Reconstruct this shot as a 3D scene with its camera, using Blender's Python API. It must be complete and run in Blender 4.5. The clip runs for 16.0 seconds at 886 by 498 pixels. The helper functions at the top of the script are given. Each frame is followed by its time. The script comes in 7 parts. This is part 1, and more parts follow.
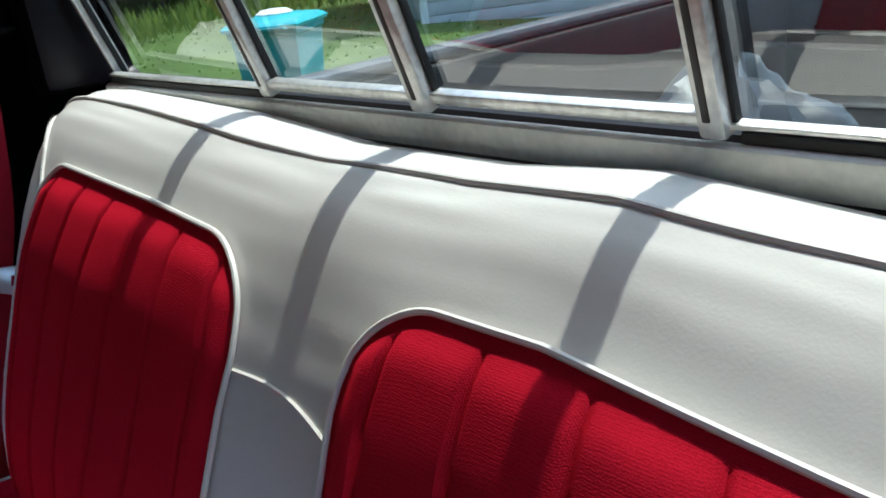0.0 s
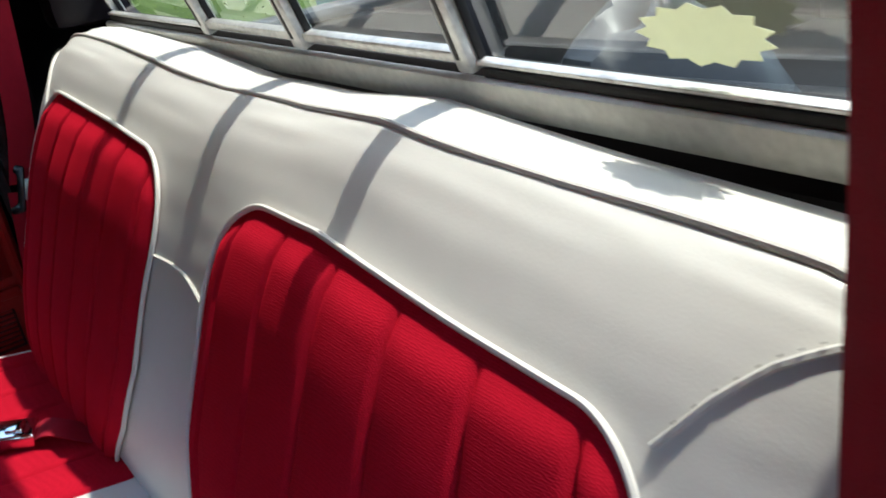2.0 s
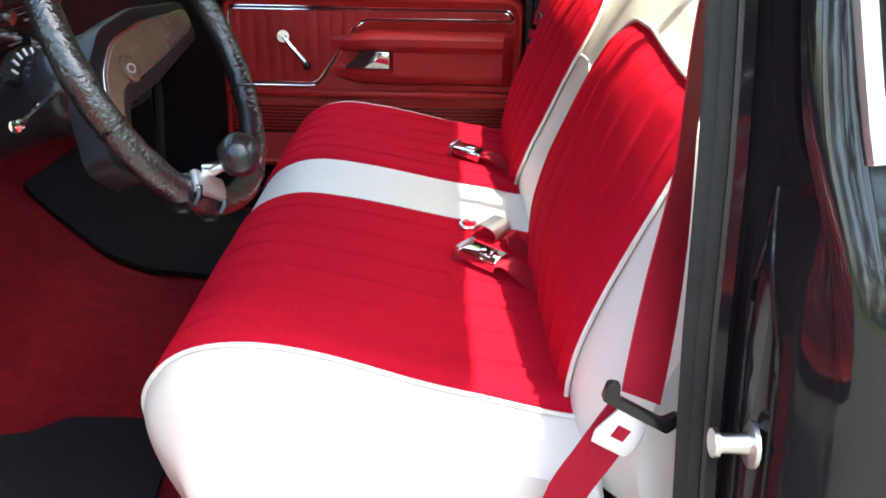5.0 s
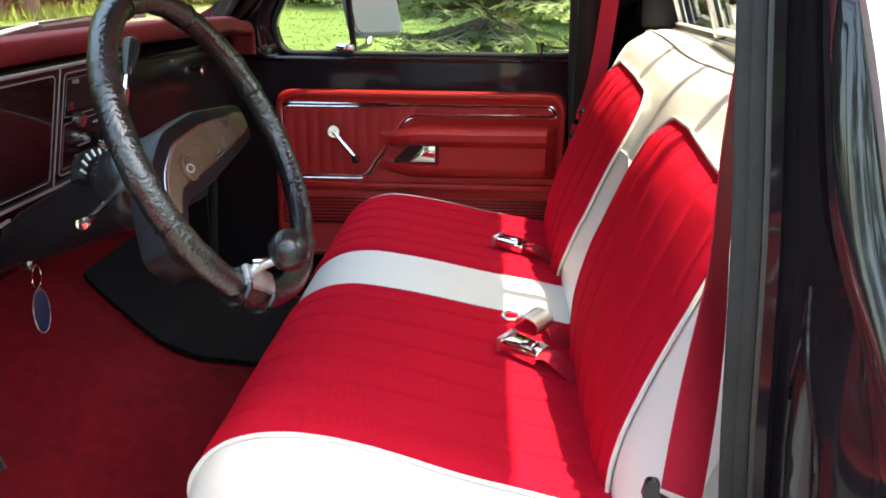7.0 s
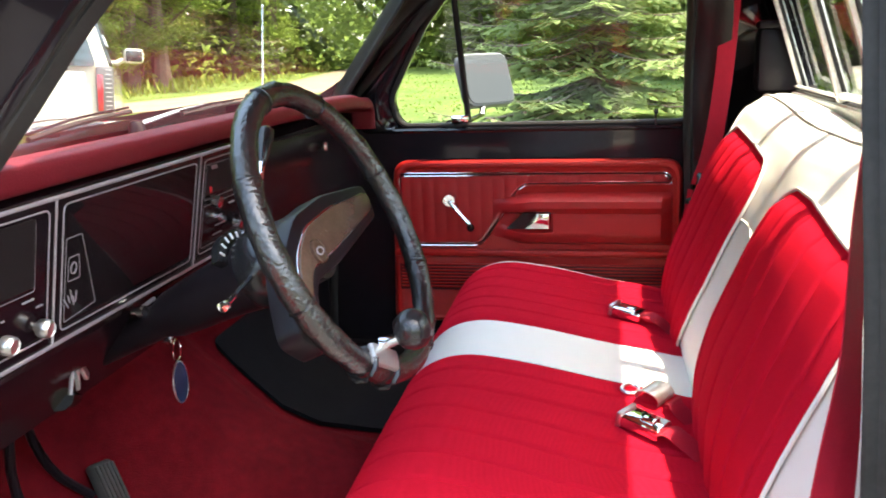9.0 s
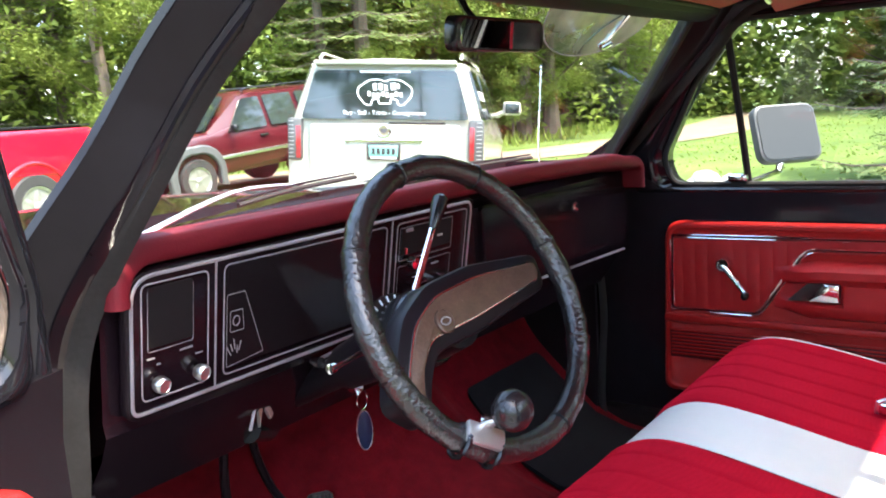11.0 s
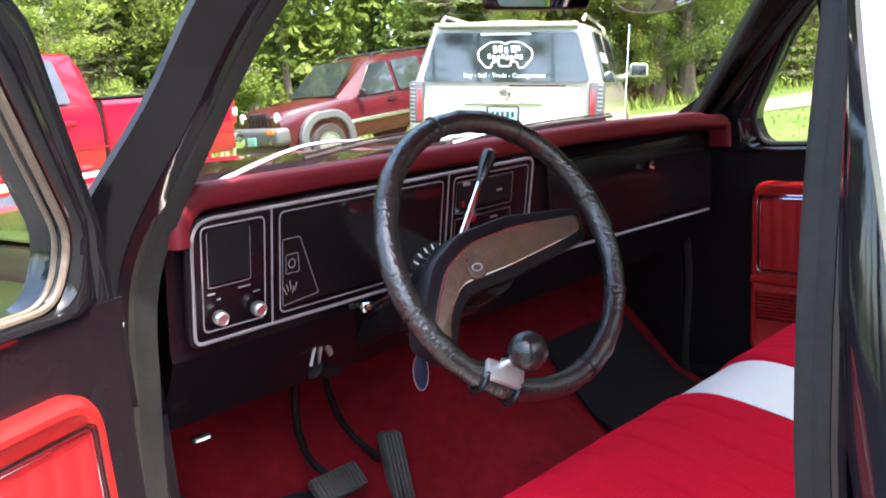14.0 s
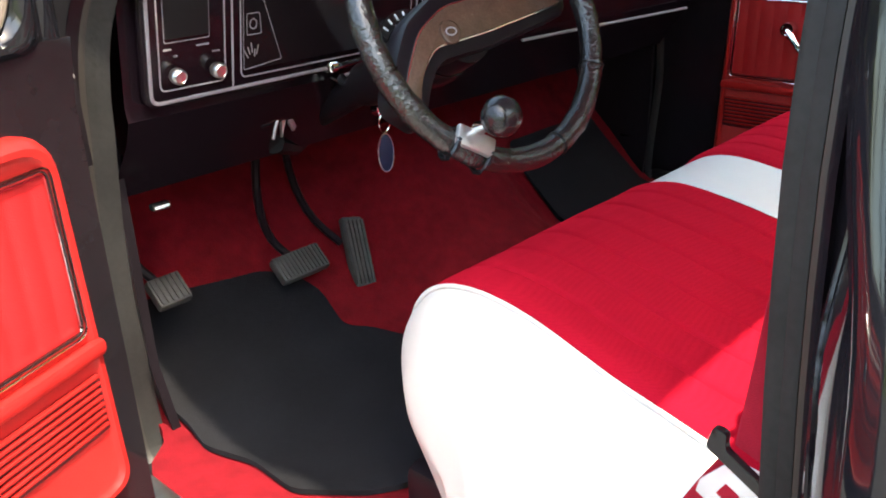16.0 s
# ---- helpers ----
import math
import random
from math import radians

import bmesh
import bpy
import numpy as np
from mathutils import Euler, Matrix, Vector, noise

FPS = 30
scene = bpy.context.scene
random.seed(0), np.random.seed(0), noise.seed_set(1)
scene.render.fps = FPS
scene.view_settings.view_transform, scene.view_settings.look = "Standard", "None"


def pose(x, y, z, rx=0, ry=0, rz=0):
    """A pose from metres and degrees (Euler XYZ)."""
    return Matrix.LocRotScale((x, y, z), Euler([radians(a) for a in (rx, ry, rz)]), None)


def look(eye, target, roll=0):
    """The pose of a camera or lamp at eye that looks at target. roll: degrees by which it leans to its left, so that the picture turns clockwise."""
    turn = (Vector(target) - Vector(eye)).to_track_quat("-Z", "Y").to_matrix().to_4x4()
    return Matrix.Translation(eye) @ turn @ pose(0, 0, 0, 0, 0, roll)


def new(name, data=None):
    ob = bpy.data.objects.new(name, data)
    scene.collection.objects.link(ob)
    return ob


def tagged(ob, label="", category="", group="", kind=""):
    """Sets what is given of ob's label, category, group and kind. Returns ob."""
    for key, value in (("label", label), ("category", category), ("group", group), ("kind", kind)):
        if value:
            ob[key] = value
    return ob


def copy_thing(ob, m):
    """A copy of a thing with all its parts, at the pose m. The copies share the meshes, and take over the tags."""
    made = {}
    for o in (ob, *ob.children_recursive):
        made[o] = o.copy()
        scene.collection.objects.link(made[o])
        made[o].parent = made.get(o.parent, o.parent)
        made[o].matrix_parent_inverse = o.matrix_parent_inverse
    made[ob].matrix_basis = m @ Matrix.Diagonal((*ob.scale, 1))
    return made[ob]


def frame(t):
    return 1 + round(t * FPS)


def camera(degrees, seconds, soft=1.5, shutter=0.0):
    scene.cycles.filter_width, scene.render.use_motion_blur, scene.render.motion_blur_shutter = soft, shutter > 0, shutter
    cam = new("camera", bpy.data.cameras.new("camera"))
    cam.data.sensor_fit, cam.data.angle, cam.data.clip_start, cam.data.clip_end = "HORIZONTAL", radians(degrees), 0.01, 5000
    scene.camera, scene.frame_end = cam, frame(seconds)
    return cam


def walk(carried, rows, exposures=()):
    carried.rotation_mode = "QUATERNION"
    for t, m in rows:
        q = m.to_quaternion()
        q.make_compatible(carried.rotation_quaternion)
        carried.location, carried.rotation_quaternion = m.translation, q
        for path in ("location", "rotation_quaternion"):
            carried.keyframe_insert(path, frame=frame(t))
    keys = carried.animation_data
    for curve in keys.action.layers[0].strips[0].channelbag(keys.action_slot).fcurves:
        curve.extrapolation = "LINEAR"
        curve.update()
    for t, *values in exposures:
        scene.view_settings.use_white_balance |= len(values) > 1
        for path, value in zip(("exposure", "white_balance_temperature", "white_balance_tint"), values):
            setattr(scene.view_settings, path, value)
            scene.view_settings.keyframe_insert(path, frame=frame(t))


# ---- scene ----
cam = camera(54.9, 16.0, 1.7, 0.3)
PATH = [
    (0, (-0.553, 0.367, 1.58), (0.833, -0.896, 0.884), -6.7),
    (0.5, (-0.561, 0.382, 1.585), (0.863, -0.853, 0.917), -6.9),
    (1, (-0.575, 0.38, 1.585), (0.904, -0.78, 0.902), -7.3),
    (1.5, (-0.682, 0.336, 1.583), (0.842, -0.723, 0.836), -7.8),
    (2, (-0.84, 0.3, 1.597), (0.655, -0.741, 0.772), -8.6),
    (2.5, (-0.912, 0.283, 1.577), (0.608, -0.675, 0.699), -7.3),
    (3, (-1.03, 0.247, 1.54), (0.677, -0.311, 0.66), -4.4),
    (3.5, (-1.178, 0.226, 1.521), (0.622, 0.071, 0.665), -2.5),
    (4, (-1.351, 0.287, 1.513), (0.484, 0.256, 0.72), -0.5),
    (4.2, (-1.401, 0.31, 1.52), (0.43, 0.282, 0.717), 0.6),
    (6.3, (-1.516, 0.302, 1.51), (0.349, 0.357, 0.789), 0.6),
    (6.5, (-1.511, 0.304, 1.521), (0.368, 0.372, 0.839), 0.5),
    (7, (-1.511, 0.301, 1.535), (0.394, 0.401, 0.934), 0.4),
    (7.5, (-1.512, 0.295, 1.546), (0.407, 0.412, 0.994), -0.2),
    (8, (-1.517, 0.285, 1.561), (0.41, 0.424, 1.045), -1.1),
    (8.5, (-1.521, 0.294, 1.572), (0.403, 0.518, 1.072), -1.8),
    (9, (-1.528, 0.311, 1.569), (0.383, 0.669, 1.099), -2.0),
    (9.5, (-1.493, 0.28, 1.576), (0.384, 0.796, 1.118), -3.4),
    (10, (-1.432, 0.181, 1.576), (0.361, 0.943, 1.125), -2.8),
    (10.2, (-1.418, 0.149, 1.574), (0.321, 1.027, 1.12), -3.1),
    (12.3, (-1.341, -0.128, 1.609), (0.121, 1.228, 1.451), -3.8),
    (12.5, (-1.342, -0.129, 1.609), (0.111, 1.235, 1.45), -4.1),
    (13, (-1.341, -0.126, 1.601), (0.088, 1.258, 1.393), -4.6),
    (13.5, (-1.34, -0.126, 1.584), (0.058, 1.275, 1.299), -4.9),
    (14, (-1.345, -0.131, 1.566), (0.03, 1.271, 1.187), -4.7),
    (14.5, (-1.348, -0.135, 1.544), (0.014, 1.248, 1.063), -4.5),
    (15, (-1.352, -0.142, 1.524), (-0.014, 1.212, 0.913), -4.6),
    (15.5, (-1.36, -0.139, 1.499), (-0.057, 1.197, 0.78), -4.7),
    (16, (-1.35, -0.108, 1.487), (-0.011, 1.156, 0.708), -2.0),
]
walk(cam, [(t, look(eye, target, roll)) for t, eye, target, roll in PATH], [(0.0, 1.80, 5700, 2), (1.5, 2.0, 5850, 5), (2.0, 1.88, 6100, 6), (2.5, 1.88, 6200, 8), (3.0, 2.2, 6300, 9), (3.5, 3.28, 6950, 7), (4.2, 3.66, 7150, 5), (6.5, 3.0, 7500, 1), (7.5, 3.82, 7600, 4), (8.5, 3.84, 7700, 5), (9.5, 3.44, 7000, 8), (10.2, 3.52, 6800, 9), (12.5, 3.44, 6500, 11), (14.0, 3.46, 6700, 12), (15.5, 3.44, 7400, 5), (16.0, 3.38, 7400, 5)])


# ==== light ====
world = bpy.data.worlds.new("sky")
scene.world = world
world.use_nodes = True
wn = world.node_tree.nodes
sky = wn.new("ShaderNodeTexSky")
sky.sky_type, sky.sun_disc = "NISHITA", False
SUN = Vector((-0.03, -0.43, 0.9)).normalized()
sky.sun_elevation = math.asin(SUN.z)
sky.sun_rotation = math.atan2(SUN.x, SUN.y)
sky.dust_density = 2.5
wn["Background"].inputs["Strength"].default_value = 0.15
world.node_tree.links.new(sky.outputs["Color"], wn["Background"].inputs["Color"])
sun_data = bpy.data.lights.new("sun", "SUN")
sun_data.energy, sun_data.angle, sun_data.color = 1.40, radians(1.0), (1.0, 0.93, 0.82)
sun = new("sun", sun_data)
sun.matrix_world = look((0, 0, 12), Vector((0, 0, 12)) - SUN)


# ==== materials ====
def material(name, color, rough=0.5, metal=0.0, vary=0.12, scale=8.0, grain=0.0, grain_scale=300.0, coat=0.0, second=None, spec=0.5, sheen=0.0, each=0.0):
    """A painted, woven or natural surface: colour that varies at two scales, with fine relief."""
    m = bpy.data.materials.new(name)
    m.use_nodes = True
    nt = m.node_tree
    b = nt.nodes["Principled BSDF"]
    link = nt.links.new
    co = nt.nodes.new("ShaderNodeTexCoord")
    n1 = nt.nodes.new("ShaderNodeTexNoise")
    n1.inputs["Scale"].default_value, n1.inputs["Detail"].default_value = scale, 6
    n2 = nt.nodes.new("ShaderNodeTexNoise")
    n2.inputs["Scale"].default_value, n2.inputs["Detail"].default_value = scale * 9, 3
    link(co.outputs["Object"], n1.inputs["Vector"])
    link(co.outputs["Object"], n2.inputs["Vector"])
    mix = nt.nodes.new("ShaderNodeMix")
    mix.data_type = "FLOAT"
    mix.inputs[0].default_value = 0.4
    link(n1.outputs["Fac"], mix.inputs[2])
    link(n2.outputs["Fac"], mix.inputs[3])
    ramp = nt.nodes.new("ShaderNodeValToRGB")
    ramp.color_ramp.elements[0].position, ramp.color_ramp.elements[1].position = 0.3, 0.7
    lo = [c * (1 - vary) for c in color]
    hi = [min(1, c * (1 + vary)) for c in color] if second is None else list(second)
    ramp.color_ramp.elements[0].color, ramp.color_ramp.elements[1].color = (*lo, 1), (*hi, 1)
    link(mix.outputs[0], ramp.inputs[0])
    out = ramp.outputs[0]
    if each:
        info = nt.nodes.new("ShaderNodeObjectInfo")
        hsv = nt.nodes.new("ShaderNodeHueSaturation")
        mr = nt.nodes.new("ShaderNodeMapRange")
        mr.inputs[3].default_value, mr.inputs[4].default_value = 1 - each, 1 + each
        link(info.outputs["Random"], mr.inputs[0])
        link(mr.outputs[0], hsv.inputs["Value"])
        link(out, hsv.inputs["Color"])
        out = hsv.outputs[0]
    link(out, b.inputs["Base Color"])
    rr = nt.nodes.new("ShaderNodeMapRange")
    rr.inputs[3].default_value, rr.inputs[4].default_value = max(0.02, rough - 0.08 * (rough > 0.1) - 0.01), min(1, rough + 0.08 * (rough > 0.1) + 0.01)
    link(mix.outputs[0], rr.inputs[0])
    link(rr.outputs[0], b.inputs["Roughness"])
    b.inputs["Metallic"].default_value = metal
    b.inputs["Specular IOR Level"].default_value = spec
    b.inputs["Coat Weight"].default_value = coat
    b.inputs["Coat Roughness"].default_value = 0.04
    b.inputs["Sheen Weight"].default_value = sheen
    if grain:
        g = nt.nodes.new("ShaderNodeTexNoise")
        g.inputs["Scale"].default_value, g.inputs["Detail"].default_value = grain_scale, 2
        link(co.outputs["Object"], g.inputs["Vector"])
        bump = nt.nodes.new("ShaderNodeBump")
        bump.inputs["Strength"].default_value, bump.inputs["Distance"].default_value = grain, 0.002
        link(g.outputs["Fac"], bump.inputs["Height"])
        link(bump.outputs[0], b.inputs["Normal"])
    return m


def woven(name, color, dark):
    """Coarse woven cloth: a checker of raised threads."""
    m = material(name, color, 0.9, vary=0.1, scale=5, sheen=0.35, spec=0.03)
    nt = m.node_tree
    link = nt.links.new
    b = nt.nodes["Principled BSDF"]
    b.inputs["Sheen Tint"].default_value = (0.9, 0.012, 0.035, 1)
    co = nt.nodes["Texture Coordinate"]
    mp = nt.nodes.new("ShaderNodeMapping")
    mp.inputs["Scale"].default_value = (1, 1, 1)
    link(co.outputs["Object"], mp.inputs["Vector"])
    vo = nt.nodes.new("ShaderNodeTexVoronoi")
    vo.inputs["Scale"].default_value, vo.inputs["Randomness"].default_value = 620, 0.45
    link(mp.outputs[0], vo.inputs["Vector"])
    bump = nt.nodes.new("ShaderNodeBump")
    bump.invert = True
    bump.inputs["Strength"].default_value, bump.inputs["Distance"].default_value = 0.3, 0.0012
    link(vo.outputs["Distance"], bump.inputs["Height"])
    link(bump.outputs[0], b.inputs["Normal"])
    src = b.inputs["Base Color"].links[0].from_socket
    mx = nt.nodes.new("ShaderNodeMix")
    mx.data_type = "RGBA"
    link(vo.outputs["Distance"], mx.inputs[0])
    link(src, mx.inputs[6])
    mx.inputs[7].default_value = (*dark, 1)
    link(mx.outputs[2], b.inputs["Base Color"])
    return m


def glass_material(name, tint=(1, 1, 1), rough=0.0, haze=0.0, ior=1.5):
    """Thin pane: clear with a mirror-like gloss that grows at grazing angles."""
    m = bpy.data.materials.new(name)
    m.use_nodes = True
    nt = m.node_tree
    nt.nodes.clear()
    out = nt.nodes.new("ShaderNodeOutputMaterial")
    tr = nt.nodes.new("ShaderNodeBsdfTransparent")
    tr.inputs[0].default_value = (*tint, 1)
    gl = nt.nodes.new("ShaderNodeBsdfGlossy")
    gl.inputs["Roughness"].default_value = rough
    fr = nt.nodes.new("ShaderNodeFresnel")
    fr.inputs[0].default_value = ior
    mx = nt.nodes.new("ShaderNodeMixShader")
    nt.links.new(fr.outputs[0], mx.inputs[0])
    nt.links.new(tr.outputs[0], mx.inputs[1])
    nt.links.new(gl.outputs[0], mx.inputs[2])
    last = mx.outputs[0]
    if haze:
        df = nt.nodes.new("ShaderNodeBsdfDiffuse")
        df.inputs[0].default_value = (0.75, 0.8, 0.8, 1)
        ns = nt.nodes.new("ShaderNodeTexNoise")
        ns.inputs["Scale"].default_value, ns.inputs["Detail"].default_value = 5, 8
        co = nt.nodes.new("ShaderNodeTexCoord")
        nt.links.new(co.outputs["Object"], ns.inputs["Vector"])
        mr = nt.nodes.new("ShaderNodeMapRange")
        mr.inputs[1].default_value, mr.inputs[2].default_value = 0.35, 0.75
        mr.inputs[4].default_value = haze
        nt.links.new(ns.outputs["Fac"], mr.inputs[0])
        m2 = nt.nodes.new("ShaderNodeMixShader")
        nt.links.new(mr.outputs[0], m2.inputs[0])
        nt.links.new(last, m2.inputs[1])
        nt.links.new(df.outputs[0], m2.inputs[2])
        last = m2.outputs[0]
    nt.links.new(last, out.inputs[0])
    return m


RED_CLOTH = woven("red woven cloth", (0.50, 0.009, 0.028), (0.30, 0.004, 0.014))
WHITE_VINYL = material("white vinyl", (0.69, 0.675, 0.615), 0.42, vary=0.03, scale=4, grain=0.06, grain_scale=420)
RED_VINYL = material("red vinyl", (0.35, 0.011, 0.013), 0.42, spec=0.4, vary=0.1, scale=6, grain=0.2, grain_scale=500)
RED_PANEL = material("red door plastic", (0.36, 0.012, 0.011), 0.42, spec=0.35, vary=0.08, scale=5, grain=0.15, grain_scale=350)
# door red darkened: the shade between the louvres is put into this colour
LOUVRE_SHADE = material("red plastic with painted louvre shade", (0.07, 0.004, 0.006), 0.6, vary=0.1)
RED_PAD = material("dark red dash pad", (0.115, 0.005, 0.011), 0.55, vary=0.1, scale=7, grain=0.25, grain_scale=400, spec=0.25)
RED_CARPET = material("red carpet", (0.135, 0.005, 0.009), 0.95, vary=0.45, scale=4, grain=1.0, grain_scale=500, spec=0.1)
BLACK_CARPET = material("black floor mat", (0.0085, 0.0085, 0.0105), 0.95, vary=0.35, scale=10, grain=1.0, grain_scale=450, spec=0.15)
BLACK_PAINT = material("black gloss paint", (0.011, 0.009, 0.011), 0.08, vary=0.2, scale=3, coat=0.0, spec=0.27)
BODY_PAINT = material("black body paint", (0.008, 0.008, 0.010), 0.07, vary=0.2, scale=3, coat=0.2, spec=0.4)
BLACK_SATIN = material("black satin metal", (0.009, 0.007, 0.009), 0.38, vary=0.2, scale=6, spec=0.17)
RUBBER = material("grey-black rubber seal", (0.022, 0.021, 0.020), 0.6, vary=0.3, scale=14, spec=0.2, grain=0.3, grain_scale=120)
BROWN_RUBBER = material("aged brown rubber", (0.024, 0.019, 0.015), 0.55, vary=0.35, scale=14)
CHROME = material("chrome", (0.82, 0.82, 0.82), 0.09, 1.0, vary=0.05, scale=10)
BRIGHT = material("bright satin moulding", (0.85, 0.85, 0.86), 0.3, 0.85, vary=0.05, scale=10)
GRAVEL = material("grey gravel", (0.115, 0.112, 0.108), 0.95, vary=0.3, scale=1.2, grain=0.8, grain_scale=40, spec=0.1)
BRUSHED = material("brushed aluminium", (0.72, 0.72, 0.70), 0.3, 1.0, vary=0.1, scale=20, grain=0.1, grain_scale=200)
ALU_FRAME = material("weathered aluminium frame", (0.66, 0.65, 0.61), 0.33, 0.55, vary=0.38, scale=14, grain=0.2)
ALU_SILL = material("painted grey sill", (0.62, 0.61, 0.55), 0.6, 0.0, vary=0.22, scale=12, grain=0.15, grain_scale=90)
DASH_BLACK = material("black dash plastic", (0.009, 0.005, 0.007), 0.17, spec=0.26, vary=0.08, scale=8, grain=0.12)
LENS = material("dark instrument lens", (0.010, 0.007, 0.008), 0.04, vary=0.1, scale=5, spec=0.11)
SILVER_LINE = material("silver pinstripe", (0.30, 0.275, 0.29), 0.38, 0.3, vary=0.1, scale=20)
LEATHER = material("black embossed leather", (0.012, 0.0115, 0.0115), 0.22, vary=0.3, scale=20, grain=1.0, grain_scale=185, spec=0.9)
WOOD = material("brown woodgrain plastic", (0.10, 0.058, 0.040), 0.24, vary=0.25, scale=30)
BLACK_PLASTIC = material("black plastic", (0.012, 0.012, 0.013), 0.2, vary=0.2, scale=12)
PEDAL_RUBBER = material("worn pedal rubber", (0.045, 0.043, 0.040), 0.55, vary=0.35, scale=25)
HEADLINER = material("red headliner", (0.36, 0.026, 0.030), 0.6, vary=0.1, scale=4, grain=0.2)
SEAM_THREAD = material("grey seam thread", (0.30, 0.28, 0.25), 0.8, vary=0.1)
TAN_RUBBER = material("weathered tan rubber", (0.13, 0.10, 0.075), 0.55, vary=0.4, scale=14)
WING_GLASS = material("wing mirror glass", (0.052, 0.050, 0.043), 0.03, 1.0, vary=0.01)
DOOR_BLACK = material("black door frame paint", (0.006, 0.0052, 0.006), 0.18, vary=0.2, scale=5, spec=0.25)
MATT_BLACK = material("matt black trim", (0.0075, 0.0065, 0.0072), 0.55, vary=0.2, scale=9, spec=0.25)
CLEAR = glass_material("window glass", (0.93, 0.97, 0.95))
REAR_GLASS = glass_material("dusty rear glass", (0.78, 0.86, 0.84), 0.0, 0.06, 2.7)
SHIELD = glass_material("windshield glass", (0.92, 0.96, 0.93), ior=1.3)
HAZY_PLASTIC = glass_material("hazy clear plastic", (0.80, 0.85, 0.80), 0.05, 0.85, 1.45)
DARK_GLASS = material("tinted car glass", (0.02, 0.028, 0.03), 0.03, vary=0.1, coat=1.0)
MIRROR = material("mirror glass", (0.85, 0.87, 0.87), 0.01, 1.0, vary=0.01)
STEEL_WHITE = material("white plated tongue", (0.8, 0.8, 0.8), 0.25, 0.5, vary=0.05)
BELT_RED = material("red belt webbing", (0.34, 0.010, 0.026), 0.7, spec=0.15, vary=0.12, scale=60, grain=0.5, grain_scale=700)
GRASS = material("mown grass", (0.075, 0.125, 0.03), 0.9, vary=0.35, scale=0.7, grain=0.8, grain_scale=60, spec=0.1, second=(0.125, 0.18, 0.05))
DIRT = material("dirt driveway", (0.20, 0.16, 0.115), 0.95, vary=0.25, scale=1.2, grain=0.8, grain_scale=40, spec=0.1)
CAR_WHITE = material("pearl white car paint", (0.44, 0.43, 0.37), 0.2, vary=0.03, coat=0.7)
CAR_RED = material("bright red car paint", (0.40, 0.006, 0.022), 0.15, vary=0.05, coat=0.5)
CAR_MAROON = material("maroon car paint", (0.062, 0.006, 0.010), 0.25, vary=0.1, coat=0.35)
GREY_PLASTIC = material("grey bumper plastic", (0.075, 0.082, 0.085), 0.5, vary=0.1)
TYRE = material("tyre rubber", (0.025, 0.025, 0.025), 0.7, vary=0.2)
RIM = material("alloy rim", (0.42, 0.42, 0.41), 0.35, 0.7, vary=0.1)
LAMP_RED = material("red lamp lens", (0.30, 0.02, 0.025), 0.1, vary=0.2, scale=30, coat=1.0)
LAMP_CLEAR = material("clear lamp lens", (0.75, 0.75, 0.72), 0.1, 0.3, vary=0.1, coat=1.0)
LAMP_AMBER = material("amber lamp lens", (0.7, 0.2, 0.02), 0.15, vary=0.1, coat=1.0)
PLATE = material("teal plate", (0.18, 0.42, 0.38), 0.4, vary=0.05)
WHITE_DECAL = material("white decal", (0.8, 0.82, 0.82), 0.5, vary=0.03)
DARK_INK = material("dark ink", (0.02, 0.02, 0.025), 0.5, vary=0.05)
BARK = material("bark", (0.14, 0.11, 0.085), 0.95, vary=0.3, scale=5, grain=1, grain_scale=25)
NEEDLES = material("spruce needles", (0.12, 0.18, 0.065), 0.7, vary=0.3, scale=1.3, spec=0.2, second=(0.25, 0.31, 0.12), each=0.25)
LEAVES = material("broad leaves", (0.145, 0.215, 0.055), 0.7, vary=0.25, scale=0.9, spec=0.1, second=(0.25, 0.32, 0.07), each=0.25)


ROCK = material("field stone", (0.36, 0.34, 0.30), 0.9, vary=0.25, scale=6, each=0.2)
TEAL = material("teal bin plastic", (0.02, 0.28, 0.32), 0.45, vary=0.1)
BLUE_TAG = material("blue enamel", (0.010, 0.018, 0.05), 0.45, vary=0.1)


def lit_through(m, share):
    """Lets light through thin leaves."""
    nt = m.node_tree
    b = nt.nodes["Principled BSDF"]
    t = nt.nodes.new("ShaderNodeBsdfTranslucent")
    nt.links.new(b.inputs["Base Color"].links[0].from_socket, t.inputs[0])
    mx = nt.nodes.new("ShaderNodeMixShader")
    mx.inputs[0].default_value = share
    nt.links.new(b.outputs[0], mx.inputs[1])
    nt.links.new(t.outputs[0], mx.inputs[2])
    nt.links.new(mx.outputs[0], nt.nodes["Material Output"].inputs[0])


lit_through(LEAVES, 0.45)
lit_through(NEEDLES, 0.4)


# ==== mesh tools ====
def part(name, bm, mat, parent=None, label="", smooth=True, face=None):
    """One mesh object. face: a point towards which an open sheet's front looks."""
    me = bpy.data.meshes.new(name)
    bmesh.ops.recalc_face_normals(bm, faces=bm.faces)
    if face is not None:
        bm.normal_update()
        if sum(f.normal.dot(Vector(face) - f.calc_center_median()) * f.calc_area() for f in bm.faces) < 0:
            bmesh.ops.reverse_faces(bm, faces=bm.faces)
    if smooth:
        for f in bm.faces:
            f.smooth = True
        for e in bm.edges:
            if len(e.link_faces) == 2 and e.calc_face_angle(0) > 0.62:
                e.smooth = False
    bm.to_mesh(me)
    bm.free()
    for one in mat if isinstance(mat, (list, tuple)) else [mat]:
        me.materials.append(one)
    ob = new(name, me)
    if parent is not None:
        ob.parent = parent
    if label:
        ob["label"] = label
    return ob


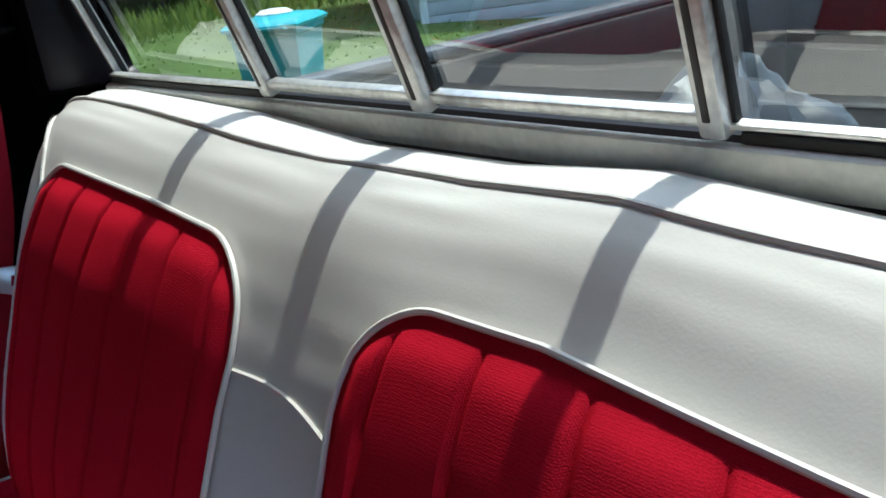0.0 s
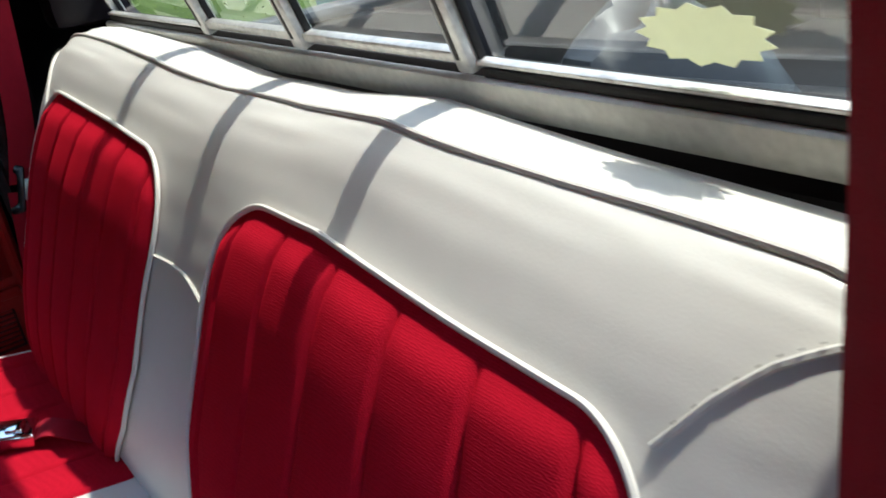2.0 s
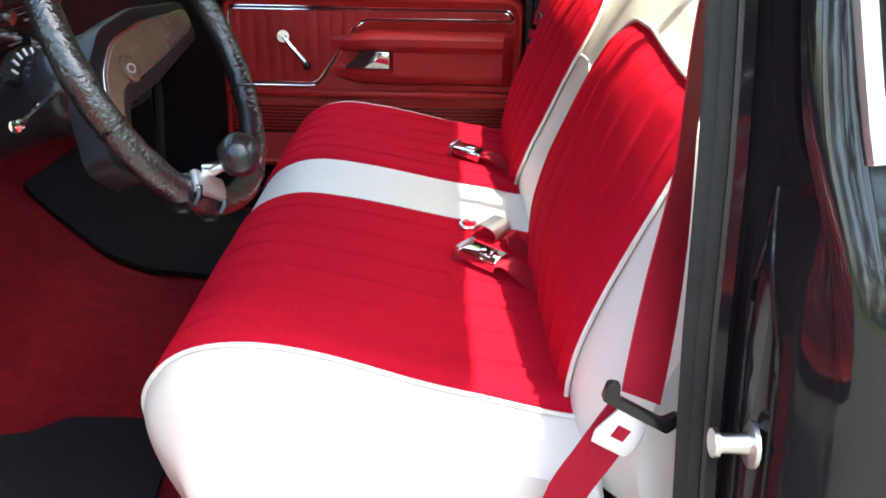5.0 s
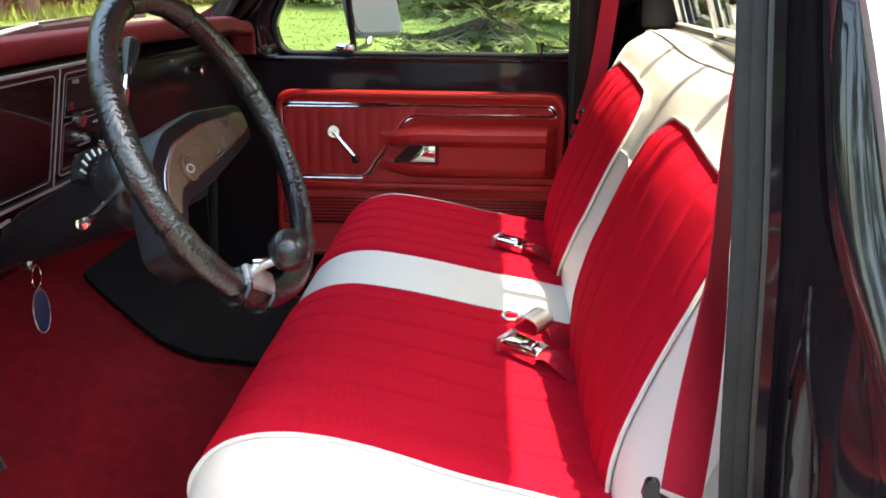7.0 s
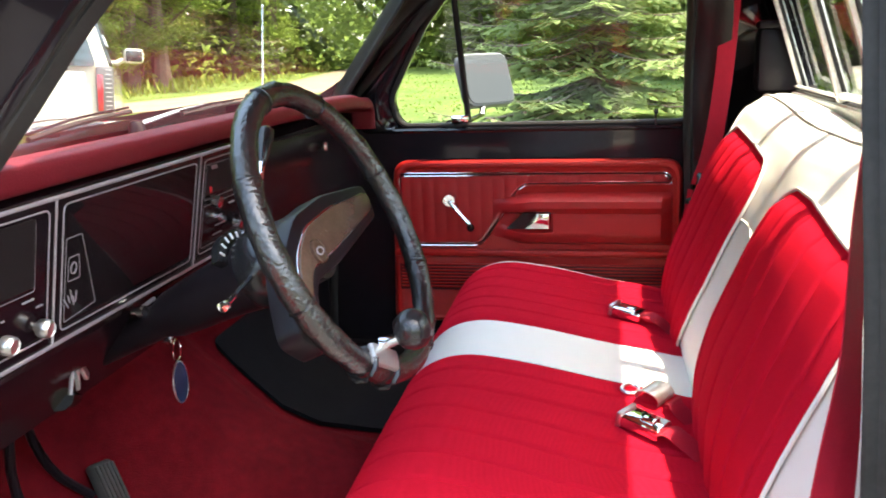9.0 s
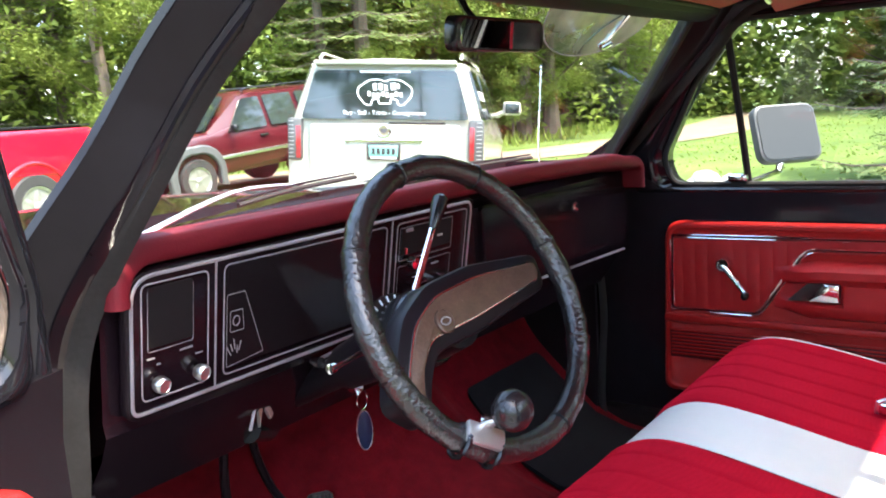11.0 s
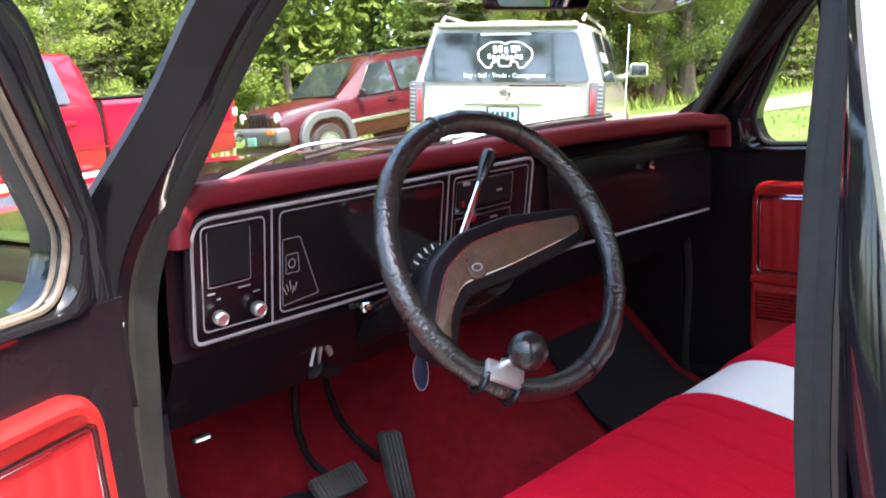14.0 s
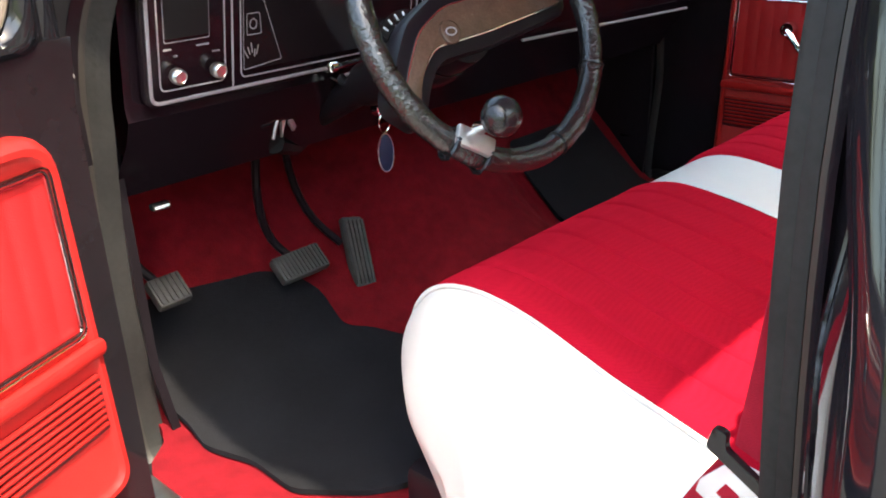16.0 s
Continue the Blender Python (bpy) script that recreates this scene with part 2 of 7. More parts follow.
def thing(name, label, category, group="", kind="", at=(0, 0, 0)):
    ob = new(name)
    ob.location = at
    ob.empty_display_size = 0.05
    return tagged(ob, label, category, group, kind)


def skin(rows, closed=False, capped=False, bm=None, thick=0.0, down=None):
    """Quads over rows of points. closed: each row is a ring. thick: the sheet's thickness along down."""
    bm = bm or bmesh.new()
    vs = [[bm.verts.new(p) for p in row] for row in rows]
    n = len(vs[0])
    for a, b in zip(vs, vs[1:]):
        for i in range(n if closed else n - 1):
            j = (i + 1) % n
            try:
                bm.faces.new((a[i], a[j], b[j], b[i]))
            except ValueError:
                pass
    if capped and closed:
        bm.faces.new(vs[0])
        bm.faces.new(vs[-1][::-1])
    if thick:
        d = Vector(down) * thick
        lo = [[bm.verts.new(v.co + d) for v in row] for row in vs]
        for a, b in zip(lo, lo[1:]):
            for i in range(n if closed else n - 1):
                j = (i + 1) % n
                bm.faces.new((b[i], b[j], a[j], a[i]))
        for k in (0, -1):
            for i in range(n if closed else n - 1):
                j = (i + 1) % n
                bm.faces.new((vs[k][i], lo[k][i], lo[k][j], vs[k][j]))
        if not closed:
            for k in (0, -1):
                for r in range(len(vs) - 1):
                    bm.faces.new((vs[r][k], vs[r + 1][k], lo[r + 1][k], lo[r][k]))
    return bm


def tube(points, r, n=8, closed=False, bm=None, flat=1.0, up=(0, 0, 1)):
    """A round bar along points; r may be a list. flat squeezes it along the up side."""
    pts = [Vector(p) for p in points]
    m = len(pts)
    rows = []
    for i, p in enumerate(pts):
        a, b = pts[(i - 1) % m if closed else max(i - 1, 0)], pts[(i + 1) % m if closed else min(i + 1, m - 1)]
        d = (b - a).normalized()
        s = d.cross(Vector(up))
        if s.length < 1e-3:
            s = d.cross(Vector((0.3, 1, 0.1)))
        s.normalize()
        t = s.cross(d)
        rr = r[i] if isinstance(r, (list, tuple)) else r
        rows.append([p + rr * (math.cos(k * math.tau / n) * s + flat * math.sin(k * math.tau / n) * t) for k in range(n)])
    if closed:
        rows.append(rows[0])
        bm = skin(rows, True, False, bm)
        bmesh.ops.remove_doubles(bm, verts=bm.verts, dist=1e-5)
        return bm
    return skin(rows, True, True, bm)


def box(cx, cy, cz, sx, sy, sz, bevel=0.004, bm=None, m=None, seg=2):
    """A block with rounded edges."""
    one = bmesh.new()
    bmesh.ops.create_cube(one, size=1)
    for v in one.verts:
        v.co = Vector((v.co.x * sx, v.co.y * sy, v.co.z * sz))
    if bevel:
        bmesh.ops.bevel(one, geom=one.edges[:], offset=min(bevel, 0.45 * min(sx, sy, sz)), segments=seg, affect="EDGES", profile=0.5)
    mm = Matrix.Translation((cx, cy, cz)) @ (m or Matrix())
    bmesh.ops.transform(one, matrix=mm, verts=one.verts)
    if bm is None:
        return one
    return merge(bm, one)


def merge(bm, one):
    me = bpy.data.meshes.new("tmp")
    one.to_mesh(me)
    one.free()
    bm.from_mesh(me)
    bpy.data.meshes.remove(me)
    return bm


def lathe(profile, m=None, n=20, bm=None):
    """A turned shape: rows of (radius, height) round the z axis, then moved by m."""
    m = m or Matrix()
    rows = [[m @ Vector((r * math.cos(k * math.tau / n), r * math.sin(k * math.tau / n), h)) for k in range(n)] for r, h in profile]
    return skin(rows, True, True, bm)


def plate(outline, thick, m=None, bevel=0.0, bm=None):
    """A flat polygon in its own x, y, with thickness along z, moved by m."""
    one = bmesh.new()
    f = one.faces.new([one.verts.new((x, y, 0)) for x, y in outline])
    ex = bmesh.ops.extrude_face_region(one, geom=[f])
    bmesh.ops.translate(one, verts=[v for v in ex["geom"] if isinstance(v, bmesh.types.BMVert)], vec=(0, 0, thick))
    if bevel:
        top = [e for e in one.edges if all(v.co.z > thick * 0.9 for v in e.verts)]
        bmesh.ops.bevel(one, geom=top, offset=bevel, segments=2, affect="EDGES", profile=0.5)
    if m is not None:
        bmesh.ops.transform(one, matrix=m, verts=one.verts)
    return one if bm is None else merge(bm, one)


def smooth_line(points, step=6, closed=False):
    """Points along a Catmull-Rom curve through the given ones."""
    p = [Vector(q) for q in points]
    n = len(p)
    out = []
    for i in range(n if closed else n - 1):
        a, b, c, d = (p[(i + k) % n] if closed else p[min(max(i + k, 0), n - 1)] for k in (-1, 0, 1, 2))
        for s in range(step):
            t = s / step
            out.append(0.5 * (2 * b + (c - a) * t + (2 * a - 5 * b + 4 * c - d) * t * t + (3 * b - a - 3 * c + d) * t**3))
    if not closed:
        out.append(p[-1])
    return out


def rounded(corners, r, seg=5):
    """A closed 2D or 3D outline with rounded corners; r may be a list."""
    p = [Vector(c) for c in corners]
    out = []
    for i, c in enumerate(p):
        rr = r[i] if isinstance(r, (list, tuple)) else r
        a, b = p[i - 1] - c, p[(i + 1) % len(p)] - c
        rr = min(rr, 0.45 * a.length, 0.45 * b.length)
        s, e = c + a.normalized() * rr, c + b.normalized() * rr
        for k in range(seg + 1):
            t = k / seg
            out.append((1 - t) ** 2 * s + 2 * t * (1 - t) * c + t * t * e)
    return out


def lerp(a, b, t):
    return a + (b - a) * t


def curve_at(table, x):
    """Straight-line look-up in a table of (x, value)."""
    for (x0, v0), (x1, v1) in zip(table, table[1:]):
        if x <= x1:
            return lerp(v0, v1, min(max((x - x0) / (x1 - x0), 0), 1))
    return table[-1][1]


def smoothstep(a, b, x):
    t = min(max((x - a) / (b - a), 0), 1)
    return t * t * (3 - 2 * t)


# ==== ground and distance ====
def rise(x, y):
    """Height of the ground: flat round the truck, a gentle rise ahead of it, a cross fall where the SUV stands."""
    d = math.hypot(x - 0.3, y - 1)
    cross = 0.492 * (x - 7.30) - 0.870 * (y - 6.78)
    fall = -0.082 * cross * smoothstep(5.0, 2.0, math.hypot(x - 7.3, y - 6.78))
    return (0.34 * smoothstep(3.5, 9, d) + 0.05 * smoothstep(9, 14, d)) * smoothstep(-6, 3, x + y) + fall


xs = [-400, -150, -70, -40] + [i * 1.5 - 24 for i in range(52)] + [60, 75, 100, 150, 400]
ground = part("ground", skin([[(x, y, rise(x, y)) for x in xs] for y in xs]), GRASS)
tagged(ground, "sunlit mown lawn reaching to the forest edge", "lawn", kind="structure")

yard = part("gravel_yard", skin([[(x, y, rise(x, y) + 0.012 + 0.01 * noise.noise(Vector((x, y, 0)))) for x in [-14 + i for i in range(17)]] for y in [-9 + i for i in range(17)]]), GRAVEL)
tagged(yard, "grey gravel parking apron round the truck", "gravel", kind="structure")
drive_line = smooth_line([(4, 30, 0), (9, 18, 0), (14, 12, 0), (19, 9.5, 0), (27, 9.3, 0), (45, 12, 0), (70, 14, 0)], 8)
rows = []
for i, p in enumerate(drive_line):
    d = (drive_line[min(i + 1, len(drive_line) - 1)] - drive_line[max(i - 1, 0)]).normalized()
    s = Vector((-d.y, d.x, 0))
    rows.append([Vector((q.x, q.y, rise(q.x, q.y) + 0.02 + h)) for q, h in ((p + s * w, 0.03 * (1 - abs(w) / 1.7)) for w in (-1.7, -0.9, 0, 0.9, 1.7))])
driveway = part("driveway", skin(rows), DIRT)
tagged(driveway, "pale dirt driveway winding across the lawn", "driveway", kind="structure")


# ==== the truck's cab ====
def side_x(z):
    """Half width of the cab's door openings at a height."""
    return 0.82 - 0.11 * smoothstep(1.25, 1.88, z) - 0.02 * smoothstep(0.95, 0.68, z)


OPENING = [Vector((p[0], p[1])) for p in smooth_line([(a, b, 0) for a, b in (
    (0.05, 0.78), (0.076, 1.15), (0.089, 1.45), (0.091, 1.62), (0.105, 1.715), (0.16, 1.752), (0.34, 1.77), (0.52, 1.776), (0.61, 1.768), (0.675, 1.722), (0.785, 1.62),
    (0.92, 1.488), (1.02, 1.39), (1.075, 1.31), (1.088, 1.2), (1.075, 1.0), (1.082, 0.84), (1.078, 0.68), (1.03, 0.615), (0.80, 0.605), (0.45, 0.60), (0.15, 0.605), (0.07, 0.63))], 4, True)]


# the driver's doorway, whose front edge leans back along the pillar
DRIVER_OPENING = [Vector((p[0], p[1])) for p in smooth_line([(a, b, 0) for a, b in (
    (0.05, 0.78), (0.076, 1.15), (0.089, 1.45), (0.091, 1.62), (0.105, 1.715), (0.16, 1.752), (0.34, 1.77), (0.50, 1.776), (0.59, 1.768), (0.655, 1.725), (0.765, 1.63),
    (0.852, 1.515), (0.922, 1.42), (0.968, 1.345), (0.993, 1.26), (1.008, 1.18), (1.034, 1.04), (1.048, 0.88), (1.072, 0.70), (1.03, 0.615), (0.80, 0.605), (0.45, 0.60), (0.15, 0.605), (0.07, 0.63))], 4, True)]


def depth(z):
    """The jamb grows shallower over the beltline, where the outer skin leans in."""
    return 1 - 0.36 * smoothstep(1.34, 1.6, z)


def swept(profile, side, bm=None):
    """A strip along the door opening. profile: (distance out from the opening's edge, distance outboard)."""
    line = OPENING if side > 0 else DRIVER_OPENING
    n = len(line)
    rows = []
    for i, p in enumerate(line):
        d = (line[(i + 2) % n] - line[i - 2]).normalized()
        out = Vector((-d.y, d.x))
        rows.append([])
        front = smoothstep(0.45, 0.72, p.x) if side < 0 else 0.0
        low = front * smoothstep(1.40, 1.30, p.y)
        slim = smoothstep(0.45, 0.65, p.x) * smoothstep(1.33, 1.45, p.y) if side > 0 else 0.0
        inward = (0.35 if side < 0 else 1) * (1 - (0.3 if side < 0 else 0.75) * smoothstep(0.3, 0.6, p.x))
        for o, dx in profile:
            o = o * (1 - 0.42 * slim) if o > 0.015 else o
            dx = dx * inward if dx < 0 else dx
            if dx < 0.012:
                # along the front pillar the seal turns to face the seat
                dx += front * (0.008 + (max(o, -0.01) + 0.010) * 1.15)
                o = lerp(o, 0.4 * o - 0.003, front)
            else:
                dx += front * 0.012
                o = lerp(lerp(o, 0.016 + 0.38 * o, front), 0.014 + 0.12 * o, low)
                rear = smoothstep(0.30, 0.14, p.x) if side < 0 else 0.0
                dx, o = lerp(dx, -0.010, rear), lerp(o, min(o, 0.028), rear)
            q = p + out * o
            rows[-1].append((side * (side_x(p.y) + dx * (depth(p.y) if dx > 0.03 else 1)), q.x, q.y))
    rows.append(rows[0])
    bm = skin(rows, False, False, bm)
    bmesh.ops.remove_doubles(bm, verts=bm.verts, dist=1e-5)
    return bm


cab = thing("cab_shell", "glossy black pickup cab shell with an open doorway", "truck cab", kind="structure")
for side, name in ((-1, "door_jamb"), (1, "door_jamb")):
    part(name, swept([(0.10, -0.034), (0.03, -0.032), (0.012, -0.026), (0.022, -0.004), (0.028, 0.004), (0.030, 0.016), (0.026, 0.034), (0.029, 0.050), (0.034, 0.058), (0.050, 0.0605),
                      (0.057, 0.066), (0.060, 0.074), (0.061, 0.092), (0.066, 0.101), (0.074, 0.106), (0.10, 0.108)], side), BLACK_PAINT if side < 0 else DOOR_BLACK, cab)
    part("door_seal", swept([(0.006, -0.036), (-0.002, -0.033), (-0.008, -0.026), (-0.010, -0.018), (-0.0085, -0.0145), (-0.005, -0.0135), (0.0015, -0.013), (0.003, -0.0145), (0.0045, -0.0125), (0.012, -0.0115), (0.0145, -0.013), (0.0145, -0.022), (0.006, -0.036)], side), RUBBER, cab, "grey rubber door seal")
    part("seal_lip", swept([(0.0148, -0.018), (0.0155, -0.0105), (0.018, -0.0085), (0.022, -0.0085), (0.0245, -0.012), (0.024, -0.020)], side), BROWN_RUBBER, cab, "aged brown seal lip")


# the driver's rear pillar: a dark channel behind the seal, a pressed recess, and the rolled edge of the body side
EDGE_X = [(0.55, 0.925), (1.0, 0.930), (1.16, 0.930), (1.225, 0.918), (1.29, 0.898), (1.35, 0.876), (1.445, 0.858), (1.6, 0.818), (1.80, 0.768)]
EDGE_Y = [(0.55, -0.05), (0.85, -0.03), (1.0, -0.015), (1.16, -0.004), (1.225, 0.002), (1.29, 0.016), (1.35, 0.036), (1.445, 0.047), (1.6, 0.056), (1.80, 0.062)]
SKIN_X = [(0.55, 0.935), (1.16, 0.940), (1.225, 0.930), (1.29, 0.908), (1.334, 0.890), (1.385, 0.879), (1.44, 0.868), (1.52, 0.853), (1.573, 0.838), (1.68, 0.815), (1.80, 0.782)]
SKIN_Y = [(0.55, -0.085), (1.0, -0.06), (1.16, -0.045), (1.225, -0.032), (1.29, -0.017), (1.334, -0.007), (1.385, 0.005), (1.44, 0.015), (1.52, 0.032), (1.573, 0.043), (1.68, 0.056), (1.80, 0.060)]
REAR_Y = [(0.55, 0.03), (0.78, 0.05), (1.15, 0.076), (1.45, 0.089), (1.62, 0.091), (1.80, 0.092)]


def soft_at(table, z):
    """Look-up with the corners of the table eased."""
    return sum(curve_at(table, z + d) for d in (-0.03, -0.015, 0, 0.015, 0.03)) / 5


def recess(z, k):
    """On the recess between the seal (k = 0) and the rolled edge (k = 1)."""
    a = Vector((-(side_x(z) - 0.002), soft_at(REAR_Y, z) - 0.034, z))
    b = Vector((-soft_at(EDGE_X, z), soft_at(EDGE_Y, z), z))
    low = smoothstep(1.34, 1.20, z)
    return lerp(a, b, k) + Vector((0, math.sin(k * math.pi) * lerp(-0.007, 0.013, low), 0))


pillar_z = [0.55 + 0.025 * i for i in range(51)]
part("rear_jamb", skin([[Vector((-(side_x(z) - 0.009), soft_at(REAR_Y, z) - 0.003 + 0.016 * smoothstep(1.62, 1.715, z), z)), Vector((-(side_x(z) - 0.010), soft_at(REAR_Y, z) - 0.022, z))] + [recess(z, k / 8) for k in range(8)] + [recess(z, 1) + Vector((0.006, 0.0, 0)), recess(z, 1) + Vector((0.003, 0.003, 0)), recess(z, 1)] for z in pillar_z]), BLACK_PAINT, cab)
side_rows = []
for z in pillar_z:
    e, m = recess(z, 1), Vector((-soft_at(SKIN_X, z), soft_at(SKIN_Y, z), z))
    lean = 0.36 * max(0, z - 1.36)
    side_rows.append([e, lerp(e, m, 0.12) + Vector((-0.002, 0.002, 0)), lerp(e, m, 0.5) + Vector((-0.004, 0.004, 0)), lerp(e, m, 0.9) + Vector((-0.001, 0.001, 0)), m, m + Vector((-0.006, -0.02, 0)), m + Vector((-0.008, -0.09, 0)), Vector((m.x + 0.012, -0.205 + lean, z)), Vector((m.x + 0.05, -0.232 + lean, z)), Vector((m.x + 0.15, -0.24 + lean, z))])
part("cab_corner", skin(side_rows), BODY_PAINT, cab)
for k in (0.26, 0.60):
    line = [recess(z, lerp(0.34, k, smoothstep(1.30, 1.16, z))) + Vector((-0.0005, 0.0005, 0)) for z in [1.30 - 0.02 * i for i in range(24)]]
    part("pressed_ridge", tube(line, 0.0022, 6), BLACK_PAINT, cab, "pressed ridge in the black jamb")
part("edge_moulding", tube([Vector((-soft_at(SKIN_X, z) - 0.003, soft_at(SKIN_Y, z) - 0.006, z)) for z in [1.335 + 0.025 * i for i in range(19)]], 0.0085, 10), BRIGHT, cab, "bright metal edge moulding")


def outside(side):
    """Body side behind the doorway, its rounded rear corner and the lower flank."""
    bm = bmesh.new()
    zs = [0.45, 0.6, 0.72, 0.9, 1.05, 1.2, 1.33, 1.42, 1.55, 1.68, 1.78, 1.85]
    rows = []
    for z in zs:
        w = side_x(z) + 0.108 * depth(z) + 0.02 * depth(z) * math.sin(max(0, min(1, (z - 0.5) / 0.85)) * math.pi)
        lean = 0.36 * max(0, z - 1.36)
        rows.append([(side * w, 0.03, z), (side * (w + 0.004), -0.02 + lean * 0.1, z), (side * (w + 0.004), -0.14 + lean * 0.6, z), (side * (w - 0.02), -0.21 + lean, z), (side * (w - 0.06), -0.235 + lean, z), (side * (w - 0.16), -0.24 + lean, z)])
    return skin(rows, False, False, bm)


part("cab_corner", outside(1), BODY_PAINT, cab)

# floor, toe board and firewall in one sheet, with the hump over the gearbox
floor_profile = [(-0.12, 0.66), (0.2, 0.655), (0.5, 0.65), (0.8, 0.65), (0.98, 0.655), (1.08, 0.69), (1.2, 0.79), (1.31, 0.90), (1.36, 1.0)]


def floor_z(x, y):
    z = curve_at(floor_profile, y)
    return z + hump(x, y)


def hump(x, y):
    h = math.exp(-((x - 0.05) / 0.2) ** 4)
    return 0.13 * h * smoothstep(0.55, 1.15, y)


rows = []
for y, z in [(p.x, p.y) for p in smooth_line([(a, b, 0) for a, b in floor_profile], 4)]:
    k = 1 - smoothstep(1.0, 1.3, z)
    edge = 0.065 * smoothstep(1.05, 0.99, y)
    rows.append([(x - edge * smoothstep(-0.70, -0.81, x), y - 0.06 * (1 - k) * math.exp(-((x - 0.05) / 0.22) ** 4), z + k * hump(x, y)) for x in [i * 0.045 - 0.81 for i in range(37)]])
carpet = part("floor", skin(rows, thick=0.02, down=(0, 0, -1)), RED_CARPET)
tagged(carpet, "dark red carpet over the cab floor and hump", "carpet", kind="structure")

firewall = part("firewall_wall", skin([[(x, 1.37 + 0.02 * math.cos(x * 2), z) for x in [i * 0.1 - 0.84 for i in range(18)]] for z in (0.95, 1.05, 1.15, 1.25, 1.35, 1.43)]), BLACK_SATIN)
tagged(firewall, "black painted firewall under the dashboard", "wall", kind="structure")

for side, nm in ((-1, "left"), (1, "right")):
    kick = part("kick_panel", skin([[(side * (0.80 - 0.02 * (z < 0.75) - (0.055 * smoothstep(1.04, 1.22, y) if side < 0 else 0)), y, z) for y in (1.095 if side > 0 else 1.045, 1.10, 1.15, 1.3, 1.42)] for z in (0.66, 0.8, 1.0, 1.2, 1.42)], thick=0.015, down=(side, 0, 0)), BLACK_SATIN)
    tagged(kick, "black metal kick panel beside the footwell", "panel", kind="structure")
    sill = part("door_sill", box(side * 0.83, 0.55, 0.62, 0.12, 1.0, 0.03, 0.01) if side < 0 else box(0.855, 0.56, 0.655, 0.10, 1.06, 0.10, 0.012), MATT_BLACK)
    tagged(sill, "black painted door sill", "sill", kind="structure")
    if side > 0:
        continue
    plate_ = part("sill_plate", box(side * 0.888, 0.53, 0.657, 0.028, 0.9, 0.008, 0.002), BRUSHED)
    tagged(plate_, "ribbed bright metal sill plate", "sill plate", kind="structure")

# roof: outer skin and red headliner
def roof_z(x, y):
    return 1.90 - 0.10 * (abs(x) / 0.75) ** 3 - 0.05 * smoothstep(0.35, 0.82, y) - 0.10 * smoothstep(0.16, -0.10, y)


yr = [-0.095, -0.07, -0.03, 0.03, 0.1, 0.2, 0.3, 0.5, 0.62, 0.7, 0.76]
xr = [i * 0.09 - 0.765 for i in range(18)]
roof = part("roof", skin([[(x, y + (0.03 * (1 - (x / 0.77) ** 2) if y > 0.5 else 0), roof_z(x, y) + 0.015) for x in xr] for y in yr], thick=0.012, down=(0, 0, 1)), BLACK_PAINT)
tagged(roof, "black steel roof skin", "roof", kind="structure")
headliner = part("ceiling", skin([[(x * 0.93, y, roof_z(x * 0.95, y) - 0.035) for x in xr] for y in [-0.03, 0.0, 0.05, 0.1, 0.2, 0.3, 0.4, 0.5, 0.565]], thick=0.01, down=(0, 0, 1)), HEADLINER)
tagged(headliner, "worn red vinyl headliner", "headliner", kind="structure")

# windshield with its frame
def shield_point(u, v):
    """u from -1 to 1 across, v from 0 at the base to 1 at the top."""
    half = lerp(0.785, 0.705, v)
    bow = lerp(0.13, 0.07, v) * (1 - u * u)
    return Vector((u * half, lerp(0.985, 0.73, v) + bow, lerp(1.425, 1.765, v) + 0.01 * (1 - u * u)))


us = [i / 12 - 1 for i in range(25)]
shield = part("windshield", skin([[shield_point(u * 1.01, v) for u in us] for v in (-0.03, 0.2, 0.4, 0.6, 0.8, 1.02)]), SHIELD, face=(0, 0.4, 1.4))
shield.visible_shadow = False
tagged(shield, "clean curved windshield glass", "windshield", kind="structure")
header = bmesh.new()
skin([[shield_point(u, 0.985) + Vector((0, o, h)) for u in us] for o, h in ((0.015, 0.0), (0.0, -0.012), (-0.02, -0.012), (-0.045, 0.0), (-0.06, 0.03), (-0.075, 0.075), (-0.12, 0.078), (-0.22, 0.08))], False, False, header)
part("windshield_header", header, MATT_BLACK, cab)
part("headliner_trim", tube([(x, 0.565, roof_z(x, 0.565) - 0.038) for x in [i * 0.11 - 0.66 for i in range(13)]], 0.0065, 8), BRIGHT, cab, "bright strip along the headliner")
